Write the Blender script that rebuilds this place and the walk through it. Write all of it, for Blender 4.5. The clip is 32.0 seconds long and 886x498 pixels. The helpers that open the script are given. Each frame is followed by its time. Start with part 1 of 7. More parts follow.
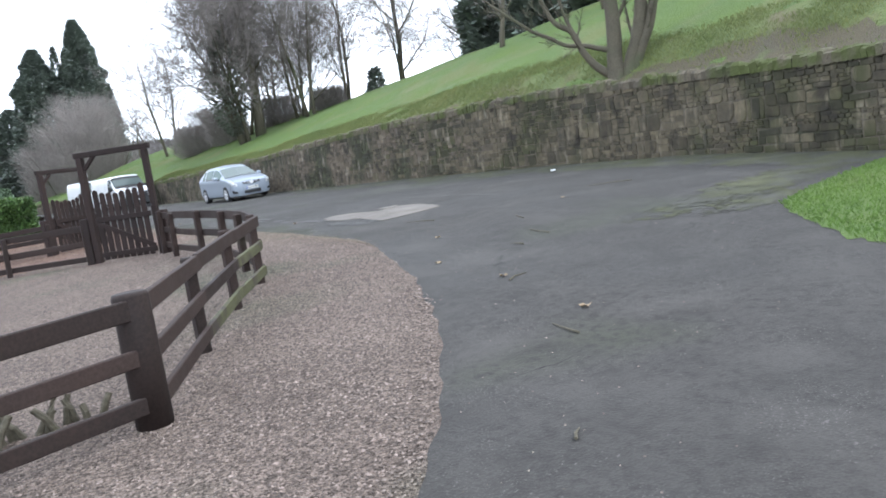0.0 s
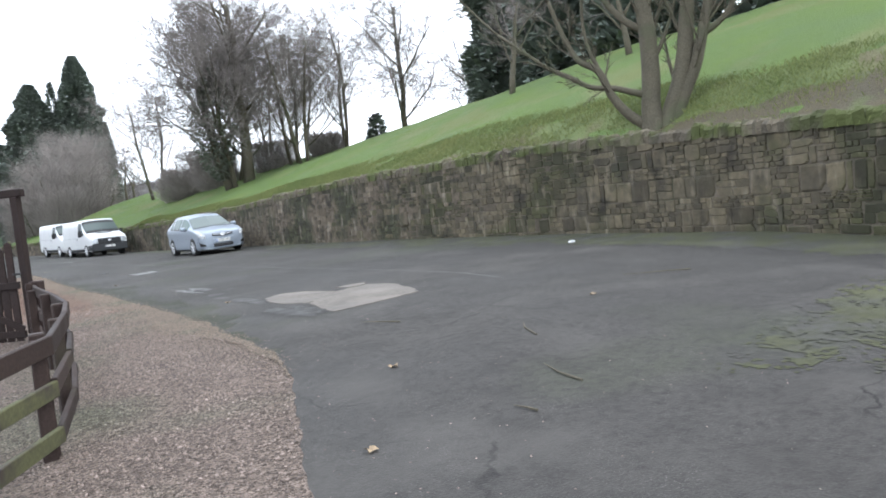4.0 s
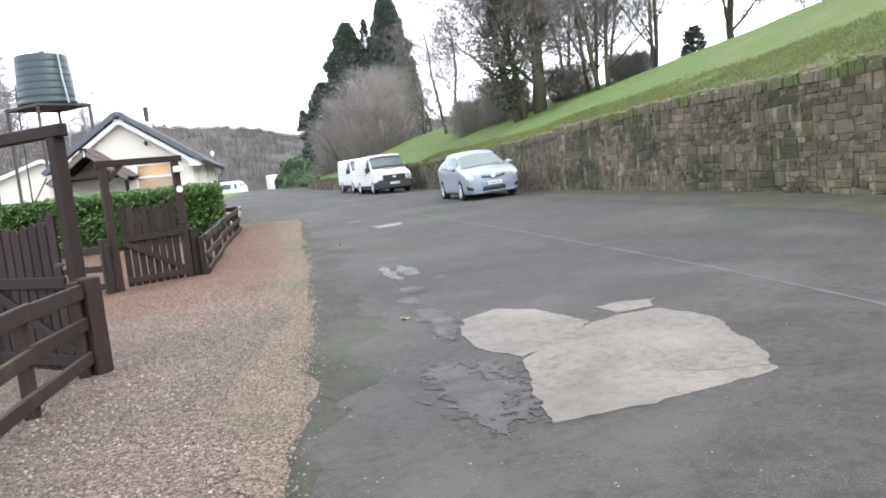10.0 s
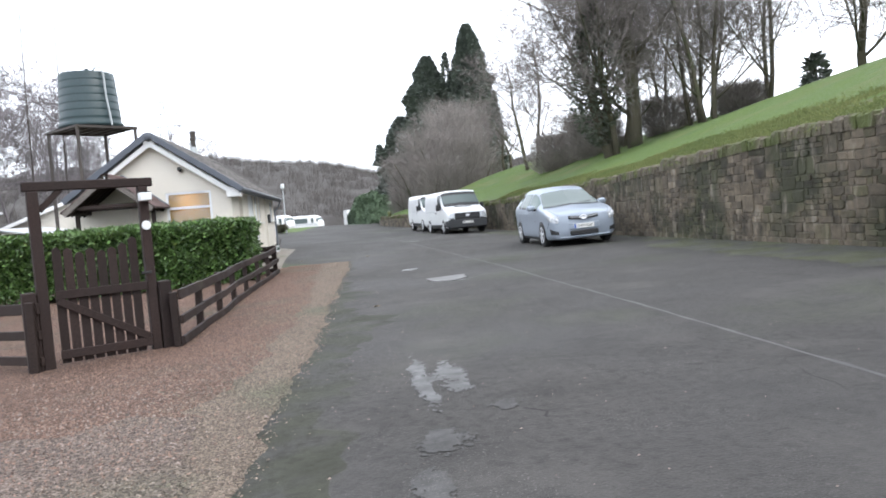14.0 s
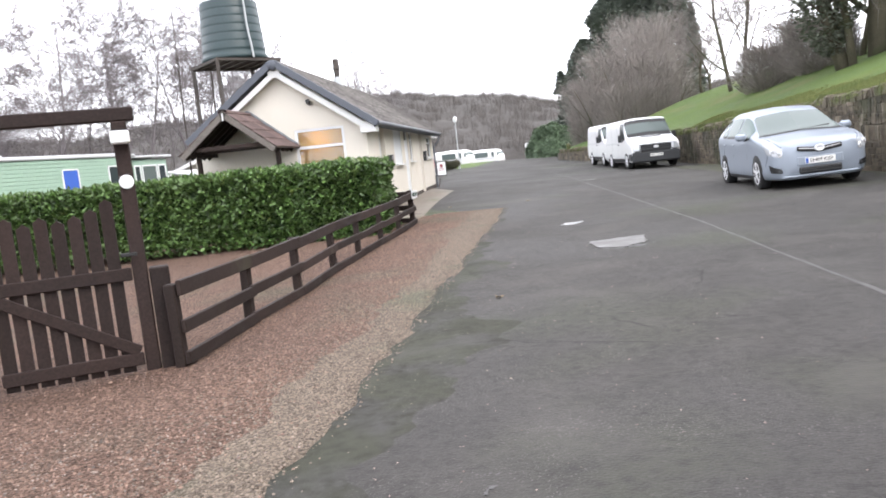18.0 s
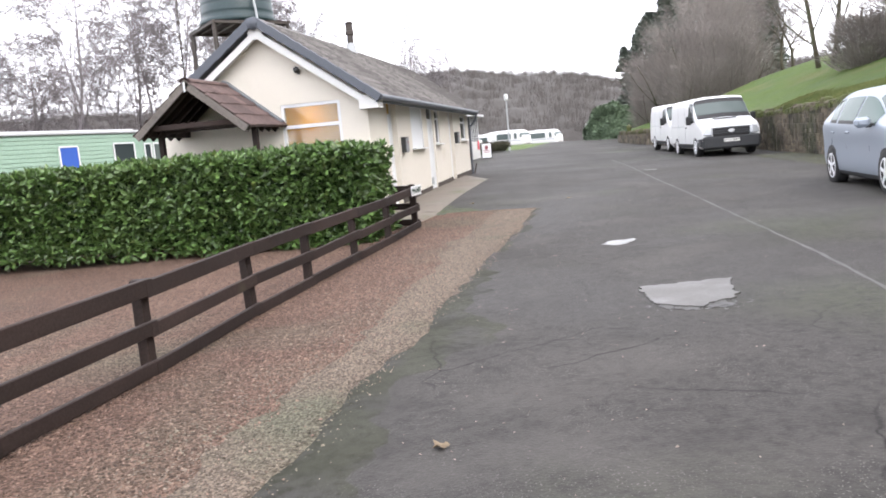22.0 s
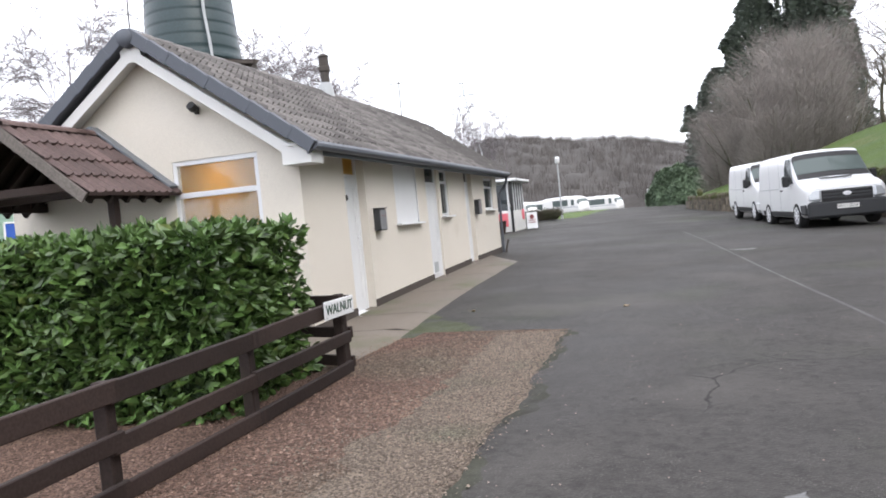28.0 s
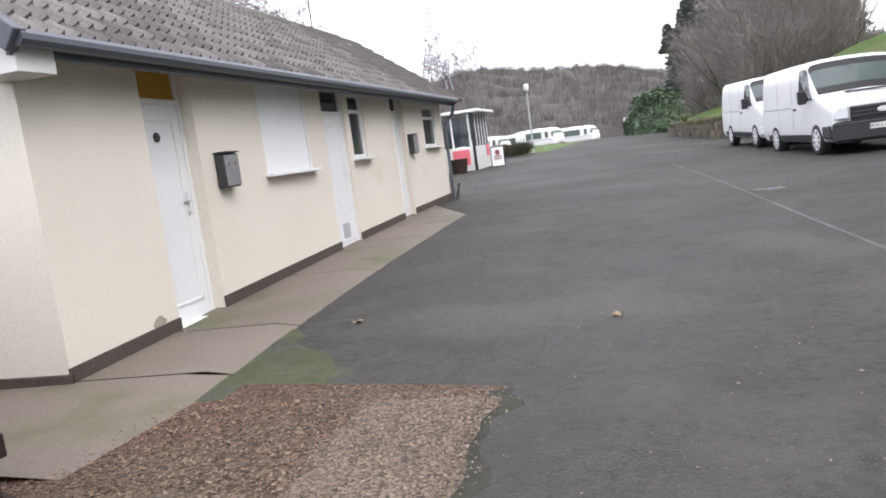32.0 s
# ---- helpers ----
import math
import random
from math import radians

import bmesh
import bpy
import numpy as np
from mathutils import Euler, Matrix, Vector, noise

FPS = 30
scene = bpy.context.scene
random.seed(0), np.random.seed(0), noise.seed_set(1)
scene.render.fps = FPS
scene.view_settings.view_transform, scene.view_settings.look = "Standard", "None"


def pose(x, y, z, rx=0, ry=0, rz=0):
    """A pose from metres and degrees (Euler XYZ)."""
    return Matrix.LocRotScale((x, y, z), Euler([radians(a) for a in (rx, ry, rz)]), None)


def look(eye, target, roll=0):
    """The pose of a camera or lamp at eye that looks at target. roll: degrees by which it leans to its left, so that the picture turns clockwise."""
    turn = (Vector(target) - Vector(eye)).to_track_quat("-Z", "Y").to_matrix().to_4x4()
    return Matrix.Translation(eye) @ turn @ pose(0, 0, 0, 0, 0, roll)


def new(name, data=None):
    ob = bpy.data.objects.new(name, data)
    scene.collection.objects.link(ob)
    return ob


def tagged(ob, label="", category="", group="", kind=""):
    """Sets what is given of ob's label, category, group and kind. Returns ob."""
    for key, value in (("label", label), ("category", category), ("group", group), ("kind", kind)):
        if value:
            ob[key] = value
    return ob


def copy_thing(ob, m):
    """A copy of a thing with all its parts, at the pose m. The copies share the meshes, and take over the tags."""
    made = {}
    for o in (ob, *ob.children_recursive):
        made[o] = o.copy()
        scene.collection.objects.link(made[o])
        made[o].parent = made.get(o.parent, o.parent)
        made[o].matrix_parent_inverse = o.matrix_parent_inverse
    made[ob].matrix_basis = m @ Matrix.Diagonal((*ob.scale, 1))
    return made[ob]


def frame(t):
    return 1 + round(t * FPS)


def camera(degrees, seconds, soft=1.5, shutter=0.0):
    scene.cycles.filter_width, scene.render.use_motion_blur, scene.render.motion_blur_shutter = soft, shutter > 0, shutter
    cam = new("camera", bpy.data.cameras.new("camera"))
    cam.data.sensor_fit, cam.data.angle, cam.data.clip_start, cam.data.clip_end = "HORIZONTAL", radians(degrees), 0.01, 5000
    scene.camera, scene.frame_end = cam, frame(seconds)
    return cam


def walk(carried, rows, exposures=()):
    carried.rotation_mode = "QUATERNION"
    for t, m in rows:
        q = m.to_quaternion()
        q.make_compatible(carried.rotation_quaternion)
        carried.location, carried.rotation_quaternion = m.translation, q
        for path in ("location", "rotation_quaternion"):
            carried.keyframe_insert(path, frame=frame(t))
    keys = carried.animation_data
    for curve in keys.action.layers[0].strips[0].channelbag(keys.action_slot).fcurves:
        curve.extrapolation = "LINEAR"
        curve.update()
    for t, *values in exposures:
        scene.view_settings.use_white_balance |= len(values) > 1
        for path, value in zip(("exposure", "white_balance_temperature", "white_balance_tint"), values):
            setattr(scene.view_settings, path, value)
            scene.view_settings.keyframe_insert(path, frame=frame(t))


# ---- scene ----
cam = camera(60.7, 32.0, 1.8)

PATH = [
    (0, (0.889, -0.320, 1.281), (2.041, 1.295, 1.020), -8.4),
    (0.5, (1.242, 0.085, 1.236), (2.467, 1.640, 0.950), -7.4),
    (1, (1.602, 0.412, 1.233), (2.894, 1.917, 0.977), -7.1),
    (1.5, (1.977, 0.737, 1.285), (3.049, 2.411, 1.059), -7.8),
    (2, (2.269, 1.121, 1.321), (3.464, 2.711, 1.119), -6.7),
    (2.5, (2.610, 1.453, 1.283), (3.740, 3.093, 1.093), -7.5),
    (4.5, (3.911, 3.041, 1.445), (5.071, 4.667, 1.341), -5.8),
    (5, (4.227, 3.318, 1.452), (5.280, 5.016, 1.375), -6.0),
    (5.5, (4.431, 3.678, 1.449), (5.348, 5.454, 1.404), -5.4),
    (6, (4.665, 4.096, 1.454), (5.734, 5.785, 1.403), -4.3),
    (6.5, (4.970, 4.559, 1.476), (5.789, 6.381, 1.377), -5.5),
    (7, (5.158, 4.991, 1.506), (6.077, 6.754, 1.290), -4.7),
    (7.5, (5.432, 5.388, 1.504), (6.257, 7.192, 1.246), -5.2),
    (8, (5.649, 5.819, 1.490), (6.184, 7.726, 1.211), -5.9),
    (8.5, (5.898, 6.260, 1.500), (6.632, 8.102, 1.238), -5.0),
    (9, (6.190, 6.741, 1.532), (6.543, 8.699, 1.337), -6.4),
    (9.5, (6.407, 7.227, 1.504), (6.877, 9.153, 1.237), -5.7),
    (10, (6.664, 7.696, 1.511), (7.086, 9.639, 1.295), -6.2),
    (10.5, (6.819, 8.182, 1.474), (7.089, 10.157, 1.307), -5.8),
    (11, (6.967, 8.607, 1.499), (7.322, 10.569, 1.342), -5.0),
    (11.5, (7.132, 9.164, 1.498), (7.233, 11.160, 1.414), -5.0),
    (12, (7.251, 9.716, 1.480), (7.637, 11.675, 1.361), -4.6),
    (12.5, (7.377, 10.151, 1.500), (7.512, 12.141, 1.365), -5.8),
    (13, (7.468, 10.685, 1.490), (7.630, 12.675, 1.379), -5.3),
    (13.5, (7.559, 11.219, 1.479), (7.813, 13.201, 1.382), -5.2),
    (15.5, (7.923, 13.356, 1.439), (7.964, 15.351, 1.303), -3.8),
    (16, (8.077, 13.794, 1.474), (8.052, 15.784, 1.277), -5.6),
    (16.5, (8.094, 14.324, 1.452), (7.977, 16.300, 1.169), -5.8),
    (17, (8.137, 14.796, 1.472), (8.093, 16.772, 1.166), -5.8),
    (17.5, (8.269, 15.283, 1.507), (7.981, 17.250, 1.287), -6.8),
    (18, (8.353, 15.703, 1.507), (8.083, 17.672, 1.280), -5.9),
    (18.5, (8.459, 16.171, 1.491), (8.174, 18.142, 1.307), -6.1),
    (19, (8.516, 16.624, 1.524), (8.116, 18.575, 1.345), -6.1),
    (19.5, (8.557, 17.111, 1.569), (8.274, 19.080, 1.359), -5.5),
    (20, (8.671, 17.567, 1.593), (8.280, 19.519, 1.397), -6.0),
    (20.5, (8.672, 18.044, 1.581), (8.198, 19.973, 1.351), -5.6),
    (21, (8.721, 18.546, 1.563), (8.311, 20.491, 1.334), -5.5),
    (21.5, (8.712, 19.041, 1.555), (8.147, 20.948, 1.343), -5.7),
    (22, (8.676, 19.537, 1.556), (8.253, 21.473, 1.289), -5.0),
    (22.5, (8.687, 20.029, 1.583), (8.142, 21.940, 1.356), -5.7),
    (23, (8.643, 20.513, 1.576), (8.120, 22.435, 1.394), -5.7),
    (23.5, (8.710, 20.986, 1.566), (8.231, 22.923, 1.422), -6.2),
    (24, (8.699, 21.495, 1.555), (8.118, 23.405, 1.428), -6.3),
    (24.5, (8.679, 21.947, 1.597), (8.201, 23.885, 1.475), -6.0),
    (25, (8.695, 22.462, 1.637), (8.084, 24.365, 1.593), -6.0),
    (25.5, (8.670, 22.970, 1.619), (8.170, 24.906, 1.568), -5.9),
    (27.5, (8.613, 24.911, 1.567), (7.851, 26.759, 1.533), -5.3),
    (28, (8.516, 25.420, 1.580), (7.950, 27.336, 1.502), -5.5),
    (28.5, (8.468, 25.974, 1.579), (7.792, 27.856, 1.528), -5.9),
    (29, (8.390, 26.470, 1.568), (7.672, 28.335, 1.486), -5.5),
    (29.5, (8.382, 27.048, 1.550), (7.895, 28.987, 1.483), -5.8),
    (30, (8.352, 27.543, 1.568), (7.622, 29.404, 1.533), -6.3),
    (30.5, (8.277, 28.101, 1.580), (7.855, 30.043, 1.357), -6.3),
    (31, (8.294, 28.618, 1.594), (7.779, 30.536, 1.361), -7.5),
    (31.5, (8.240, 29.083, 1.577), (7.662, 30.979, 1.314), -7.7),
    (32, (8.249, 29.599, 1.546), (7.723, 31.513, 1.298), -7.7),
]
walk(cam, [(t, look(eye, target, roll)) for t, eye, target, roll in PATH],
     exposures=((0, 1.0, 6000, 7), (1, 0.84, 5950, 6), (2, 0.82, 5950, 6), (4, 0.95, 6200, 7), (5, 1.4, 6400, 8), (6, 0.98, 6400, 9), (7, 0.97, 6450, 9), (8, 1.33, 6550, 10), (9, 1.0, 6450, 9), (10, 1.27, 6400, 9), (11, 1.0, 6300, 8), (12, 0.75, 6250, 8), (13, 0.82, 6250, 8), (16, 1.2, 6720, 12), (17, 1.38, 6770, 13), (18, 1.2, 6670, 12), (19, 0.88, 6570, 12), (20, 1.15, 6670, 12), (21, 1.25, 6720, 13), (22, 1.16, 6670, 13), (23, 1.1, 6620, 12), (24, 0.79, 6520, 12), (25, 0.6, 6420, 11), (28, 0.78, 6570, 12), (29, 0.8, 6570, 12), (30, 0.56, 6520, 12), (31, 0.93, 6670, 13), (32, 0.88, 6570, 13)))

# ---- light ----
world = bpy.data.worlds.new("overcast_sky")
scene.world = world
world.use_nodes = True
wn, wl = world.node_tree.nodes, world.node_tree.links
wn.clear()
sky = wn.new("ShaderNodeTexSky")
sky.sky_type = "NISHITA"
sky.sun_disc = False
sky.sun_elevation, sky.sun_rotation = radians(48), radians(122)
sky.air_density, sky.dust_density = 1.0, 4.0
dim = wn.new("ShaderNodeMix")
dim.data_type = "RGBA"
dim.inputs[0].default_value = 0.86
dim.inputs[7].default_value = (9.9, 10.25, 11.1, 1)
wl.new(sky.outputs[0], dim.inputs[6])
bg = wn.new("ShaderNodeBackground")
bg.inputs[1].default_value = 0.15
wl.new(dim.outputs[2], bg.inputs[0])
out = wn.new("ShaderNodeOutputWorld")
wl.new(bg.outputs[0], out.inputs[0])
sun = new("sun", bpy.data.lights.new("sun", "SUN"))
sun.data.energy, sun.data.angle, sun.data.color = 0.7, radians(25), (1, 0.97, 0.93)
sun.matrix_world = look((40, -5, 52.4), (0, 20, 0))


# ---- materials ----
def surface(name, a, b, scale=3.0, fine=40.0, rough=0.8, bump=0.25, metal=0.0, spread=0.0, depth=0.01,
            third=None, third_scale=0.6, third_at=0.56, spec=0.5, coat=0.0, rough_var=0.12, island=False, speck=None, world_co=False, streak=None, stones=0.0):
    """Two colours mixed by noise at two scales, an optional third in patches, and fine relief. spread: how much pieces differ in lightness."""
    m = bpy.data.materials.new(name)
    m.use_nodes = True
    n, l = m.node_tree.nodes, m.node_tree.links
    p = n["Principled BSDF"]
    co = n.new("ShaderNodeNewGeometry").outputs["Position"] if world_co else n.new("ShaderNodeTexCoord").outputs["Object"]

    def noise_tex(s, detail=4.0):
        t = n.new("ShaderNodeTexNoise")
        t.inputs["Scale"].default_value, t.inputs["Detail"].default_value = s, detail
        l.new(co, t.inputs["Vector"])
        return t.outputs["Fac"]

    def blend(fac, x, y):
        t = n.new("ShaderNodeMix")
        t.data_type = "RGBA"
        l.new(fac, t.inputs[0])
        for sock, v in ((6, x), (7, y)):
            if isinstance(v, tuple):
                t.inputs[sock].default_value = (*v, 1)
            else:
                l.new(v, t.inputs[sock])
        return t.outputs[2]

    def ramp(fac, lo, hi):
        t = n.new("ShaderNodeMapRange")
        l.new(fac, t.inputs[0])
        t.inputs[1].default_value, t.inputs[2].default_value = lo, hi
        return t.outputs[0]

    big, small = noise_tex(scale), noise_tex(fine, 3.0)
    col = blend(ramp(big, 0.3, 0.7), a, b)
    dark = tuple(0.62 * v for v in a)
    lite = tuple(min(1.0, 1.25 * v) for v in b)
    grain = blend(ramp(small, 0.3, 0.7), dark, lite)
    mix = n.new("ShaderNodeMix")
    mix.data_type = "RGBA"
    mix.inputs[0].default_value = 0.4
    l.new(col, mix.inputs[6])
    l.new(grain, mix.inputs[7])
    col = mix.outputs[2]
    if third:
        col = blend(ramp(noise_tex(third_scale, 6.0), third_at, third_at + 0.14), col, third)
    if stones:
        cell = n.new("ShaderNodeTexVoronoi")
        cell.inputs["Scale"].default_value = stones
        l.new(co, cell.inputs["Vector"])
        tone = n.new("ShaderNodeSeparateColor")
        l.new(cell.outputs["Color"], tone.inputs[0])
        mr_ = n.new("ShaderNodeMapRange")
        l.new(tone.outputs[0], mr_.inputs[0])
        mr_.inputs[3].default_value, mr_.inputs[4].default_value = 0.42, 1.65
        hv_ = n.new("ShaderNodeHueSaturation")
        l.new(mr_.outputs[0], hv_.inputs["Value"])
        l.new(col, hv_.inputs["Color"])
        col = hv_.outputs[0]
        small = ramp(cell.outputs["Distance"], 0.7, 0.0)
    if streak:
        mp = n.new("ShaderNodeMapping")
        mp.inputs["Scale"].default_value = (2.0, 4.0, 1.3)
        l.new(co, mp.inputs["Vector"])
        st = n.new("ShaderNodeTexNoise")
        st.inputs["Scale"].default_value, st.inputs["Detail"].default_value = 1.3, 8.0
        l.new(mp.outputs[0], st.inputs["Vector"])
        col = blend(ramp(st.outputs["Fac"], 0.56, 0.78), col, streak)
        col = blend(ramp(noise_tex(2.4, 8.0), 0.55, 0.72), col, tuple(0.42 * v for v in a))
    if speck:
        def cells(sc, feature, lo, hi):
            vt = n.new("ShaderNodeTexVoronoi")
            vt.feature = feature
            vt.inputs["Scale"].default_value = sc
            l.new(wob, vt.inputs["Vector"])
            return ramp(vt.outputs["Distance"], lo, hi)

        def both(x, y):
            t = n.new("ShaderNodeMath")
            t.operation = "MULTIPLY"
            l.new(x, t.inputs[0])
            l.new(y, t.inputs[1])
            return t.outputs[0]

        nv = n.new("ShaderNodeTexNoise")
        nv.inputs["Scale"].default_value = 3.0
        nv.inputs["Detail"].default_value = 5.0
        l.new(co, nv.inputs["Vector"])
        av = n.new("ShaderNodeVectorMath")
        av.operation = "MULTIPLY_ADD"
        l.new(nv.outputs["Color"], av.inputs[0])
        av.inputs[1].default_value = (0.25, 0.25, 0.25)
        l.new(co, av.inputs[2])
        wob = av.outputs[0]
        col = blend(ramp(noise_tex(14.0, 6.0), 0.45, 0.75), col, tuple(0.66 * v for v in a))
        col = blend(ramp(noise_tex(2.3, 8.0), 0.5, 0.85), col, tuple(0.72 * v for v in a))
        col = blend(ramp(noise_tex(0.9, 8.0), 0.52, 0.85), col, tuple(1.45 * v for v in b))
        col = blend(both(cells(60, "F1", 0.26, 0.1), ramp(noise_tex(1.7, 6.0), 0.42, 0.7)), col, speck)
        col = blend(both(cells(26, "F1", 0.2, 0.08), ramp(noise_tex(2.9, 4.0), 0.5, 0.75)), col, tuple(0.8 * v for v in speck))
        col = blend(both(cells(0.55, "DISTANCE_TO_EDGE", 0.006, 0.002), ramp(noise_tex(0.6, 3.0), 0.55, 0.62)), col, tuple(0.45 * v for v in a))
    if spread:
        src = n.new("ShaderNodeNewGeometry").outputs["Random Per Island"] if island else n.new("ShaderNodeObjectInfo").outputs["Random"]
        hsv = n.new("ShaderNodeHueSaturation")
        mr = n.new("ShaderNodeMapRange")
        l.new(src, mr.inputs[0])
        mr.inputs[3].default_value, mr.inputs[4].default_value = 1 - spread, 1 + spread
        l.new(mr.outputs[0], hsv.inputs["Value"])
        l.new(col, hsv.inputs["Color"])
        col = hsv.outputs[0]
    l.new(col, p.inputs["Base Color"])
    rr = n.new("ShaderNodeMapRange")
    l.new(big, rr.inputs[0])
    rr.inputs[1].default_value, rr.inputs[2].default_value = 0.3, 0.7
    rr.inputs[3].default_value, rr.inputs[4].default_value = max(0.02, rough - rough_var), min(1, rough + rough_var)
    l.new(rr.outputs[0], p.inputs["Roughness"])
    p.inputs["Metallic"].default_value = metal
    p.inputs["Specular IOR Level"].default_value = spec
    p.inputs["Coat Weight"].default_value = coat
    if bump:
        bn = n.new("ShaderNodeBump")
        bn.inputs["Strength"].default_value, bn.inputs["Distance"].default_value = bump, depth
        add = n.new("ShaderNodeMath")
        l.new(small, add.inputs[0])
        l.new(big, add.inputs[1])
        l.new(add.outputs[0], bn.inputs["Height"])
        l.new(bn.outputs[0], p.inputs["Normal"])
    return m


def plain(name, col, rough=0.5, metal=0.0, spec=0.5, coat=0.0, emit=0.0, dirt=0.06):
    """Even paint or plastic with a faint film of dirt."""
    m = bpy.data.materials.new(name)
    m.use_nodes = True
    n, l = m.node_tree.nodes, m.node_tree.links
    p = n["Principled BSDF"]
    co = n.new("ShaderNodeTexCoord").outputs["Object"]
    t = n.new("ShaderNodeTexNoise")
    t.inputs["Scale"].default_value, t.inputs["Detail"].default_value = 2.2, 7.0
    l.new(co, t.inputs["Vector"])
    mix = n.new("ShaderNodeMix")
    mix.data_type = "RGBA"
    l.new(t.outputs["Fac"], mix.inputs[0])
    mix.inputs[6].default_value = (*[v * (1 - dirt) for v in col], 1)
    mix.inputs[7].default_value = (*[min(1, v * (1 + dirt)) for v in col], 1)
    l.new(mix.outputs[2], p.inputs["Base Color"])
    mr = n.new("ShaderNodeMapRange")
    l.new(t.outputs["Fac"], mr.inputs[0])
    mr.inputs[3].default_value, mr.inputs[4].default_value = max(0.02, rough - 0.05), min(1, rough + 0.08)
    l.new(mr.outputs[0], p.inputs["Roughness"])
    p.inputs["Metallic"].default_value = metal
    p.inputs["Specular IOR Level"].default_value = spec
    p.inputs["Coat Weight"].default_value = coat
    if emit:
        p.inputs["Emission Color"].default_value, p.inputs["Emission Strength"].default_value = (*col, 1), emit
    return m


def glass(name, tint=(0.55, 0.6, 0.62), dark=True):
    m = bpy.data.materials.new(name)
    m.use_nodes = True
    p = m.node_tree.nodes["Principled BSDF"]
    p.inputs["Roughness"].default_value = 0.04
    p.inputs["Base Color"].default_value = (*tint, 1)
    p.inputs["Transmission Weight"].default_value = 0.0 if dark else 0.95
    p.inputs["IOR"].default_value = 1.45
    return m


ASPHALT = surface("asphalt", (0.037, 0.0345, 0.032), (0.055, 0.0515, 0.048), 0.45, 62, 0.79, 1.0, depth=0.008, third=(0.045, 0.049, 0.032), third_scale=0.25, third_at=0.55, rough_var=0.12, speck=(0.17, 0.16, 0.15), spec=0.25)
GRAVEL = surface("gravel_bed", (0.116, 0.088, 0.073), (0.2, 0.159, 0.135), 0.9, 55, 0.9, 1.0, depth=0.03, third=(0.12, 0.11, 0.082), third_scale=0.35, third_at=0.53, spec=0.2, stones=62)
PEBBLE = surface("gravel_stone", (0.135, 0.1, 0.085), (0.24, 0.195, 0.17), 1.2, 60, 0.85, 0.2, spread=0.65, island=True, third=(0.16, 0.148, 0.115), third_scale=0.35, third_at=0.53)
GRAVEL_RED = surface("red_gravel_bed", (0.107, 0.064, 0.047), (0.176, 0.114, 0.087), 0.9, 55, 0.9, 1.0, depth=0.03, third=(0.122, 0.1, 0.074), third_scale=0.35, third_at=0.53, spec=0.2, stones=62)
PEBBLE_RED = surface("red_gravel_stone", (0.144, 0.086, 0.065), (0.238, 0.158, 0.124), 1.2, 60, 0.85, 0.2, spread=0.6, island=True, third=(0.16, 0.135, 0.1), third_scale=0.35, third_at=0.53)
CONCRETE = surface("concrete", (0.12, 0.1, 0.08), (0.185, 0.158, 0.13), 0.8, 70, 0.7, 0.4, depth=0.005, third=(0.1, 0.1, 0.058), third_scale=0.9, third_at=0.54, spec=0.35)
PATCH = surface("pale_concrete", (0.105, 0.091, 0.077), (0.148, 0.13, 0.113), 1.1, 60, 0.8, 0.4, depth=0.006, third=(0.098, 0.086, 0.075), third_scale=1.4, speck=(0.21, 0.195, 0.175))
SLAB = surface("grey_slab", (0.07, 0.068, 0.065), (0.105, 0.1, 0.095), 3.0, 60, 0.52, 0.4, depth=0.006, third=(0.07, 0.068, 0.065), third_scale=2.0)
WORN = surface("worn_asphalt", (0.04, 0.038, 0.036), (0.057, 0.054, 0.052), 5.0, 70, 0.68, 0.5, depth=0.004, third=(0.04, 0.038, 0.036), third_scale=7.0, third_at=0.48, speck=(0.15, 0.14, 0.13), spec=0.3)
DAMP = surface("damp_asphalt", (0.038, 0.036, 0.034), (0.052, 0.049, 0.047), 5.0, 60, 0.5, 0.35, depth=0.003, rough_var=0.14, speck=(0.1, 0.095, 0.09), spec=0.42)
GRAVEL_WORN = surface("trodden_gravel_bed", (0.113, 0.087, 0.066), (0.17, 0.137, 0.108), 1.1, 60, 0.92, 0.9, depth=0.02, third=(0.105, 0.1, 0.072), third_scale=0.8, third_at=0.56, spec=0.2, stones=75)
PEBBLE_WORN = surface("trodden_gravel_stone", (0.126, 0.097, 0.075), (0.203, 0.163, 0.131), 1.2, 60, 0.88, 0.2, spread=0.6, island=True, third=(0.12, 0.112, 0.082), third_scale=0.8, third_at=0.56)
WATER = plain("rain_water", (0.06, 0.058, 0.056), 0.24, spec=0.35)
MOSS = surface("moss", (0.04, 0.05, 0.018), (0.057, 0.064, 0.026), 3.0, 90, 0.9, 0.7, third=(0.045, 0.043, 0.04), third_scale=2.6, third_at=0.48, speck=(0.1, 0.1, 0.08))
GRASS = surface("grass", (0.045, 0.09, 0.012), (0.092, 0.14, 0.024), 0.6, 26, 0.9, 1.0, depth=0.05, third=(0.1, 0.12, 0.032), third_scale=0.4, third_at=0.53)
ROUGH_GRASS = surface("long_grass", (0.055, 0.085, 0.018), (0.105, 0.125, 0.036), 0.9, 14, 0.95, 1.0, depth=0.05, third=(0.088, 0.076, 0.038), third_scale=0.9, third_at=0.52)
BLADE = surface("grass_blade", (0.088, 0.13, 0.03), (0.165, 0.175, 0.065), 0.6, 9, 0.9, 0, spread=0.25, island=True)
VERGEBLADE = surface("verge_grass_blade", (0.07, 0.14, 0.02), (0.12, 0.19, 0.04), 0.6, 9, 0.9, 0, spread=0.25, island=True)
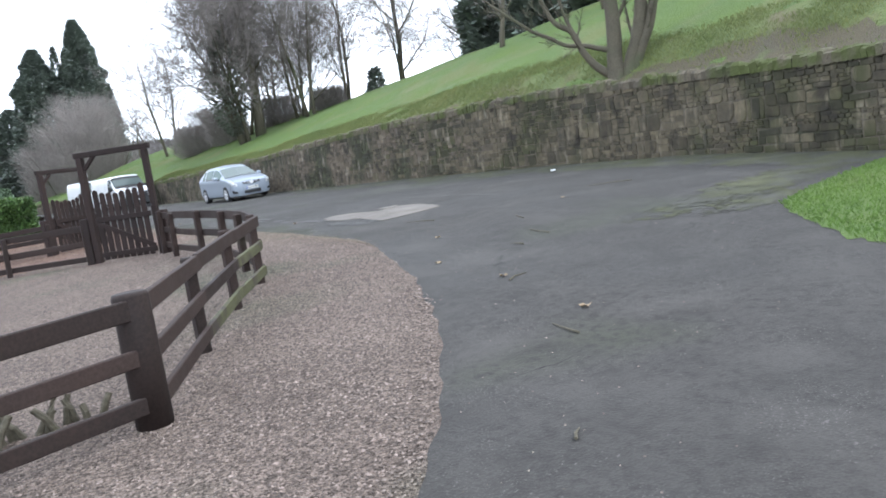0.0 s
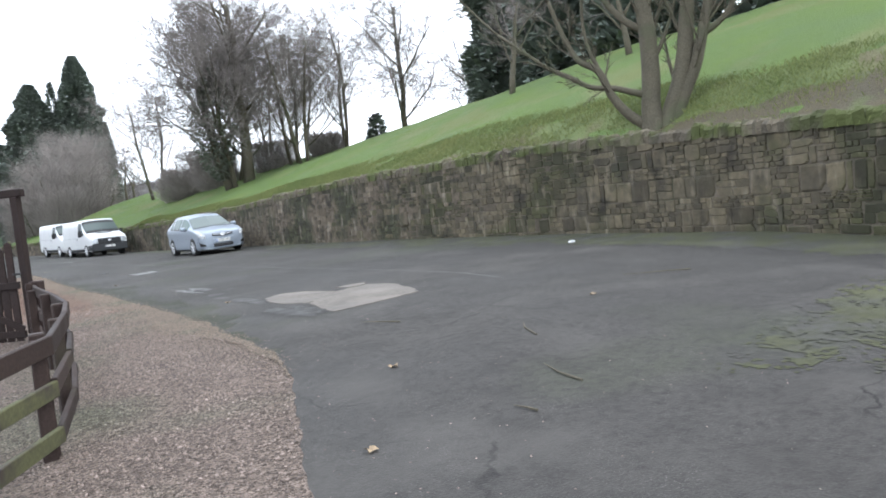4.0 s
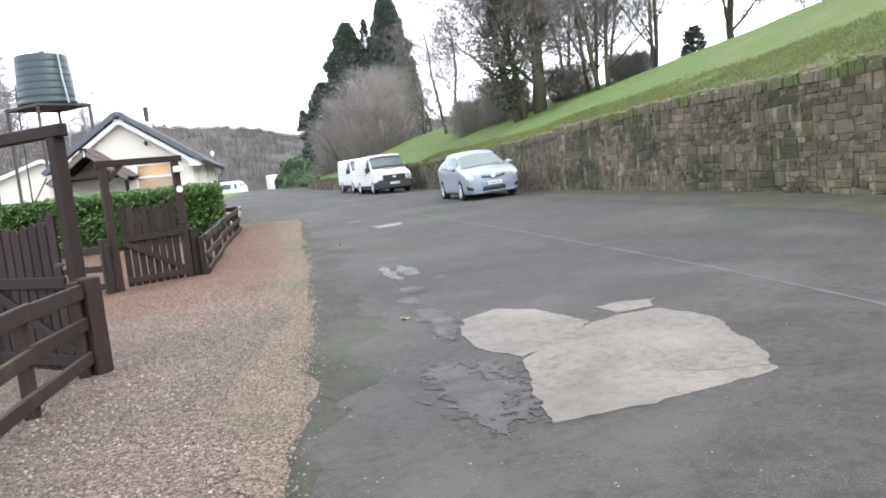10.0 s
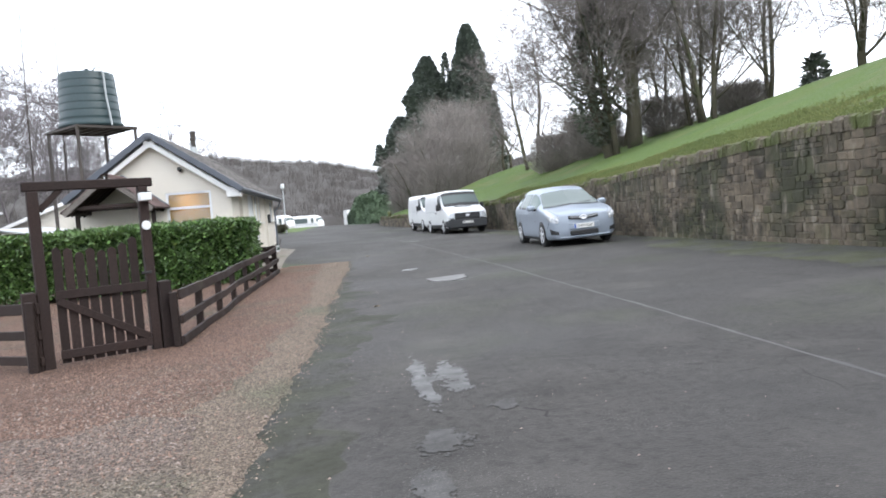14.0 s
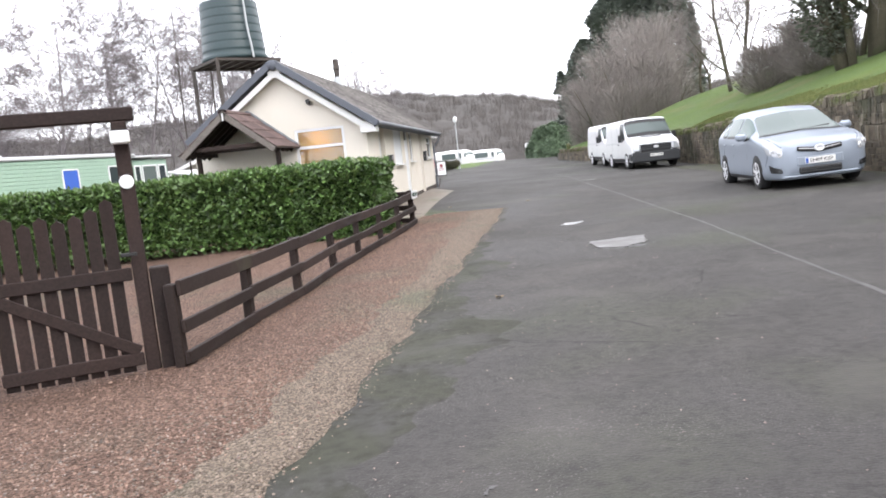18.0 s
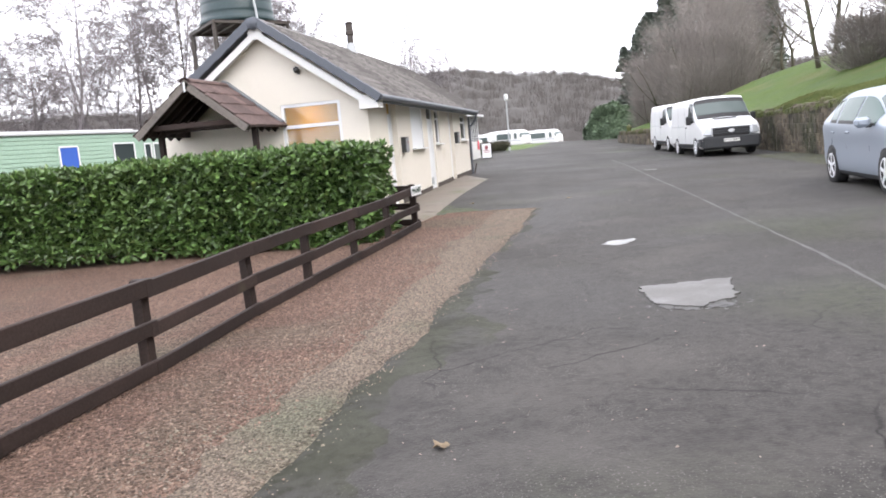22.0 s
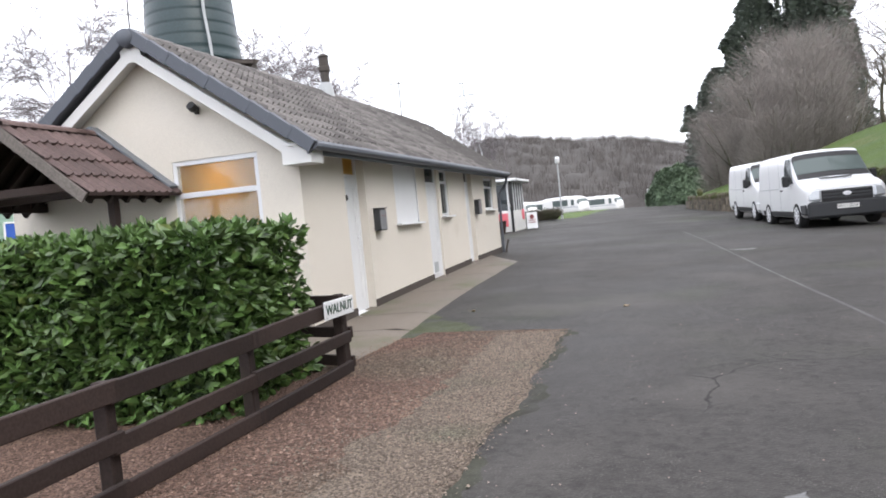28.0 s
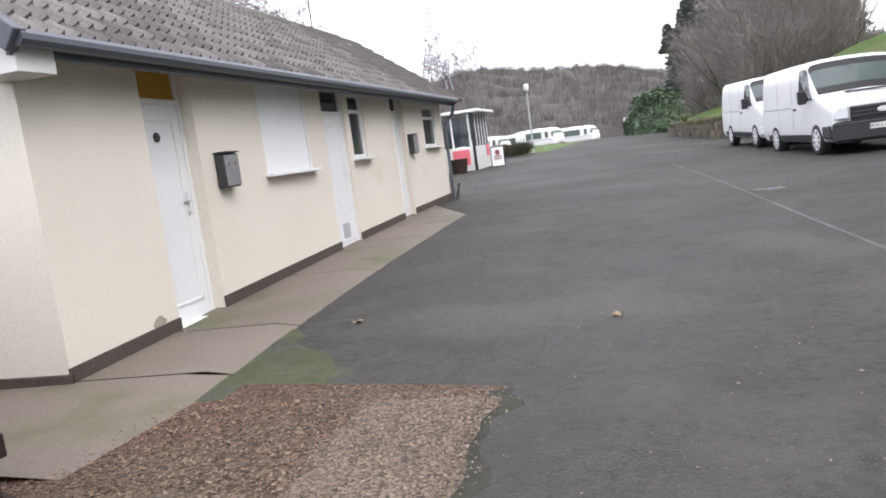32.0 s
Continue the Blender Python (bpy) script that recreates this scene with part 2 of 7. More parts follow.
FRINGE = surface("moss_film_on_asphalt", (0.039, 0.042, 0.017), (0.052, 0.054, 0.023), 2.2, 110, 0.9, 0.7, third=(0.044, 0.042, 0.038), third_scale=1.6, third_at=0.45, speck=(0.11, 0.11, 0.09))
SOIL = surface("bare_soil", (0.048, 0.039, 0.022), (0.082, 0.067, 0.038), 1.5, 30, 0.95, 0.8, depth=0.04, third=(0.07, 0.085, 0.026), third_scale=1.6, third_at=0.57)
MORTAR = surface("mortar", (0.075, 0.063, 0.047), (0.125, 0.105, 0.08), 1.7, 30, 0.95, 0.8, depth=0.02, third=(0.038, 0.038, 0.021), third_scale=0.6, third_at=0.47, world_co=True, streak=(0.17, 0.15, 0.12))
STONE = surface("rubble_stone", (0.066, 0.053, 0.037), (0.135, 0.109, 0.077), 1.7, 9, 0.92, 0.9, spread=0.42, depth=0.02, third=(0.04, 0.041, 0.021), third_scale=0.6, third_at=0.47, world_co=True, streak=(0.21, 0.185, 0.15))
STONE_FAR = surface("rubble_stone_joined", (0.066, 0.053, 0.037), (0.135, 0.109, 0.077), 1.7, 9, 0.92, 0.9, spread=0.42, island=True, depth=0.02, third=(0.04, 0.041, 0.021), third_scale=0.6, third_at=0.47, world_co=True, streak=(0.21, 0.185, 0.15))
STONE_MOSSY = surface("mossy_rubble_stone", (0.052, 0.043, 0.027), (0.108, 0.09, 0.058), 1.7, 9, 0.92, 0.9, spread=0.45, depth=0.02, third=(0.036, 0.036, 0.015), third_scale=0.7, third_at=0.47, world_co=True, streak=(0.19, 0.165, 0.12))
STONE_FAR_MOSSY = surface("mossy_rubble_stone_joined", (0.052, 0.043, 0.027), (0.108, 0.09, 0.058), 1.7, 9, 0.92, 0.9, spread=0.45, island=True, depth=0.02, third=(0.036, 0.036, 0.015), third_scale=0.7, third_at=0.47, world_co=True, streak=(0.19, 0.165, 0.12))
COPE = surface("mossy_cope_stone", (0.066, 0.056, 0.04), (0.115, 0.098, 0.07), 2.0, 22, 0.95, 0.9, spread=0.35, depth=0.02, third=(0.055, 0.066, 0.019), third_scale=1.4, third_at=0.45, world_co=True)
WOOD = surface("dark_stained_timber", (0.017, 0.0105, 0.009), (0.036, 0.023, 0.019), 2.0, 55, 0.75, 0.35, spread=0.25, depth=0.004, third=(0.055, 0.05, 0.032), third_scale=1.1, third_at=0.64, spec=0.3)
GATEWOOD = surface("dark_gate_timber", (0.016, 0.0095, 0.0085), (0.03, 0.019, 0.0165), 2.0, 55, 0.78, 0.35, spread=0.25, depth=0.004, spec=0.3)
GREYWOOD = surface("weathered_grey_timber", (0.1, 0.085, 0.075), (0.17, 0.15, 0.135), 2.0, 40, 0.8, 0.35, depth=0.004)
LETTERGREY = surface("letter_box_grey", (0.2, 0.205, 0.215), (0.27, 0.275, 0.285), 4, 40, 0.5, 0.1, 0.3)
LEAD = plain("lead_flashing", (0.16, 0.175, 0.195), 0.5, 0.2)
MOSSWOOD = surface("mossy_timber", (0.045, 0.046, 0.02), (0.082, 0.082, 0.034), 2.0, 40, 0.85, 0.35, depth=0.004, third=(0.032, 0.023, 0.018), third_scale=3.5, third_at=0.5)
RENDER = surface("cream_render", (0.655, 0.61, 0.53), (0.715, 0.67, 0.595), 0.7, 120, 0.85, 0.35, depth=0.004, third=(0.58, 0.53, 0.44), third_scale=0.5, third_at=0.62)
BROKEN = surface("broken_render", (0.27, 0.24, 0.2), (0.36, 0.325, 0.275), 6, 60, 0.9, 0.5)
PLINTH = surface("dark_brown_plinth", (0.045, 0.036, 0.03), (0.08, 0.065, 0.055), 6, 50, 0.85, 0.6)
UPVC = plain("white_plastic", (0.72, 0.73, 0.74), 0.35)
FASCIA = plain("white_fascia", (0.66, 0.66, 0.65), 0.5)
SOFFIT = plain("slate_grey_gutter", (0.085, 0.095, 0.115), 0.45)
VERGE = plain("slate_grey_verge", (0.085, 0.095, 0.115), 0.6)
TILE = surface("brown_roof_tile", (0.1, 0.092, 0.088), (0.19, 0.178, 0.17), 2.6, 45, 0.85, 0.5, spread=0.35, third=(0.27, 0.26, 0.235), third_scale=3.0, third_at=0.58)
REDTILE = surface("red_brown_roof_tile", (0.088, 0.057, 0.052), (0.142, 0.096, 0.088), 1.5, 45, 0.8, 0.5, spread=0.3, third=(0.17, 0.15, 0.13), third_scale=2.2, third_at=0.64)
BLIND = surface("amber_blind", (0.42, 0.285, 0.085), (0.5, 0.35, 0.12), 0.8, 30, 0.6, 0.1)
bn_, bl_ = BLIND.node_tree.nodes, BLIND.node_tree.links
thin_cloth = bn_.new("ShaderNodeBsdfTranslucent")
thin_cloth.inputs[0].default_value = (0.8, 0.58, 0.2, 1)
cloth_mix = bn_.new("ShaderNodeMixShader")
cloth_mix.inputs[0].default_value = 0.55
bl_.new(bn_["Principled BSDF"].outputs[0], cloth_mix.inputs[1])
bl_.new(thin_cloth.outputs[0], cloth_mix.inputs[2])
bl_.new(cloth_mix.outputs[0], bn_["Material Output"].inputs[0])
PANE = glass("window_glass", (0.9, 0.92, 0.92), False)
PANE.node_tree.nodes["Principled BSDF"].inputs["Specular IOR Level"].default_value = 0.15
DARKPANE = glass("dark_glass", (0.035, 0.045, 0.05))
SIDEGLASS = glass("side_window_glass", (0.1, 0.14, 0.13))
SIDEGLASS.node_tree.nodes["Principled BSDF"].inputs["Specular IOR Level"].default_value = 0.08
CARGLASS = glass("car_glass", (0.10, 0.125, 0.12))
TANK = surface("dark_green_plastic", (0.012, 0.03, 0.034), (0.02, 0.043, 0.046), 0.8, 30, 0.45, 0.1)
STEEL = surface("dark_steel", (0.05, 0.045, 0.042), (0.09, 0.075, 0.065), 3, 40, 0.6, 0.2, 0.4)
GREYPIPE = plain("grey_pipe", (0.4, 0.42, 0.43), 0.4)
ALLOY = plain("alloy", (0.72, 0.73, 0.75), 0.35, 0.15)
SILVER = plain("silver_blue_paint", (0.285, 0.325, 0.38), 0.36, 0.25, coat=0.15, dirt=0.04)
WHITEVAN = plain("white_paint", (0.74, 0.75, 0.76), 0.3, coat=0.4)
RUBBER = plain("rubber", (0.02, 0.02, 0.021), 0.8)
BUMPER = plain("grey_bumper_plastic", (0.032, 0.034, 0.037), 0.6)
VANLAMP = plain("van_headlamp", (0.45, 0.47, 0.49), 0.15, 0.2, coat=0.6)
LAMP = plain("headlamp", (0.4, 0.42, 0.44), 0.15, 0.1, coat=0.6)
PLATE = plain("number_plate_white", (0.75, 0.75, 0.72), 0.4)
BLACK = plain("black", (0.014, 0.014, 0.015), 0.5)
INK = plain("dark_green_ink", (0.012, 0.05, 0.03), 0.5)
LAUREL = surface("laurel_leaf", (0.047, 0.095, 0.025), (0.09, 0.158, 0.042), 1.5, 20, 0.4, 0, spread=0.55, island=True, third=(0.145, 0.18, 0.048), third_scale=6.0, third_at=0.6)
# near-black green: the shade behind the hedge leaves is put into this colour
HEDGECORE = surface("hedge_painted_shade", (0.012, 0.028, 0.008), (0.025, 0.05, 0.014), 4, 30, 0.95, 1.0, depth=0.06)
BARK = surface("grey_bark", (0.062, 0.055, 0.037), (0.115, 0.101, 0.071), 2.2, 30, 0.95, 0.8, depth=0.02, third=(0.075, 0.08, 0.045), third_scale=1.2, third_at=0.5)
TWIG = surface("twig_bark", (0.145, 0.126, 0.117), (0.215, 0.19, 0.18), 1, 10, 0.95, 0, spread=0.15, island=True)
IVY = surface("ivy_leaf", (0.085, 0.098, 0.072), (0.13, 0.145, 0.11), 1, 8, 0.7, 0, spread=0.3, island=True)
BIRCH = surface("birch_twig", (0.13, 0.115, 0.12), (0.195, 0.176, 0.182), 1, 10, 0.95, 0)
CONIFER = surface("conifer_foliage", (0.12, 0.145, 0.12), (0.17, 0.198, 0.168), 0.6, 8, 0.95, 0, spread=0.2, island=True)
BROWNTWIG = surface("brown_thicket", (0.21, 0.187, 0.172), (0.28, 0.254, 0.236), 0.5, 8, 0.95, 0, spread=0.12, island=True)
WOODS = surface("winter_woods", (0.085, 0.076, 0.07), (0.11, 0.1, 0.093), 0.03, 0.3, 0.95, 0, spread=0.05, island=True)
WOODFLOOR = surface("woodland_crowns", (0.048, 0.043, 0.039), (0.065, 0.059, 0.055), 0.06, 1.6, 0.95, 0.3, depth=0.3)
MINT = surface("mint_green_cladding", (0.27, 0.4, 0.31), (0.32, 0.46, 0.36), 0.6, 30, 0.55, 0.1)
BLUE = plain("blue_blind", (0.03, 0.10, 0.42), 0.6)
CARAVAN = plain("caravan_white", (0.72, 0.72, 0.70), 0.4)
GREYROOF = plain("pale_grey_roof", (0.45, 0.46, 0.47), 0.6)
PINK = plain("faded_pink_paint", (0.75, 0.16, 0.2), 0.5)
MAROON = plain("faded_maroon_print", (0.3, 0.09, 0.1), 0.5)
PAINTLINE = surface("worn_white_line", (0.064, 0.062, 0.06), (0.092, 0.09, 0.087), 3, 60, 0.75, 0.2, third=(0.05, 0.049, 0.047), third_scale=1.1, third_at=0.44)
LEAFBROWN = surface("dead_leaf", (0.2, 0.14, 0.08), (0.3, 0.23, 0.15), 6, 40, 0.8, 0, spread=0.4)


MOSSY = surface("greenish_asphalt", (0.034, 0.0355, 0.024), (0.048, 0.0485, 0.037), 1.6, 130, 0.85, 0.7, depth=0.005, third=(0.048, 0.046, 0.043), third_scale=2.2, third_at=0.46, spec=0.2, speck=(0.14, 0.13, 0.12))


# ---- builders ----
def mesh_of(name, verts, faces, material, smooth=False):
    me = bpy.data.meshes.new(name)
    me.from_pydata([tuple(v) for v in verts], [], faces)
    me.materials.append(material)
    if smooth:
        me.polygons.foreach_set("use_smooth", [True] * len(me.polygons))
    me.update()
    return me


def part(name, geo, material, parent=None, label="", smooth=False):
    """Links geometry (a bmesh, or a pair of vertices and faces) as one mesh object under its parent."""
    if isinstance(geo, bpy.types.Mesh):
        me = geo
    elif isinstance(geo, tuple):
        me = mesh_of(name, geo[0], geo[1], material, smooth)
    else:
        me = bpy.data.meshes.new(name)
        geo.to_mesh(me)
        geo.free()
        me.materials.append(material)
        if smooth:
            me.polygons.foreach_set("use_smooth", [True] * len(me.polygons))
    ob = new(name, me)
    ob.parent = parent
    if label:
        ob["label"] = label
    return ob


def thing(name, m, label, category, group="", kind=""):
    ob = new(name)
    ob.matrix_world = m
    return tagged(ob, label, category, group, kind)


def box(sx, sy, sz, at=(0, 0, 0), bevel=0.0, m=None):
    """A block with its lower face's middle at the point given, edges bevelled."""
    bm = bmesh.new()
    bmesh.ops.create_cube(bm, size=1, matrix=Matrix.Translation((at[0], at[1], at[2] + sz / 2)) @ Matrix.Diagonal((sx, sy, sz, 1)))
    if bevel:
        bmesh.ops.bevel(bm, geom=bm.edges[:], offset=bevel, segments=1, affect="EDGES", clamp_overlap=True)
    if m is not None:
        bm.transform(m)
    return bm


def join(*bms):
    base = bms[0]
    for b in bms[1:]:
        me = bpy.data.meshes.new("join")
        b.to_mesh(me)
        b.free()
        base.from_mesh(me)
        bpy.data.meshes.remove(me)
    return base


def beam(a, b, w, h, bevel=0.006, sag=0.0):
    """A squared timber from a to b: w across, h high."""
    a, b = Vector(a), Vector(b)
    d = b - a
    bm = box(w, d.length, h, (0, d.length / 2, -h / 2), bevel)
    side = d.normalized().cross(Vector((0, 0, 1)))
    if side.length < 1e-4:
        side = Vector((1, 0, 0))
    side.normalize()
    up = side.cross(d.normalized())
    rot = Matrix((side, d.normalized(), up)).transposed().to_4x4()
    bm.transform(Matrix.Translation(a) @ rot)
    return bm


def lathe(profile, n=24, m=None):
    """A turned shape from (radius, height) pairs."""
    vs, fs = [], []
    for r, z in profile:
        for k in range(n):
            a = 2 * math.pi * k / n
            vs.append((r * math.cos(a), r * math.sin(a), z))
    for i in range(len(profile) - 1):
        for k in range(n):
            fs.append((i * n + k, i * n + (k + 1) % n, (i + 1) * n + (k + 1) % n, (i + 1) * n + k))
    fs.append(tuple(range(n - 1, -1, -1)))
    fs.append(tuple((len(profile) - 1) * n + k for k in range(n)))
    if m is not None:
        vs = [m @ Vector(v) for v in vs]
    return vs, fs


def tube(points, radii, n=6):
    """A tapered tube along points."""
    vs, fs = [], []
    for i, p in enumerate(points):
        p = Vector(p)
        d = (Vector(points[min(i + 1, len(points) - 1)]) - Vector(points[max(i - 1, 0)])).normalized()
        s = d.cross(Vector((0.31, 0.17, 0.93)))
        s = s.normalized() if s.length > 1e-4 else Vector((1, 0, 0))
        u = s.cross(d)
        r = radii[i] if isinstance(radii, (list, tuple)) else radii
        for k in range(n):
            a = 2 * math.pi * k / n
            vs.append(p + r * (math.cos(a) * s + math.sin(a) * u))
    for i in range(len(points) - 1):
        for k in range(n):
            fs.append((i * n + k, i * n + (k + 1) % n, (i + 1) * n + (k + 1) % n, (i + 1) * n + k))
    fs.append(tuple(range(n - 1, -1, -1)))
    fs.append(tuple((len(points) - 1) * n + k for k in range(n)))
    return vs, fs


def merge(*geos):
    vs, fs = [], []
    for v, f in geos:
        k = len(vs)
        vs.extend(v)
        fs.extend(tuple(i + k for i in q) for q in f)
    return vs, fs


def text_part(name, words, size, m, material, parent=None):
    """Flat letters, as a mesh."""
    cu = bpy.data.curves.new(name, "FONT")
    cu.body, cu.size, cu.align_x, cu.align_y, cu.extrude = words, size, "CENTER", "CENTER", 0.002
    tmp = bpy.data.objects.new(name, cu)
    scene.collection.objects.link(tmp)
    me = bpy.data.meshes.new_from_object(tmp.evaluated_get(bpy.context.evaluated_depsgraph_get()))
    bpy.data.objects.remove(tmp)
    me.materials.clear()
    me.materials.append(material)
    ob = new(name, me)
    ob.parent = parent
    ob.matrix_local = m
    return ob


# ---- the lie of the land ----
def step(a, b, v):
    s = min(1.0, max(0.0, (v - a) / (b - a)))
    return s * s * (3 - 2 * s)


def along(v, table):
    """Straight interpolation in a short table of (place, value)."""
    if v <= table[0][0]:
        return table[0][1]
    for (a, p), (b, q) in zip(table, table[1:]):
        if v <= b:
            return p + (q - p) * (v - a) / (b - a)
    return table[-1][1]


def ground_z(x, y):
    xx = max(-8.0, min(x, 18.0))
    s = step(22, 48, y)
    z = (0.0335 * xx - 0.09 - 0.02 * max(0.0, 9 - max(y, -6))) * (1 - s) + (0.58 - 0.018 * (max(4.3, min(x, 16.0)) - 4.3)) * s
    return z + 0.0124 * max(0.0, min(y, 90) - 48) - 0.019 * max(0.0, min(y, 150) - 90)


WALL_LINE = ((-8, 8.6), (0, 11.3), (5, 13.2), (9.5, 14.5), (14, 15.1), (21, 15.35), (31, 15.2), (40, 15.0), (48, 14.7), (53, 14.3), (58, 13.2), (62, 11.8), (67, 10.7), (74, 9.8))
WALL_TOP = ((-8, 1.7), (5.7, 1.9), (10, 2.12), (15, 2.38), (24, 2.4), (34, 2.05), (44, 1.85), (53, 1.75), (58, 1.62), (64, 1.5), (74, 1.45))


def wall_x(y):
    return along(y, WALL_LINE)


def hill_z(x, y):
    base = along(y, WALL_TOP) - 0.12
    d = max(0.0, x - wall_x(y))
    k = along(y, ((-30, 1.0), (22, 1.0), (46, 0.86), (58, 0.86), (67, 0.9), (75, 0.75), (100, 0.25), (130, 0.05)))
    rise = 0.39 * min(d, 7) + 0.30 * max(0.0, min(d, 13) - 7) - 0.02 * max(0.0, d - 14)
    z = base + k * rise + 0.12 * noise.noise((x * 0.25, y * 0.25, 0.3)) * min(1, d)
    z -= 0.32 * math.exp(-((d - 1.05) / 0.85) ** 2) * step(1, 5, y) * (1 - step(14, 18, y))
    if y > 74:
        z -= 0.06 * (y - 74)
    return z


EDGE = ((-3, -1.75), (0, 0.6), (1.8, 2.05), (3.16, 3.2), (4.97, 4.5), (7.2, 5.56), (9.1, 6.28), (10.5, 6.5), (12, 6.68), (14.2, 6.88), (17.5, 7.0), (20.3, 7.13), (23, 7.17), (27.5, 7.3), (30.8, 7.45), (33.35, 7.45))


def sheet(name, xs, ys, zfun, material, smooth=True):
    vs = [(x, y, zfun(x, y)) for y in ys for x in xs]
    n = len(xs)
    fs = [(j * n + i, j * n + i + 1, (j + 1) * n + i + 1, (j + 1) * n + i) for j in range(len(ys) - 1) for i in range(n - 1)]
    return mesh_of(name, vs, fs, material, smooth)


def strip(name, ys, left, right, lift, material, cols=8, ragged=0.0, zf=None):
    """A thin layer laid on the ground between two edges given as functions of y, its right edge ragged."""
    zf = zf or ground_z
    vs, fs = [], []
    for y in ys:
        a, b = left(y), right(y) + ragged * noise.noise((0, y * 4.0, 1.7)) + ragged * 1.5 * noise.noise((3, y * 0.9, 0.2))
        for i in range(cols + 1):
            x = a + (b - a) * i / cols
            vs.append((x, y, zf(x, y) + (lift if i < cols else 0.001)))
    n = cols + 1
    for j in range(len(ys) - 1):
        for i in range(cols):
            fs.append((j * n + i, j * n + i + 1, (j + 1) * n + i + 1, (j + 1) * n + i))
    return mesh_of(name, vs, fs, material, True)


def steps(a, b, d):
    n = max(1, int(round((b - a) / d)))
    return [a + (b - a) * i / n for i in range(n + 1)]


def flat_patch(name, outline, lift, material, label="", parent=None, n=12, rag=0.035):
    """A low slab of free outline on the ground."""
    pts = []
    for (x0, y0), (x1, y1) in zip(outline, outline[1:] + outline[:1]):
        for i in range(n):
            f = i / n
            x, y = x0 + (x1 - x0) * f, y0 + (y1 - y0) * f
            pts.append((x + rag * (noise.noise((x * 5, y * 5, 0)) + 0.6 * noise.noise((x * 17, y * 17, 3))), y + rag * (noise.noise((x * 5, y * 5, 5)) + 0.6 * noise.noise((x * 17, y * 17, 8)))))
    cx, cy = sum(p[0] for p in pts) / len(pts), sum(p[1] for p in pts) / len(pts)
    vs = [(x, y, ground_z(x, y) + lift) for x, y in pts] + [(x, y, ground_z(x, y) - 0.02) for x, y in pts]
    k = len(pts)
    fs = [tuple(range(k))] + [(i, i + k, (i + 1) % k + k, (i + 1) % k) for i in range(k)]
    bm = bmesh.new()
    for v in vs:
        bm.verts.new(v)
    bm.verts.ensure_lookup_table()
    for f in fs:
        bm.faces.new([bm.verts[i] for i in f])
    bmesh.ops.recalc_face_normals(bm, faces=bm.faces[:])
    bmesh.ops.triangulate(bm, faces=[f for f in bm.faces if len(f.verts) > 4])
    return part(name, bm, material, parent, label)


# ---- ground, road, bank ----
def spaced(lo, hi, d, far):
    return [-far, -far / 4, lo * 3 - 40, lo * 1.5 - 10] + steps(lo, hi, d) + [hi * 1.5 + 10, hi * 3 + 40, far / 4, far]


tagged(new("ground", sheet("ground", spaced(-40, 22, 1.0, 2500), spaced(-14, 110, 1.0, 2500), ground_z, ASPHALT)),
       "weathered dark grey asphalt yard and lane, damp in places", "asphalt", kind="structure")
for name_, lo, hi, mat_, lab in (("gravel_ground", -3, 20.0, GRAVEL, "pale brownish gravel beside the lane and inside the fence"), ("gravel_ground", 17.5, 33.35, GRAVEL_RED, "reddish-brown gravel beside the lane and inside the fence")):
    bed = strip(name_, steps(lo, hi, 0.07), lambda y: -16.0, lambda y: along(y, EDGE), 0.012 if lo < 0 else 0.0135, mat_, 60, 0.07)
    for v in bed.vertices:
        if lo > 0 and v.co.y < 20:
            v.co.y += (1.4 * noise.noise((v.co.x * 0.45, 0, 3)) + 0.6 * noise.noise((v.co.x * 1.6, 0, 7))) * (1 - step(17.5, 20, v.co.y))
        if v.co.x > 2:
            v.co.y += 0.2 * max(0.0, 7.4 - v.co.x) * step(29, 33.35, v.co.y)
    tagged(new(name_, bed), lab, "gravel", kind="structure")


def trodden(y):
    """Inner edge of the trodden pale margin of the gravel."""
    return along(y, EDGE) - step(8, 13, y) * (0.46 + 0.36 * noise.noise((0, y * 0.42, 5)) + 0.16 * noise.noise((0, y * 1.9, 5)) + 0.1 * noise.noise((0, y * 6, 5)) + 0.25 * step(24, 30, y))


tagged(new("gravel_margin", strip("gravel_margin", steps(8.5, 33.2, 0.06), trodden, lambda y: along(y, EDGE), 0.015, GRAVEL_WORN, 6, 0.07)),
       "pale trodden olive-grey gravel margin along the asphalt", "gravel", kind="structure")
tagged(new("gravel_yard", strip("gravel_yard", steps(33.7, 60, 0.5), lambda y: -40.0, lambda y: -0.5, 0.012, GRAVEL, 30)),
       "gravel ground behind the bungalow", "gravel", kind="structure")
for lo, hi in ((32.42, 33.88), (33.9, 35.08), (35.1, 37.28), (37.3, 39.48), (39.5, 41.68), (41.7, 43.9)):
    tagged(new("concrete_path", strip("concrete_path", steps(lo, hi, 0.1), lambda y: 3.2 if y < 33.9 else 4.2,
           lambda y: along(y, ((32.42, 5.5), (33.4, 5.6), (35.3, 5.44), (37.8, 5.36), (41.9, 5.34), (43.9, 4.3))), 0.035, CONCRETE, 6, 0.015)),
           "brownish bay of the concrete path along the bungalow wall", "path", kind="structure")
tagged(new("moss_strip", strip("moss_strip", steps(2, 46, 0.1), lambda y: wall_x(y) - 1.4 - 0.5 * noise.noise((0, y * 0.7, 3)) - 0.25 * noise.noise((0, y * 2.9, 3)) - 0.15 * noise.noise((0, y * 9, 3)) + (1.1 if 28 < y < 36 else 0),
       lambda y: wall_x(y) + 0.1, 0.004, FRINGE, 5)), "thin green moss at the foot of the stone wall", "moss", kind="structure")
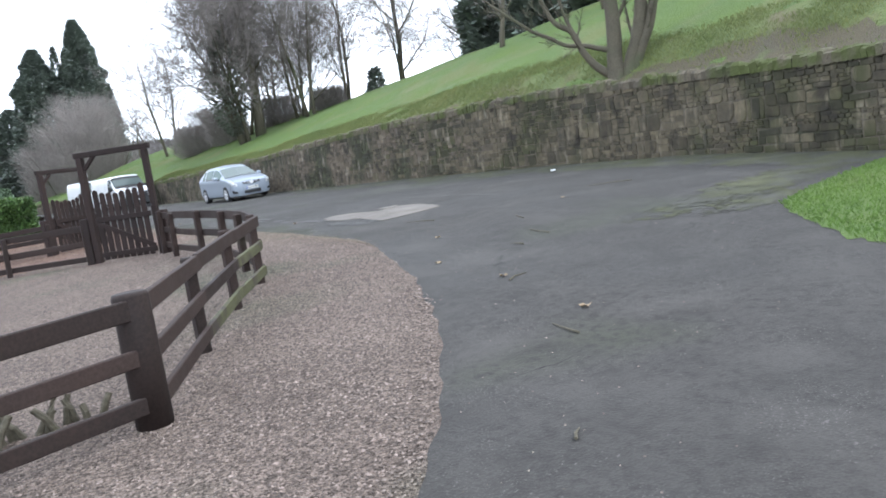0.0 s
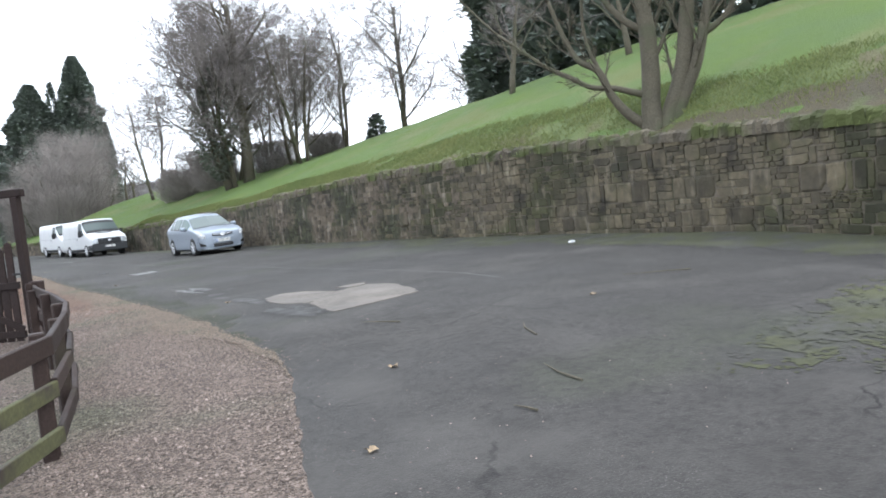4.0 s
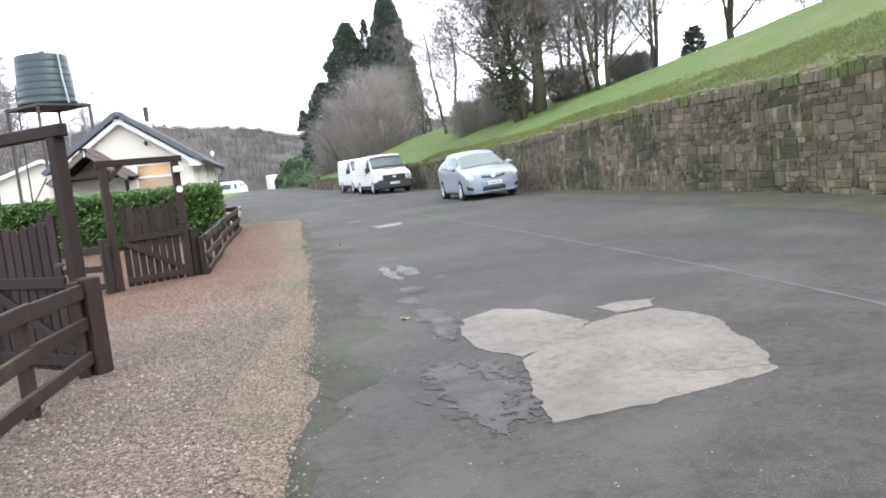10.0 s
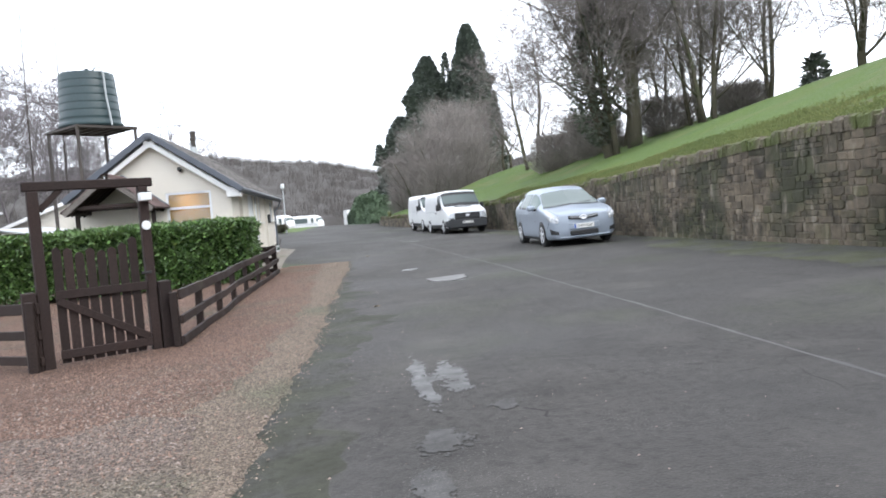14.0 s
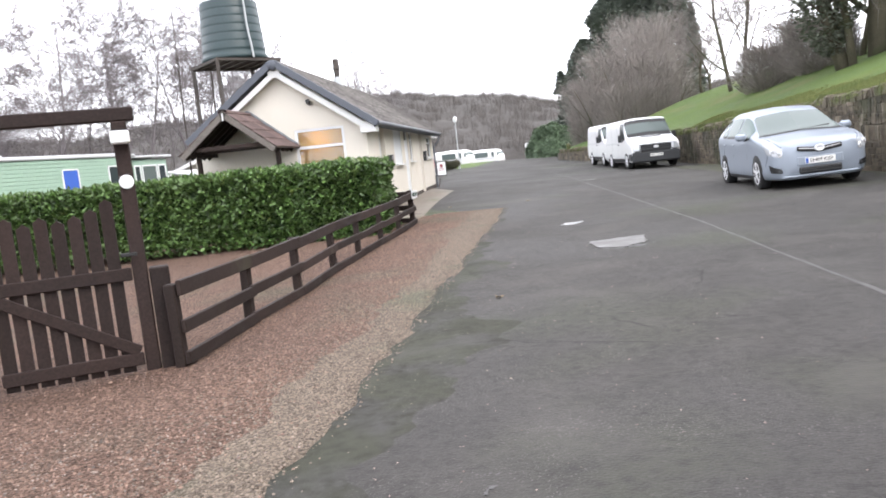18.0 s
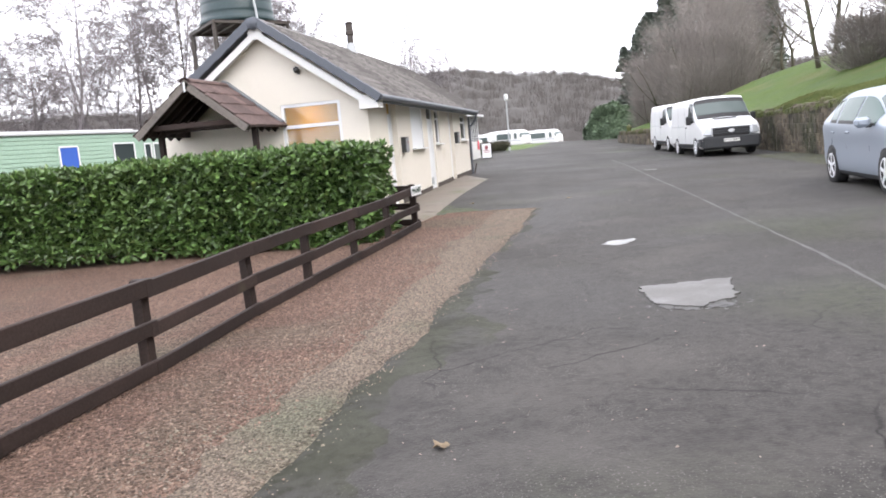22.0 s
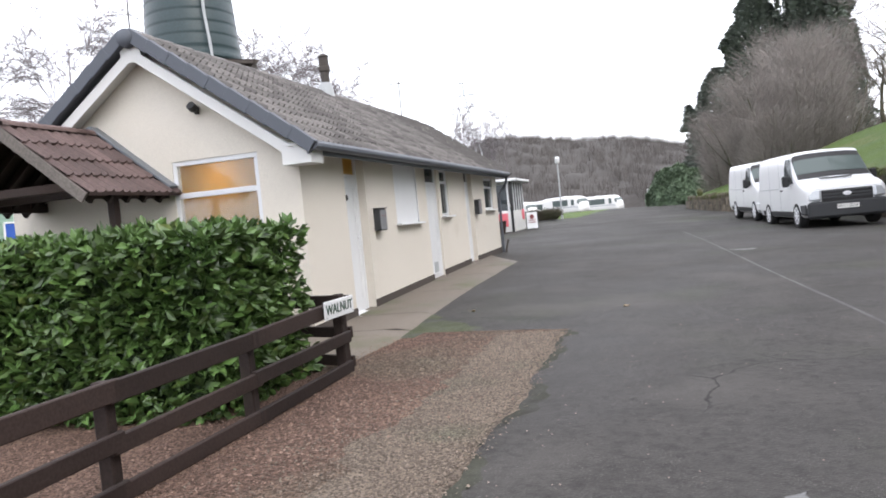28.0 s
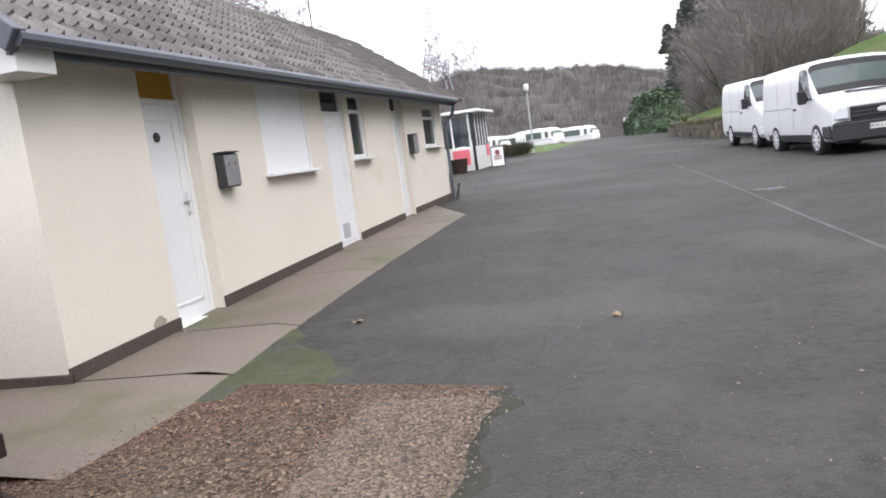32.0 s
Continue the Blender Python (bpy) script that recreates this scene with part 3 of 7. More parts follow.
tagged(new("moss_edge", strip("moss_edge", steps(33.4, 35.2, 0.04), lambda y: 5.4 + 0.1 * noise.noise((0, y * 3, 0)),
       lambda y: 6.6 - 0.8 * (y - 33.5) + 0.12 * noise.noise((2, y * 3, 0)) + 0.05 * noise.noise((2, y * 9, 0)), 0.005, MOSS, 8, 0.06)), "green moss on asphalt beside the gravel", "moss", kind="structure")
tagged(new("moss_margin", strip("moss_margin", steps(9.5, 33.3, 0.08), lambda y: along(y, EDGE) - 0.1, lambda y: along(y, EDGE) + step(9.5, 14, y) * (1 - 0.9 * step(23, 29, y)) * (0.5 + 0.45 * noise.noise((0, y * 0.45, 8)) + 0.16 * noise.noise((0, y * 2.1, 8)) + 0.08 * noise.noise((0, y * 7, 8))), 0.003, MOSSY, 5, 0.2)),
       "greenish mossy margin of the asphalt", "moss", kind="structure")
tagged(new("grass_verge", strip("grass_verge", steps(-8, 4.7, 0.04), lambda y: along(y, ((-8, 5.4), (2.4, 7.1), (2.9, 7.45), (3.4, 7.9), (4.0, 8.5), (4.35, 8.95), (4.55, 10.0), (4.7, 12.0))) + 0.22 * noise.noise((0, y * 3, 0)) + 0.15 * noise.noise((0, y * 9, 0)),
       lambda y: wall_x(y) + 0.1, 0.006, GRASS, 14)), "short green grass verge beside the asphalt", "grass", kind="structure")
hx = [0, 0.35, 0.8, 1.3, 1.9, 2.6, 3.4, 4.3, 5.3, 6.4, 7.6, 9, 10.5, 12, 13, 14, 16, 20, 28, 45, 80]
hy = steps(-30, 100, 1.0)
hv = [(wall_x(y) + 0.28 + d, y, hill_z(wall_x(y) + 0.28 + d, y)) for y in hy for d in hx]
nx = len(hx)
hf = [(j * nx + i, j * nx + i + 1, (j + 1) * nx + i + 1, (j + 1) * nx + i) for j in range(len(hy) - 1) for i in range(nx - 1)]
tagged(new("grass_bank", mesh_of("grass_bank", hv, hf, GRASS, True)), "mown green grass bank rising behind the stone wall", "grass bank", kind="structure")


def over_hill(name, lo, hi, inner, outer, lift, material, cols=6):
    vs, fs = [], []
    ys = steps(lo, hi, 0.35)
    for y in ys:
        a, b = inner(y), outer(y) + 0.35 * noise.noise((0, y * 0.8, 2)) + 0.2 * noise.noise((0, y * 2.5, 7))
        for i in range(cols + 1):
            x = wall_x(y) + a + (b - a) * i / cols
            edge = 0.0 if i == cols else lift
            vs.append((x, y, hill_z(x, y) + edge + 0.025 * noise.noise((x, y, 3))))
    n = cols + 1
    for j in range(len(ys) - 1):
        fs.extend((j * n + i, j * n + i + 1, (j + 1) * n + i + 1, (j + 1) * n + i) for i in range(cols))
    return mesh_of(name, vs, fs, material, True)


tagged(new("rough_grass_strip", over_hill("rough_grass_strip", -6, 62, lambda y: 0.2, lambda y: along(y, ((-6, 3.4), (8, 3.2), (13, 2.8), (20, 2.0), (30, 1.3), (50, 0.9))), 0.015, ROUGH_GRASS)),
       "long yellowish winter grass along the wall top", "grass", kind="structure")
tagged(new("bare_soil_strip", over_hill("bare_soil_strip", 2, 16, lambda y: 0.2, lambda y: along(y, ((2, 1.6), (9, 2.1), (13, 1.5), (16, 0.8))), 0.035, SOIL)),
       "bare brown soil behind the wall under the tree", "soil", kind="structure")


# ---- retaining wall of rubble stone ----
rng = random.Random(5)
wall = tagged(new("wall_retaining"), "weathered brown rubble stone retaining wall with mossy upright coping", "stone wall", kind="structure")
wv, wf = [], []
wy = steps(-8, 74, 0.5)
for y in wy:
    x, t = wall_x(y), along(y, WALL_TOP) - 0.16
    g = ground_z(x, y) - 0.25
    wv += [(x + 0.03, y, g), (x + 0.03, y, t), (x + 0.55, y, t), (x + 0.55, y, g)]
for j in range(len(wy) - 1):
    for i in range(4):
        wf.append((j * 4 + i, j * 4 + (i + 1) % 4, j * 4 + 4 + (i + 1) % 4, j * 4 + 4 + i))
wf += [(3, 2, 1, 0), tuple(len(wv) - 4 + i for i in range(4))]
part("mortar_core", (wv, wf), MORTAR, wall)


def stone_geo(l, h, d, r):
    """A roughly dressed stone: a block with chipped corners, a worn arris and a flattish, tilted face."""
    j = lambda q: r.uniform(-q, q)
    cy, cz = l * 0.24, h * 0.3
    edge = [(cy * r.random(), j(0.03) * h), (l - cy * r.random(), j(0.03) * h), (l - abs(j(0.03)) * l, cz * r.random()), (l - abs(j(0.03)) * l, h - cz * r.random()),
            (l - cy * r.random(), h - abs(j(0.05)) * h), (cy * r.random(), h - abs(j(0.05)) * h), (abs(j(0.03)) * l, h - cz * r.random()), (abs(j(0.03)) * l, cz * r.random())]
    ty, tz = j(0.25), j(0.25)
    face = [(l / 2 + (y - l / 2) * 0.9, h / 2 + (z - h / 2) * 0.86) for y, z in edge]
    vs = [(0.06, y, z) for y, z in edge] + [(-0.5 * d, y, z) for y, z in edge]
    vs += [(-d * (1 + ty * (y / l - 0.5) + tz * (z / h - 0.5) + j(0.12)), y, z) for y, z in face]
    fs = [(a + i, a + 8 + i, a + 8 + (i + 1) % 8, a + (i + 1) % 8) for a in (0, 8) for i in range(8)] + [tuple(range(23, 15, -1))]
    return vs, fs


# bands of uneven height; in each, tall blocks stand among stretches of two to four thin courses
placed = []
z_band, band = -0.1, 0
while z_band < 2.7:
    tall = rng.uniform(0.2, 0.36)
    y = -7.8 + rng.random() * 0.3
    while y < 73:
        lift = 0.07 * noise.noise((y * 0.3, band * 3.1, 0.5)) + 0.03 * noise.noise((y * 1.1, band * 1.7, 4.5))
        lift_next = 0.07 * noise.noise((y * 0.3, (band + 1) * 3.1, 0.5)) + 0.03 * noise.noise((y * 1.1, (band + 1) * 1.7, 4.5))
        z0, z1 = z_band + lift, z_band + tall + lift_next
        pick = rng.random()
        if pick < 0.3:
            wide = rng.uniform(0.18, 0.46)
            cuts_z = [z0, z1]
        elif pick < 0.42:
            wide = rng.uniform(0.09, 0.16)
            cuts_z = [z0, z1]
        else:
            wide = rng.uniform(0.3, 0.95)
            k = rng.choice((2, 2, 3, 3, 4))
            cuts_z = [z0] + sorted(z0 + (z1 - z0) * min(0.9, max(0.1, (i + rng.uniform(-0.22, 0.22)) / k)) for i in range(1, k)) + [z1]
        ceiling_z = along(y + wide / 2, WALL_TOP) - 0.16
        floor_z = ground_z(wall_x(y), y) - 0.06
        for za, zb in zip(cuts_z, cuts_z[1:]):
            zb = min(zb, ceiling_z)
            if zb - za < 0.035 or zb < floor_z:
                continue
            ya = y
            while ya < y + wide - 0.02:
                w = min(max(0.1, (zb - za) * rng.uniform(1.1, 3.6)), y + wide - ya) if len(cuts_z) > 2 else wide
                if y + wide - ya - w < 0.08:
                    w = y + wide - ya
                placed.append((ya, za, w - rng.uniform(0.004, 0.016), zb - za - rng.uniform(0.003, 0.014), rng.uniform(0.006, 0.024)))
                ya += w
        y += wide
    z_band += tall
    band += 1
faceted = [mesh_of("stone", *stone_geo(1, 1, 1, random.Random(k)), STONE_MOSSY) for k in range(10)]


def stone_matrix(y, z, l, h, d):
    x = wall_x(y)
    slope = math.atan2(wall_x(y + l) - wall_x(y), l)
    return pose(x + 0.03, y + 0.008, z + 0.007, rng.uniform(-3.5, 3.5), rng.uniform(-1.5, 1.5), -math.degrees(slope) + rng.uniform(-1.5, 1.5)) @ Matrix.Diagonal((d, l, h, 1))


near = [s for s in placed if 7.5 < s[0] < 17.5]
rng.shuffle(near)
near = set(near[:295])
far_geo, mossy_geo = [], []
WALL_PIECES = []
for s in placed:
    m = stone_matrix(*s)
    if s in near:
        WALL_PIECES.append(("stone", faceted[rng.randrange(10)], m))
    else:
        v, f = stone_geo(s[2], s[3], s[4], rng)
        q = m @ Matrix.Diagonal((1 / s[4], 1 / s[2], 1 / s[3], 1))
        (far_geo if rng.random() < step(14, 27, s[0]) else mossy_geo).append(([q @ Vector(p) for p in v], f))
tagged(part("joined_stones", merge(*far_geo), STONE_FAR, wall), "brown rubble stones", kind="stuff")
tagged(part("joined_stones", merge(*mossy_geo), STONE_FAR_MOSSY, wall), "dark mossy rubble stones", kind="stuff")


def cope_block(r):
    """An upright coping stone: a unit block with worn, uneven corners."""
    j = lambda s: r.uniform(-s, s)
    vs = [(x + j(0.05), y + j(0.07) * z, z + (j(0.1) if z else 0)) for z in (0, 0.8) for x, y in ((0, 0), (1, 0), (1, 1), (0, 1))]
    vs += [(x + j(0.05), y + j(0.05), 1 + j(0.08)) for x, y in ((0.15, 0.2), (0.85, 0.2), (0.85, 0.8), (0.15, 0.8))]
    fs = [(a + k, a + (k + 1) % 4, a + 4 + (k + 1) % 4, a + 4 + k) for a in (0, 4) for k in range(4)] + [(8, 9, 10, 11)]
    return vs, fs


# upright coping
y, cope_geo = -7.5, []
while y < 73:
    w = rng.uniform(0.07, 0.19)
    x, t = wall_x(y), along(y, WALL_TOP) - 0.18
    h = rng.uniform(0.17, 0.25) + (0.07 if rng.random() < 0.1 else 0)
    bm_m = pose(x + 0.0 + rng.uniform(-0.02, 0.03), y, t, rng.uniform(-5, 5), rng.uniform(-4, 4), rng.uniform(-5, 5))
    dd = rng.uniform(0.3, 0.42)
    if 8 < y < 17.5 and len([1 for p in WALL_PIECES if p[0] == "coping_stone"]) < 70:
        WALL_PIECES.append(("coping_stone", None, bm_m @ Matrix.Diagonal((dd, w * 0.92, h, 1))))
    else:
        v, f = cope_block(rng)
        q = bm_m @ Matrix.Diagonal((dd, w * 0.94, h, 1))
        cope_geo.append(([q @ Vector((p[0], p[1], p[2])) for p in v], f))
    y += w
part("square_stone", box(0.07, 0.42, 0.36, (wall_x(20.85) + 0.0, 20.85, 0.84), 0.012), STONE, wall, "large square dressed stone")
tagged(part("joined_coping_stones", merge(*cope_geo), COPE, wall), "mossy upright coping stones", kind="stuff")


pier = thing("stone_pier", pose(wall_x(4.35) - 0.12, 4.35, 0.1, 0, 0, -20.7), "low stone block with a slab top against the wall", "stone block")
part("core", box(0.4, 1.5, 0.85, (0.12, -0.75, 0.0), 0.02), MORTAR, pier)
for k in range(4):
    zz, hh = 0.02 + 0.21 * k, 0.2
    for a, b in (((-1.5, -0.95), (-0.94, -0.42), (-0.41, -0.0)) if k % 2 else ((-1.5, -0.7), (-0.69, -0.3), (-0.29, -0.0))):
        v, f = stone_geo(b - a, hh, 0.04, rng)
        part("stone", ([Vector((p[0] - 0.09, p[1] + a, p[2] + zz)) for p in v], f), STONE, pier)
part("slab_top", box(0.56, 1.6, 0.1, (0.1, -0.76, 0.86), 0.02), COPE, pier, "mossy slab top")


# ---- bungalow ----
def flat_disc(x, y, z, r):
    """A thin ragged patch on a wall that faces +x."""
    n = 22
    pts = [(r * (1 + 1.1 * noise.noise((math.cos(6.283 * k / n) * 2.1, math.sin(6.283 * k / n) * 1.7, 4))) * math.cos(6.283 * k / n), 0.8 * r * math.sin(6.283 * k / n)) for k in range(n)]
    return [(x, y + a, z + b) for a, b in pts] + [(x - 0.02, y + a, z + b) for a, b in pts], [tuple(range(n))] + [(k, k + n, (k + 1) % n + n, (k + 1) % n) for k in range(n)]


def pierced(x0, x1, y0, y1, z0, z1, holes):
    """A wall of thickness x0..x1 along y, with openings (ya, yb, za, zb) cut through."""
    ys = sorted({y0, y1, *[h[0] for h in holes], *[h[1] for h in holes]})
    bms = []
    for a, b in zip(ys, ys[1:]):
        cut = [h for h in holes if h[0] < (a + b) / 2 < h[1]]
        zs = [(z0, z1)]
        for h in cut:
            zs = [(z0, h[2]), (h[3], z1)]
        for za, zb in zs:
            if zb - za > 0.01:
                bms.append(box(x1 - x0, b - a, zb - za, ((x0 + x1) / 2, (a + b) / 2, za)))
    bm = join(*bms)
    bmesh.ops.remove_doubles(bm, verts=bm.verts[:], dist=0.001)
    return bm


HX, HY0, HY1, EAVE, RIDGE_X, RIDGE_Z = 4.3, 33.86, 45.2, 2.68, 2.25, 4.28
bungalow = thing("bungalow", Matrix(), "single-storey cream-rendered bungalow with a brown tiled roof and white doors", "house")
holes = [(35.18, 35.93, 0.2, 2.65), (37.2, 38.4, 1.58, 2.57), (38.93, 39.72, 0.24, 2.65), (39.9, 40.48, 1.65, 2.58), (41.83, 42.52, 0.35, 2.65), (43.75, 44.72, 1.72, 2.5)]
part("side_wall", pierced(3.93, HX, HY0, HY1, -0.05, EAVE, holes), RENDER, bungalow)
turn = Matrix.Rotation(radians(-90), 4, "Z")
gable = pierced(-HY0 - 0.3, -HY0, -0.1, 3.93, -0.05, EAVE, [(2.5, 3.74, 1.53, 2.64)])
gable.transform(Matrix(((0, 1, 0, 0), (-1, 0, 0, 0), (0, 0, 1, 0), (0, 0, 0, 1))))
part("gable_wall", gable, RENDER, bungalow)
for yy in (HY0, HY1 - 0.3):
    tri = ([(-0.1, yy, EAVE), (HX, yy, EAVE), (RIDGE_X, yy, RIDGE_Z - 0.12), (-0.1, yy + 0.3, EAVE), (HX, yy + 0.3, EAVE), (RIDGE_X, yy + 0.3, RIDGE_Z - 0.12)],
           [(0, 1, 2), (5, 4, 3), (0, 3, 4, 1), (1, 4, 5, 2), (2, 5, 3, 0)])
    part("gable_top", tri, RENDER, bungalow)
part("back_wall", box(0.25, HY1 - HY0, EAVE + 0.05, (0.0, (HY0 + HY1) / 2, -0.05)), RENDER, bungalow)
part("end_wall", box(4.0, 0.3, EAVE + 0.05, (2.0, HY1 - 0.15, -0.05)), RENDER, bungalow)
part("floor_slab", box(4.0, HY1 - HY0 - 0.4, 0.2, (2.0, (HY0 + HY1) / 2, -0.05)), CONCRETE, bungalow)
for a, b in ((HY0 - 0.012, 35.18), (35.93, 38.93), (39.72, 41.83), (42.52, HY1)):
    z0_, z1_ = ground_z(HX, a), ground_z(HX, b)
    pl_ = [(x, y, z) for x in (HX - 0.005, HX + 0.02) for y, z in ((a, z0_ - 0.1), (b, z1_ - 0.1), (b, z1_ + 0.14), (a, z0_ + 0.14))]
    part("plinth", (pl_, [(4, 5, 6, 7), (3, 2, 1, 0), (0, 1, 5, 4), (2, 3, 7, 6), (1, 2, 6, 5), (3, 0, 4, 7)]), PLINTH, bungalow)
part("plinth", box(4.32, 0.03, 0.32, (2.16, HY0 - 0.006, 0.06), 0.006), PLINTH, bungalow)
EX, EZ = 4.6, 2.62
pitch = math.atan2(RIDGE_Z - EZ, EX - RIDGE_X)
SL = math.hypot(EX - RIDGE_X, RIDGE_Z - EZ)
RY0, RY1 = HY0 - 0.28, HY1 + 0.08
for sgn, name in ((1, "roof_slope"), (-1, "roof_slope")):
    bm = box(SL, RY1 - RY0, 0.06, (SL / 2, (RY0 + RY1) / 2, -0.06))
    bm.transform(Matrix.Translation((RIDGE_X, 0, RIDGE_Z - 0.02)) @ (Matrix.Rotation(pitch, 4, "Y") if sgn > 0 else Matrix.Rotation(-pitch, 4, "Y") @ Matrix.Diagonal((-1, 1, 1, 1))))
    bmesh.ops.recalc_face_normals(bm, faces=bm.faces[:])
    part(name, bm, VERGE, bungalow)
    # verge, bargeboard and soffit at the gable
    for off, wd, zt, zb, mat, nm in ((0.05, 0.03, -0.14, -0.27, FASCIA, "bargeboard"), (0.18, 0.2, -0.2, -0.215, FASCIA, "soffit_board")):
        bm = box(SL + 0.02, wd, zt - zb, (SL / 2, RY0 + off, zb), 0.004)
        bm.transform(Matrix.Translation((RIDGE_X, 0, RIDGE_Z)) @ (Matrix.Rotation(pitch, 4, "Y") if sgn > 0 else Matrix.Rotation(-pitch, 4, "Y") @ Matrix.Diagonal((-1, 1, 1, 1))))
        bmesh.ops.recalc_face_normals(bm, faces=bm.faces[:])
        part(nm, bm, mat, bungalow)
for sgn in (1, -1):
    turn_ = Matrix.Translation((RIDGE_X, 0, RIDGE_Z)) @ (Matrix.Rotation(pitch, 4, "Y") if sgn > 0 else Matrix.Diagonal((-1, 1, 1, 1)) @ Matrix.Rotation(pitch, 4, "Y"))
    for k in range(9):
        u = 0.06 + k * (SL - 0.02) / 9
        bm = box((SL - 0.02) / 9 + 0.05, 0.1, 0.16, (0, 0, -0.1), 0.007, Matrix.Translation((u + SL / 18, RY0 - 0.004 * (k % 2), 0.02)) @ Matrix.Rotation(radians(2.6), 4, "Y"))
        bm.transform(turn_)
        bmesh.ops.recalc_face_normals(bm, faces=bm.faces[:])
        part("verge_unit", bm, VERGE, bungalow)
part("ridge_end_cap", lathe([(0.001, -0.065), (0.11, -0.06), (0.125, 0.0), (0.12, 0.1)], 20, pose(RIDGE_X, RY0, RIDGE_Z - 0.06, -90, 0, 0)), VERGE, bungalow, "round slate-grey ridge end cap", True)
part("apex_board", box(0.3, 0.03, 0.16, (RIDGE_X, RY0 + 0.048, RIDGE_Z - 0.36), 0.004), FASCIA, bungalow)
part("render_damage", flat_disc(HX + 0.003, 34.92, 0.47, 0.085), BROKEN, bungalow, "grey patch where the render has broken away")
part("box_end", box(0.38, 0.34, 0.25, (EX - 0.2, RY0 + 0.197, EZ - 0.22), 0.004), FASCIA, bungalow)
part("eaves_soffit", box(0.34, RY1 - RY0, 0.03, (HX + 0.17, (RY0 + RY1) / 2, EAVE - 0.06)), FASCIA, bungalow)
part("gutter", tube([(EX + 0.04, RY0, EZ - 0.02), (EX + 0.04, RY1, EZ - 0.02)], 0.06, 10), SOFFIT, bungalow, "dark grey gutter")
part("gutter_board", box(0.03, RY1 - RY0, 0.15, (EX - 0.03, (RY0 + RY1) / 2, EZ - 0.12)), SOFFIT, bungalow)
part("downpipe", tube([(EX + 0.03, RY1 - 0.1, EZ - 0.05), (EX - 0.05, RY1 - 0.08, EZ - 0.28), (HX + 0.05, HY1 + 0.04, EZ - 0.5), (HX + 0.05, HY1 + 0.04, 0.3)], 0.035, 8), SOFFIT, bungalow)
ridge_geo = []
yy = RY0
while yy < RY1 - 0.1:
    pts = [(RIDGE_X + 0.13 * math.cos(a), RIDGE_Z - 0.05 + 0.1 * math.sin(a)) for a in [math.pi * k / 6 for k in range(7)]]
    v = [(px, yy, pz) for px, pz in pts] + [(px, yy + 0.42, pz + 0.012) for px, pz in pts]
    ridge_geo.append((v, [(i, i + 1, i + 8, i + 7) for i in range(6)]))
    yy += 0.43
for g in ridge_geo:
    part("ridge_tile", g, TILE, bungalow)


def tile_mesh(name, w, l, material, roll=0.03):
    """An interlocking tile with two rolls, nose down the slope."""
    xs = [0, 0.16, 0.26, 0.36, 0.5, 0.66, 0.76, 0.86, 1.0]
    zs = [0.0, 0.0, 1.0, 0.0, 0.0, 0.0, 1.0, 0.0, 0.0]
    vs = [(0, x * w, 0.012 + roll * z) for x, z in zip(xs, zs)] + [(l, x * w, 0.045 + roll * z) for x, z in zip(xs, zs)] + [(l, x * w, -0.002) for x in xs]
    k = len(xs)
    fs = [(i, i + k, i + k + 1, i + 1) for i in range(k - 1)] + [(i + k, i + 2 * k, i + 2 * k + 1, i + k + 1) for i in range(k - 1)]
    return mesh_of(name, vs, fs, material)


tile = tile_mesh("roof_tile", 0.3, 0.3, TILE, 0.045)
ROOF_PIECES, rest = [], []
tv, tf = [v.co.copy() for v in tile.vertices], [tuple(p.vertices) for p in tile.polygons]
courses = 10
for c in range(courses):
    for k in range(41):
        m = Matrix.Translation((RIDGE_X, 0, RIDGE_Z)) @ Matrix.Rotation(pitch, 4, "Y") @ pose(0.05 + c * (SL - 0.05) / courses, RY0 + 0.04 + k * 0.3, 0.0, 0, rng.uniform(-0.7, 0.7), rng.uniform(-0.6, 0.6))
        if k < 30:
            ROOF_PIECES.append(("roof_tile", tile, m))
        else:
            rest.append(([m @ v for v in tv], tf))
        if k % 1 == 0:
            mm = Matrix.Translation((RIDGE_X, 0, RIDGE_Z)) @ Matrix.Diagonal((-1, 1, 1, 1)) @ Matrix.Rotation(pitch, 4, "Y") @ Matrix.Translation((0.05 + c * (SL - 0.05) / courses, RY0 + 0.04 + k * 0.3, 0))
            rest.append(([mm @ v for v in tv], [q[::-1] for q in tf]))
tagged(part("joined_roof_tiles", merge(*rest), TILE, bungalow), "brown concrete roof tiles", kind="stuff")


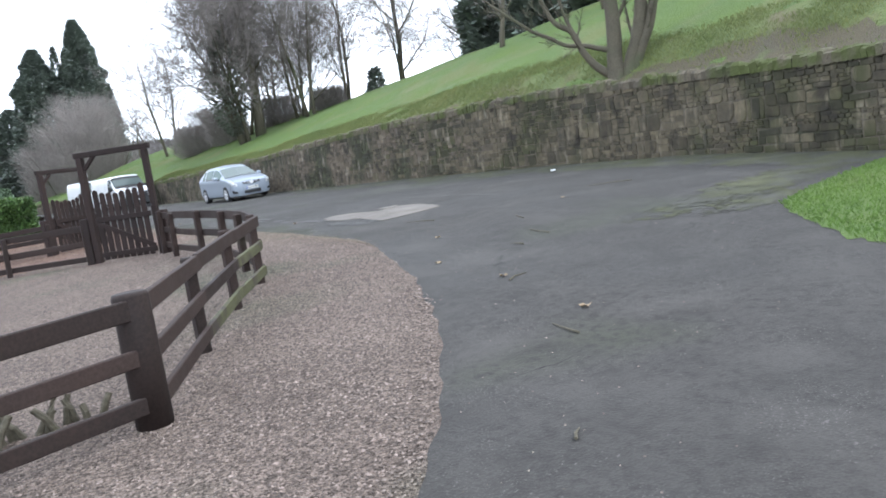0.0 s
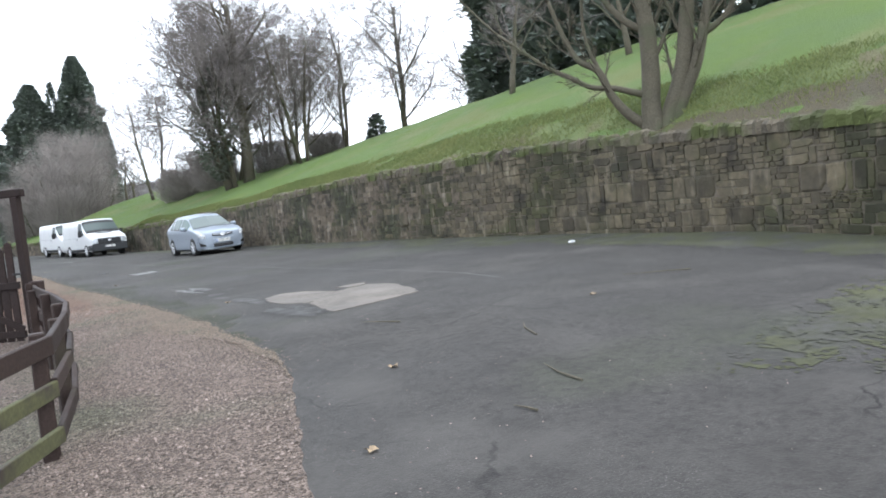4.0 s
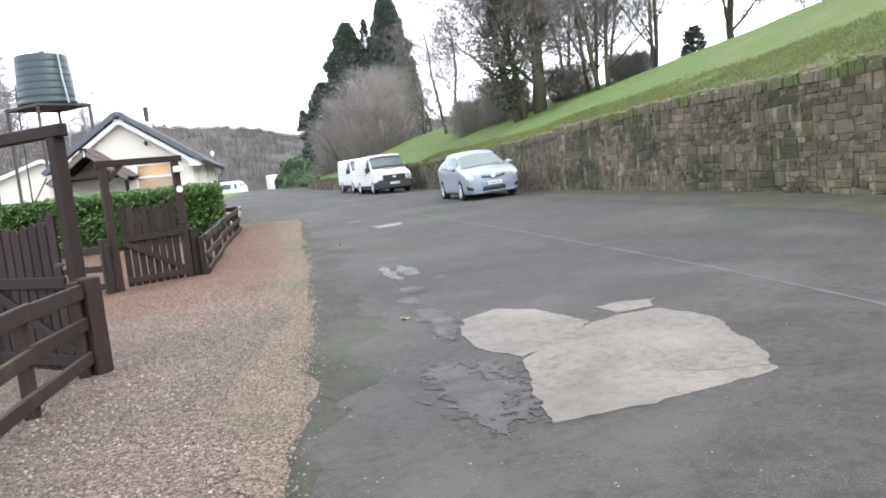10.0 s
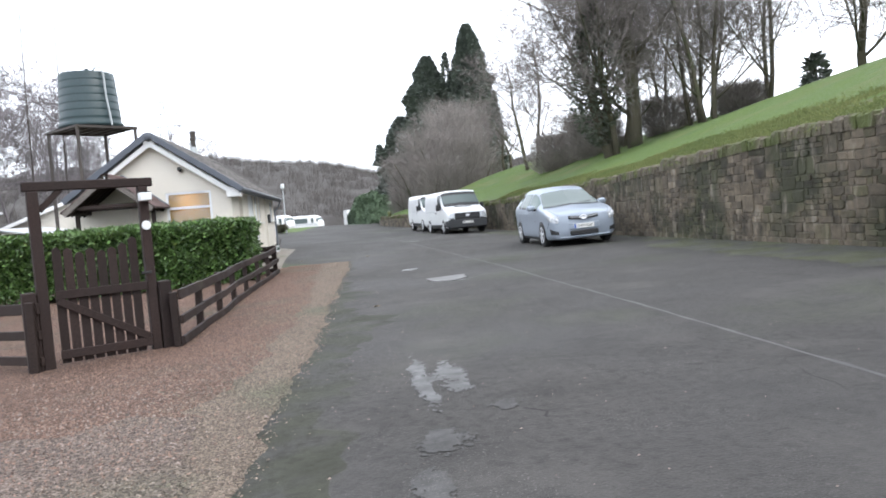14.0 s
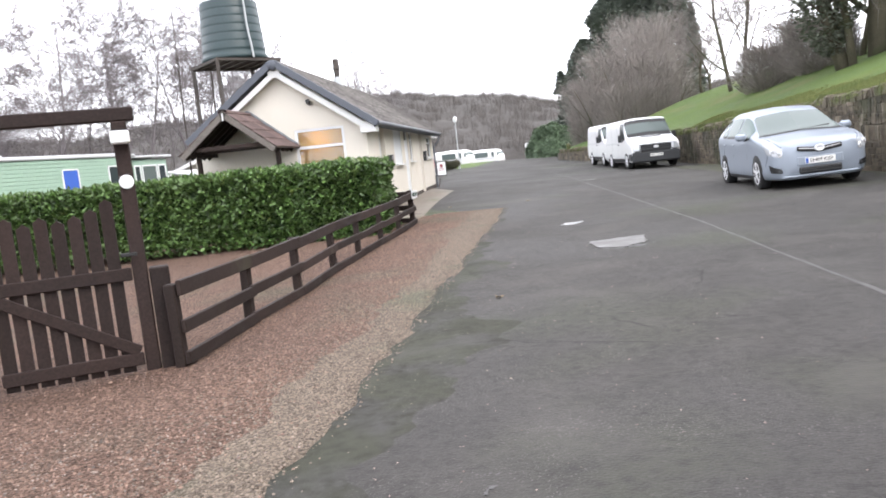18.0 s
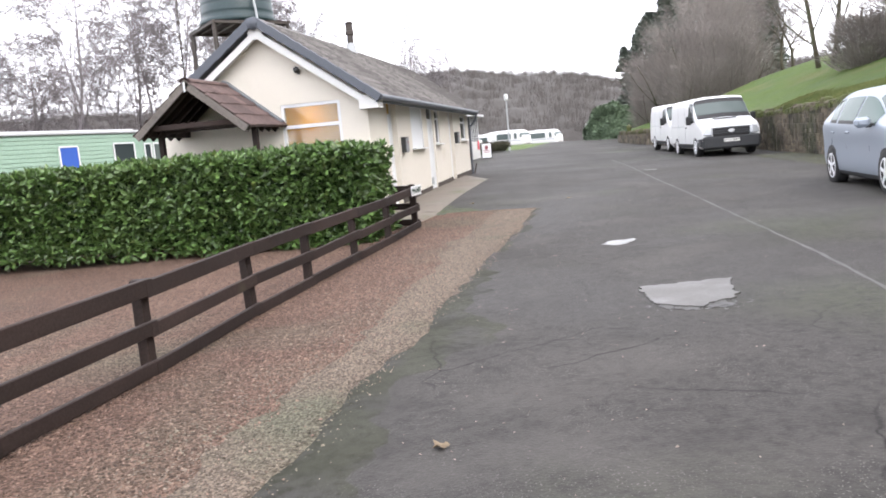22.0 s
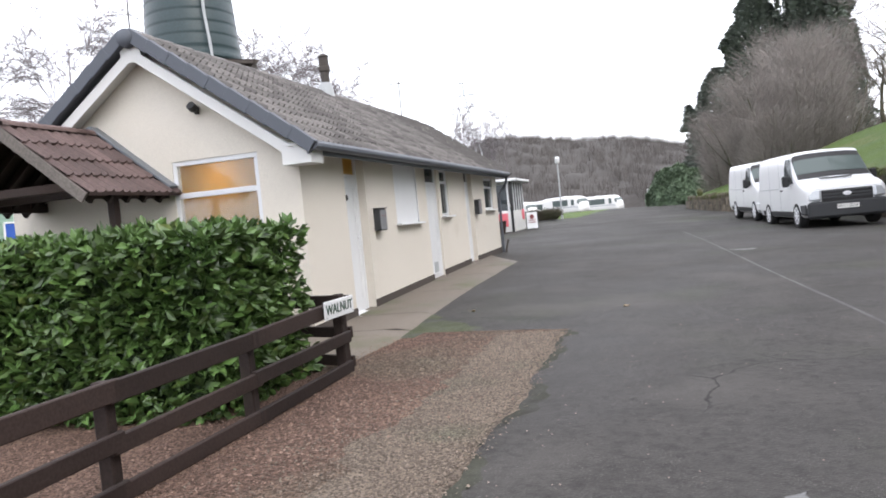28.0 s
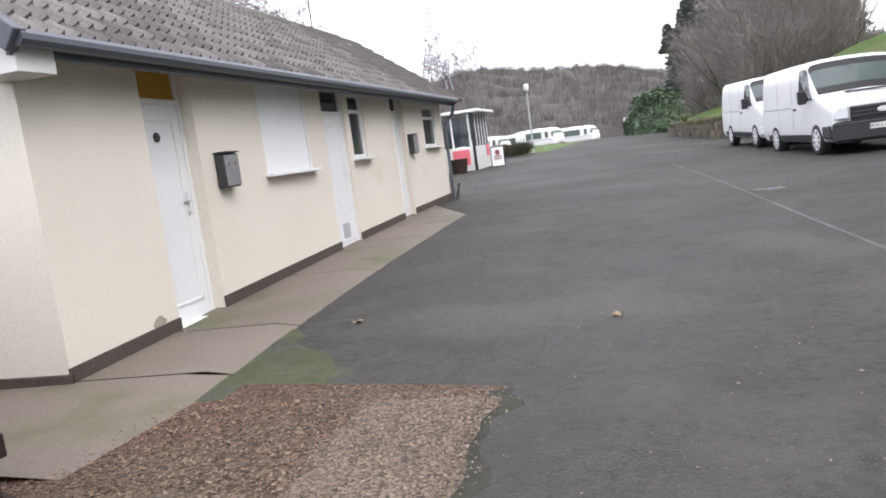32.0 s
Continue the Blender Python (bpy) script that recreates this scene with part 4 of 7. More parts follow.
def door(y0, y1, z0, z1, x, transom, flap=False, lit=False):
    """A white panelled plastic door in its frame, facing +x, with a light above."""
    d = part("door", box(0.05, y1 - y0 - 0.1, z1 - z0 - 0.05, (x, (y0 + y1) / 2, z0), 0.004), UPVC, bungalow, "white plastic door")
    for a in (y0 + 0.025, y1 - 0.025):
        part("frame", box(0.08, 0.05, transom - z0, (x, a, z0), 0.004), UPVC, d)
    for z in (z1 - 0.05, transom - 0.05):
        part("frame", box(0.08, y1 - y0 - 0.1, 0.05, (x, (y0 + y1) / 2, z), 0.004), UPVC, d)
    part("pane", box(0.012, y1 - y0 - 0.1, transom - z1 - 0.05, (x, (y0 + y1) / 2, z1)), BLIND if lit else DARKPANE, d, "amber lit light above the door" if lit else "dark light above the door")
    h = z1 - z0
    for za, zb in ((0.14, h - 0.2),):
        pan = join(*[box(0.012, wy, wz, (x + 0.03, cy, cz), 0.003) for wy, wz, cy, cz in (
            (y1 - y0 - 0.3, 0.025, (y0 + y1) / 2, z0 + za), (y1 - y0 - 0.3, 0.025, (y0 + y1) / 2, z0 + zb), (0.025, zb - za, y0 + 0.16, z0 + za), (0.025, zb - za, y1 - 0.16, z0 + za))])
        part("panel_moulding", pan, UPVC, d)
    part("handle", join(box(0.02, 0.035, 0.2, (x + 0.035, y1 - 0.12, z0 + 0.95), 0.004), box(0.025, 0.11, 0.02, (x + 0.06, y1 - 0.16, z0 + 1.06), 0.004)), ALLOY, d, "white lever handle")
    part("threshold", box(0.2, y1 - y0, 0.05, (x + 0.07, (y0 + y1) / 2, z0 - 0.05), 0.006), UPVC, d)
    part("step", box(0.34, y1 - y0 + 0.04, 0.12, (x + 0.2, (y0 + y1) / 2, z0 - 0.17), 0.01), CONCRETE, d, "concrete doorstep")
    if flap:
        part("cat_flap", join(box(0.02, 0.22, 0.2, (x + 0.03, (y0 + y1) / 2, z0 + 0.18), 0.004), box(0.022, 0.15, 0.13, (x + 0.033, (y0 + y1) / 2, z0 + 0.21), 0.003)), GREYPIPE, d, "grey-edged cat flap")
    return d


d1 = door(35.18, 35.93, 0.37, 2.36, 4.14, 2.65, lit=True)
part("number", lathe([(0.045, 0), (0.04, 0.012)], 14, pose(4.17, 35.5, 2.02, 0, 90, 0)), BLACK, d1, "dark oval door number plate")
door(38.93, 39.72, 0.4, 2.31, 4.22, 2.65, flap=True)
door(41.83, 42.52, 0.52, 2.39, 4.16, 2.65)


def window_x(y0, y1, z0, z1, x, split):
    w = part("window", join(*[box(0.06, wy, wz, (x, cy, cz), 0.004) for wy, wz, cy, cz in (
        (y1 - y0, 0.05, (y0 + y1) / 2, z0), (y1 - y0, 0.05, (y0 + y1) / 2, z1 - 0.05), (0.05, z1 - z0 - 0.1, y0 + 0.025, z0 + 0.05), (0.05, z1 - z0 - 0.1, y1 - 0.025, z0 + 0.05),
        (y1 - y0 - 0.1, 0.05, (y0 + y1) / 2, split))]), UPVC, bungalow, "white plastic window frame")
    for a, b in ((z0 + 0.05, split), (split + 0.05, z1 - 0.05)):
        part("pane", box(0.012, y1 - y0 - 0.1, b - a, (x - 0.01, (y0 + y1) / 2, a)), DARKPANE, w)
    part("sill", box(0.16, y1 - y0 + 0.12, 0.035, (HX + 0.02, (y0 + y1) / 2, z0 - 0.035), 0.006), UPVC, w)
    return w


window_x(39.9, 40.48, 1.65, 2.58, HX - 0.06, 2.3)
window_x(43.75, 44.72, 1.72, 2.5, HX - 0.06, 2.25)
sh = part("shuttered_window", box(0.05, 1.2, 0.99, (HX - 0.05, 37.8, 1.58), 0.004), UPVC, bungalow, "window closed with a white board")
part("sill", box(0.16, 1.3, 0.035, (HX + 0.02, 37.8, 1.545), 0.006), UPVC, sh)
part("edge_strip", box(0.02, 0.02, 0.97, (HX - 0.01, 38.38, 1.58)), UPVC, sh)
# gable window, amber behind glass
gw = part("gable_window", join(*[box(wx, 0.07, wz, (cx, HY0 + 0.05, cz), 0.004) for wx, wz, cx, cz in (
    (1.24, 0.06, 3.12, 1.53), (1.24, 0.06, 3.12, 2.58), (0.06, 0.99, 2.53, 1.59), (0.06, 0.99, 3.71, 1.59), (1.12, 0.07, 3.12, 2.16))]), UPVC, bungalow, "white plastic window with amber blinds")
for za, zb in ((1.59, 2.16), (2.23, 2.58)):
    pn = part("pane", box(1.12, 0.012, zb - za, (3.12, HY0 + 0.04, za)), PANE, gw)
    pn.visible_shadow = False
    part("blind", box(1.12, 0.01, zb - za, (3.12, HY0 + 0.1, za)), BLIND, gw, "amber blind")
part("sill", box(1.36, 0.16, 0.035, (3.12, HY0 - 0.02, 1.495), 0.006), UPVC, gw)
room = new("room_lamp", bpy.data.lights.new("room_lamp", "POINT"))
room.location = (3.1, HY0 + 0.42, 2.36)
room.data.energy, room.data.color, room.data.shadow_soft_size = 8, (1, 0.85, 0.5), 0.09


def letter_box(y, z):
    lb = thing("letter_box", pose(HX, y, z), "grey metal letter box on the cream wall", "letter box", "letter boxes by the doors")
    part("body", box(0.11, 0.26, 0.33, (0.055, 0, 0), 0.012), BUMPER, lb, "dark grey sides")
    part("front", box(0.014, 0.25, 0.3, (0.113, 0, 0.012), 0.005), LETTERGREY, lb, "lighter grey front")
    part("lid", box(0.135, 0.275, 0.014, (0.065, 0, 0.332), 0.004), BUMPER, lb)
    for dy in (-0.07, 0.05):
        part("lock", lathe([(0.014, 0), (0.012, 0.008)], 8, pose(0.12, dy, 0.225, 0, 90, 0)), MAROON, lb, "small red lock")


letter_box(36.28, 1.5)
letter_box(42.72, 1.62)
sec = thing("security_light", pose(2.97, HY0, 3.2), "small dark security lamp on the gable wall", "wall lamp")
part("bracket", box(0.05, 0.05, 0.1, (0, -0.025, 0), 0.006), BLACK, sec)
part("head", lathe([(0.03, 0), (0.06, 0.05), (0.055, 0.12)], 12, pose(0, -0.05, 0.04, 60, 0, 0)), BLACK, sec)
flue = thing("chimney_flue", pose(2.36, 39.25, RIDGE_Z - 0.1) @ Matrix.Diagonal((0.95, 0.95, 0.8, 1)), "grey metal chimney flue on the ridge", "chimney")
part("base", lathe([(0.17, 0), (0.13, 0.3), (0.12, 0.36)], 14), GREYPIPE, flue)
part("pipe", lathe([(0.09, 0.36), (0.09, 0.62), (0.12, 0.64), (0.12, 0.74), (0.1, 0.76), (0.1, 0.98), (0.13, 1.0), (0.06, 1.06)], 14), STEEL, flue)
dish = thing("aerial", pose(2.4, 43.6, RIDGE_Z - 0.05), "thin metal television aerial on the roof", "aerial")
part("mast", tube([(0, 0, 0), (0, 0, 0.9)], 0.015, 6), STEEL, dish)
for i in range(5):
    part("rod", tube([(-0.25 + 0.12 * i, -0.16, 0.86), (-0.25 + 0.12 * i, 0.16, 0.86)], 0.006, 5), STEEL, dish)
part("boom", tube([(-0.3, 0, 0.86), (0.3, 0, 0.86)], 0.009, 5), STEEL, dish)
sl = thing("wall_slab", pose(HX + 0.1, 45.3, ground_z(4.4, 45.3) - 0.01, 0, 14, 0), "dark slab leaning against the house corner", "slab")
part("board", box(0.03, 0.1, 0.35, (0, 0, 0), 0.005), PLINTH, sl)

# porch over the front door
porch = thing("porch", Matrix(), "timber porch with a small red-brown tiled gable roof", "porch")
PX, PZ, PY0, PY1 = 1.41, 3.13, 32.27, HY0
PW, PE = 1.12, 2.24
pp = math.atan2(PZ - PE, PW)
PL = math.hypot(PW, PZ - PE)
ptile = tile_mesh("roof_tile", 0.3, 0.4, REDTILE, 0.035)
for sgn in (1, -1):
    base = Matrix.Translation((PX, 0, PZ)) @ (Matrix.Identity(4) if sgn > 0 else Matrix.Diagonal((-1, 1, 1, 1))) @ Matrix.Rotation(pp, 4, "Y")
    bm = box(PL, PY1 - PY0, 0.03, (PL / 2, (PY0 + PY1) / 2, -0.03))
    bm.transform(base)
    bmesh.ops.recalc_face_normals(bm, faces=bm.faces[:])
    slope = part("roof_slope", bm, WOOD, porch)
    for c in range(4):
        for k in range(6):
            ob = part("roof_tile", ptile, REDTILE, slope)
            mm = base @ pose(0.03 + c * (PL - 0.03) / 4, PY0 - 0.02 + k * 0.27, 0, 0, rng.uniform(-1, 1), rng.uniform(-1, 1))
            ob.matrix_world = mm
    bm = box(PL + 0.05, 0.03, 0.13, (PL / 2, PY0 - 0.02, -0.12), 0.004)
    bm.transform(base)
    bmesh.ops.recalc_face_normals(bm, faces=bm.faces[:])
    part("bargeboard", bm, GREYWOOD, porch, "weathered grey bargeboard")
    for k in range(5):
        bm = box(PL + 0.03, 0.05, 0.09, (PL / 2, PY0 + 0.12 + k * 0.3, -0.13))
        bm.transform(base)
        bmesh.ops.recalc_face_normals(bm, faces=bm.faces[:])
        part("rafter", bm, WOOD, porch)
    part("plate", beam((PX + sgn * 0.97, PY0 + 0.06, 2.25), (PX + sgn * 0.97, PY1, 2.25), 0.09, 0.12), WOOD, porch)
    part("post", box(0.1, 0.1, 2.2, (PX + sgn * 0.97, 32.85, 0.0), 0.008), WOOD, porch)
    part("flashing", beam((PX, PY1 - 0.05, PZ + 0.09), (PX + sgn * (PW + 0.02), PY1 - 0.05, PE + 0.08), 0.2, 0.035), LEAD, porch, "grey lead flashing")
part("tie_beam", beam((PX - 0.8, PY0 + 0.12, 2.34), (PX + 0.8, PY0 + 0.12, 2.34), 0.08, 0.1), WOOD, porch)
part("tie_beam", beam((PX - 0.85, 32.85, 2.3), (PX + 0.85, 32.85, 2.3), 0.08, 0.1), WOOD, porch)
part("king_post", box(0.03, 0.02, 0.17, (PX, PY0 - 0.05, PZ - 0.2)), UPVC, porch, "small white finial strip")
part("ridge_cap", merge(*[([(PX + 0.12 * math.cos(a), y0, PZ - 0.02 + 0.08 * math.sin(a)) for a in [math.pi * k / 6 for k in range(7)] for y0 in (yy0, yy0 + 0.46)],
     [(2 * i, 2 * i + 1, 2 * i + 3, 2 * i + 2) for i in range(6)]) for yy0 in (PY0 - 0.02, PY0 + 0.44, PY0 + 0.9, PY0 + 1.13)]), REDTILE, porch)

# low wing behind, to the other side of the porch
annex = thing("low_wing", Matrix(), "low cream-rendered building with a shallow gabled roof behind the bungalow", "house")
AY = 53.0
RXW, RZW, LXW, LZW = -5.2, 4.1, -10.6, 2.2
RX2, RZ2 = 0.0, 2.25
part("wall", ([(LXW, AY, -0.2), (RX2, AY, -0.2), (RX2, AY, RZ2), (RXW, AY, RZW), (LXW, AY, LZW), (LXW, AY + 6, -0.2), (RX2, AY + 6, -0.2), (RX2, AY + 6, RZ2), (RXW, AY + 6, RZW), (LXW, AY + 6, LZW)],
     [(0, 1, 2, 3, 4), (9, 8, 7, 6, 5), (0, 4, 9, 5), (1, 6, 7, 2), (4, 3, 8, 9), (3, 2, 7, 8), (0, 5, 6, 1)]), RENDER, annex)
for xa, za in ((LXW - 0.4, LZW - 0.1), (RX2 + 0.4, RZ2 - 0.1)):
    part("roof_slope", beam((xa, AY + 2.9, za + 0.06), (RXW, AY + 2.9, RZW + 0.1), 6.6, 0.08), VERGE, annex)
    part("bargeboard", beam((xa, AY - 0.42, za - 0.02), (RXW, AY - 0.42, RZW + 0.02), 0.03, 0.18), FASCIA, annex)
wn2 = part("window", box(1.8, 0.06, 0.9, (-8.2, AY - 0.02, 1.1), 0.01), UPVC, annex, "white window frame")
for k in range(2):
    part("pane", box(0.78, 0.02, 0.76, (-8.63 + 0.86 * k, AY - 0.055, 1.17)), DARKPANE, wn2)


# ---- fences and gates ----
def fence(label, posts, heights=(0.74, 0.46, 0.17), post_h=0.8, side=0.07, fat=(), mossy=(), w=0.09):
    """A post-and-rail fence through the points given; rails fixed to its lane side."""
    f = thing("post_and_rail_fence", Matrix.Translation((posts[0][0], posts[0][1], ground_z(*posts[0]))), label, "fence", "post-and-rail fences")
    inv = f.matrix_world.inverted()
    r = random.Random(len(posts))
    for i, (x, y) in enumerate(posts):
        z = ground_z(x, y)
        if i in fat:
            g = lathe([(0.112, -0.05), (0.11, 0.5), (0.108, 0.81), (0.1, 0.83)], 14, inv @ pose(x, y, z, 0, 0, 20))
            part("post", g, WOOD, f, smooth=True)
            continue
        bm = box(w, w, post_h + 0.08 + r.uniform(-0.03, 0.03), (0, 0, -0.08), 0.01)
        bm.transform(inv @ pose(x, y, z, r.uniform(-1.2, 1.2), r.uniform(-1.2, 1.2), r.uniform(-8, 8)))
        part("post", bm, WOOD, f)
    for i, ((x0, y0), (x1, y1)) in enumerate(zip(posts, posts[1:])):
        n = Vector((y1 - y0, x0 - x1, 0)).normalized() * side
        d = Vector((x1 - x0, y1 - y0, 0)).normalized() * 0.05
        for j, h in enumerate(heights):
            a = Vector((x0, y0, ground_z(x0, y0) + h + r.uniform(-0.012, 0.012))) + n - d * 0.9
            b = Vector((x1, y1, ground_z(x1, y1) + h + r.uniform(-0.012, 0.012))) + n + d * 0.9
            bm = beam(a, b, 0.042, 0.125 if j == 0 else 0.105, 0.007)
            bm.transform(inv)
            part("rail", bm, MOSSWOOD if (i, j) in mossy else WOOD, f, "green mossy rail" if (i, j) in mossy else "")
    return f


fence("dark brown post-and-rail fence, mossy at its lower rails", [(-2.2, 3.65), (-0.2, 4.0), (1.94, 4.38), (2.72, 5.72), (3.5, 7.0), (4.21, 8.06)], fat=(2,), mossy=((3, 2), (4, 2), (4, 1)))
fence("dark brown post-and-rail fence along the gravel", [(4.23, 8.12), (4.5, 9.2), (4.7, 10.35), (4.78, 11.65), (4.86, 13.35), (4.97, 14.42)])
fence("dark brown post-and-rail fence along the lane, beside the hedge", [(5.4, 21.3), (5.37, 22.82), (5.4, 24.28), (5.36, 26.03), (5.4, 27.38), (5.46, 28.86), (5.53, 30.25), (5.56, 31.82)], heights=(0.64, 0.35, 0.075), post_h=0.7)
fence("dark brown post-and-rail fence beside the garden gate", [(4.0, 20.62), (2.85, 21.55), (1.3, 21.9), (-0.4, 22.2), (-2.1, 22.5)], heights=(0.72, 0.42, 0.13))
fence("dark brown post-and-rail fence behind the first gate", [(3.85, 15.55), (2.6, 16.8), (1.0, 18.0), (-0.7, 19.0)], heights=(0.72, 0.42, 0.13))
fence("short dark brown fence return at the hedge end", [(5.52, 31.97), (4.72, 32.3)], heights=(0.64, 0.35, 0.075), post_h=0.7)


def gate(label, a, b, lamps, arch_h=2.15):
    """A pale gate hung between a tall arch of two posts and a beam; a and b are the feet of the posts."""
    ax, ay, bx, by = *a, *b
    yaw = math.degrees(math.atan2(by - ay, bx - ax))
    L = math.hypot(bx - ax, by - ay)
    z0 = min(ground_z(*a), ground_z(*b))
    m = pose(ax, ay, z0, 0, 0, yaw)
    g = thing("garden_gate", m, label, "gate", "garden gates")
    r = random.Random(int(ax * 100))
    n = max(8, int((L - 0.25) / 0.145))
    gap = (L - 0.3) / n
    for i in range(n):
        u = (i + 0.5) / n
        h = 1.24 + 0.12 * (2 * u - 1) ** 2 + 0.05 * u + r.uniform(-0.02, 0.03)
        x = 0.12 + (i + 0.5) * gap
        hw = gap * 0.4
        vs = [(-hw, 0), (hw, 0), (hw, h - 0.035), (0.0, h), (-hw, h - 0.035)]
        v = [(x + p, 0.01, 0.06 + q) for p, q in vs] + [(x + p, 0.032, 0.06 + q) for p, q in vs]
        part("pale", (v, [(0, 1, 2, 3, 4), (9, 8, 7, 6, 5)] + [(i2, i2 + 5, (i2 + 1) % 5 + 5, (i2 + 1) % 5) for i2 in range(5)]), GATEWOOD, g)
    for z in (0.16, 0.84):
        part("ledge", beam((0.12, -0.01, z), (L - 0.12, -0.01, z), 0.036, 0.1), GATEWOOD, g)
    part("brace", beam((0.14, -0.012, 0.78), (L - 0.14, -0.012, 0.22), 0.03, 0.09), GATEWOOD, g)
    part("latch", box(0.12, 0.02, 0.03, (L - 0.12, -0.045, 0.98), 0.004), BLACK, g, "black iron latch")
    ar = thing("gate_arch", m, "tall dark brown timber arch over the gate", "arch", "gate arches")
    part("post", box(0.12, 0.12, arch_h + 0.05, (0.0, 0.06, -0.05), 0.01), GATEWOOD, ar)
    part("post", box(0.11, 0.11, arch_h + 0.05, (L - 0.06, 0.06, -0.05), 0.01), GATEWOOD, ar)
    part("beam", box(L + 0.16, 0.1, 0.105, (L / 2 - 0.02, 0.06, arch_h), 0.01), GATEWOOD, ar)
    for s, x in ((1, 0.06),):
        part("corner_brace", beam((x, 0.06, arch_h - 0.22), (x + s * 0.24, 0.06, arch_h + 0.02), 0.06, 0.07), GATEWOOD, ar)
    part("gate_post", box(0.15, 0.15, 0.92, (L + 0.08, 0.05, -0.05), 0.012), GATEWOOD, ar)
    part("gate_post", box(0.15, 0.15, 0.95, (-0.14, 0.05, -0.05), 0.012), GATEWOOD, ar)
    if lamps:
        sol = thing("solar_lamp", m @ Matrix.Translation((L - 0.06, -0.06, arch_h - 0.18)), "small white solar lamp on the gate post", "lamp")
        part("box", box(0.14, 0.12, 0.1, (0, 0, 0), 0.012), UPVC, sol)
        part("panel", box(0.12, 0.1, 0.01, (0, 0, 0.1)), BLACK, sol)
        rd = thing("reflector", m @ pose(L - 0.06, 0.0, 1.56, 90, 0, 0), "round white reflector on the gate post", "reflector")
        part("disc", lathe([(0.055, 0), (0.055, 0.012), (0.045, 0.016)], 18), UPVC, rd)


gate("dark brown timber pale gate standing closed", (3.98, 15.42), (4.99, 14.5), False, 2.05)
gate("dark brown timber pale gate with a low curved top", (4.12, 20.72), (5.22, 21.3), True, 2.03)
sign = thing("name_sign", pose(5.63, 31.59, 0.81, 1, 0, 88), "white name board reading WALNUT on the fence", "sign")
part("board", box(0.57, 0.014, 0.16, (0, -0.05, 0), 0.004), UPVC, sign)
text_part("lettering", "WALNUT", 0.122, pose(-0.008, -0.0605, 0.08, 90, 0, 0), INK, sign)
for dx in (-0.26, 0.26):
    for dz in (0.02, 0.13):
        part("screw", lathe([(0.006, 0), (0.005, 0.003)], 8, pose(dx, -0.058, dz, 90, 0, 0)), GREYPIPE, sign)
stub = thing("cut_shrub", pose(1.45, 4.95, ground_z(1.45, 4.95)), "cut-back brown shrub stumps behind the fence", "shrub")
for i in range(11):
    a, h = rng.uniform(-0.7, 0.7), rng.uniform(0.12, 0.26)
    x, y = -0.32 + 0.06 * i, rng.uniform(-0.08, 0.08)
    part("stem", tube([(x, y, -0.02), (x + a * 0.1, y, h * 0.6), (x + a * 0.2, y + 0.02, h)], [0.028, 0.024, 0.022], 7), BARK, stub)


# ---- hedge ----
def leafy(count, box_min, box_max, size, r, droop=0.5):
    """Folded leaves over the sides and the top of a block, a little uneven."""
    vs, fs = [], []
    (x0, y0, z0), (x1, y1, z1) = box_min, box_max
    areas = [((x1 - x0) * (z1 - z0), 0), ((y1 - y0) * (z1 - z0), 1), ((x1 - x0) * (y1 - y0), 2), ((y1 - y0) * (z1 - z0), 3)]
    total = sum(a for a, _ in areas)
    for _ in range(count):
        q, face = r.random() * total, 0
        for a, k in areas:
            if q < a:
                face = k
                break
            q -= a
        if face == 0:
            p, nrm = Vector((r.uniform(x0, x1), y0, r.uniform(z0, z1))), Vector((0, -1, 0))
        elif face == 1:
            p, nrm = Vector((x1, r.uniform(y0, y1), r.uniform(z0, z1))), Vector((1, 0, 0))
        elif face == 3:
            p, nrm = Vector((x0, r.uniform(y0, y1), r.uniform(z0, z1))), Vector((-1, 0, 0))
        else:
            p, nrm = Vector((r.uniform(x0, x1), r.uniform(y0, y1), z1)), Vector((0, 0, 1))
        bulge = 0.11 * noise.noise(p * 1.6) + 0.06 * noise.noise(p * 5)
        p = p + nrm * (bulge + r.uniform(-0.10, 0.05))
        s = size * r.uniform(0.65, 1.25)
        d = (nrm * r.uniform(0.2, 1.0) + Vector((r.uniform(-1, 1), r.uniform(-1, 1), r.uniform(-droop - 0.4, 0.9)))).normalized()
        side = d.cross(Vector((r.uniform(-1, 1), r.uniform(-1, 1), r.uniform(0.2, 1)))).normalized()
        up = side.cross(d)
        k = len(vs)
        vs += [p, p + d * s * 0.5 + side * s * 0.26 + up * 0.06 * s, p + d * s, p + d * s * 0.5 - side * s * 0.26 + up * 0.06 * s, p + d * s * 0.52 - up * 0.03 * s]
        fs += [(k, k + 4, k + 1), (k + 4, k + 2, k + 1), (k, k + 3, k + 4), (k + 4, k + 3, k + 2)]
    return vs, fs


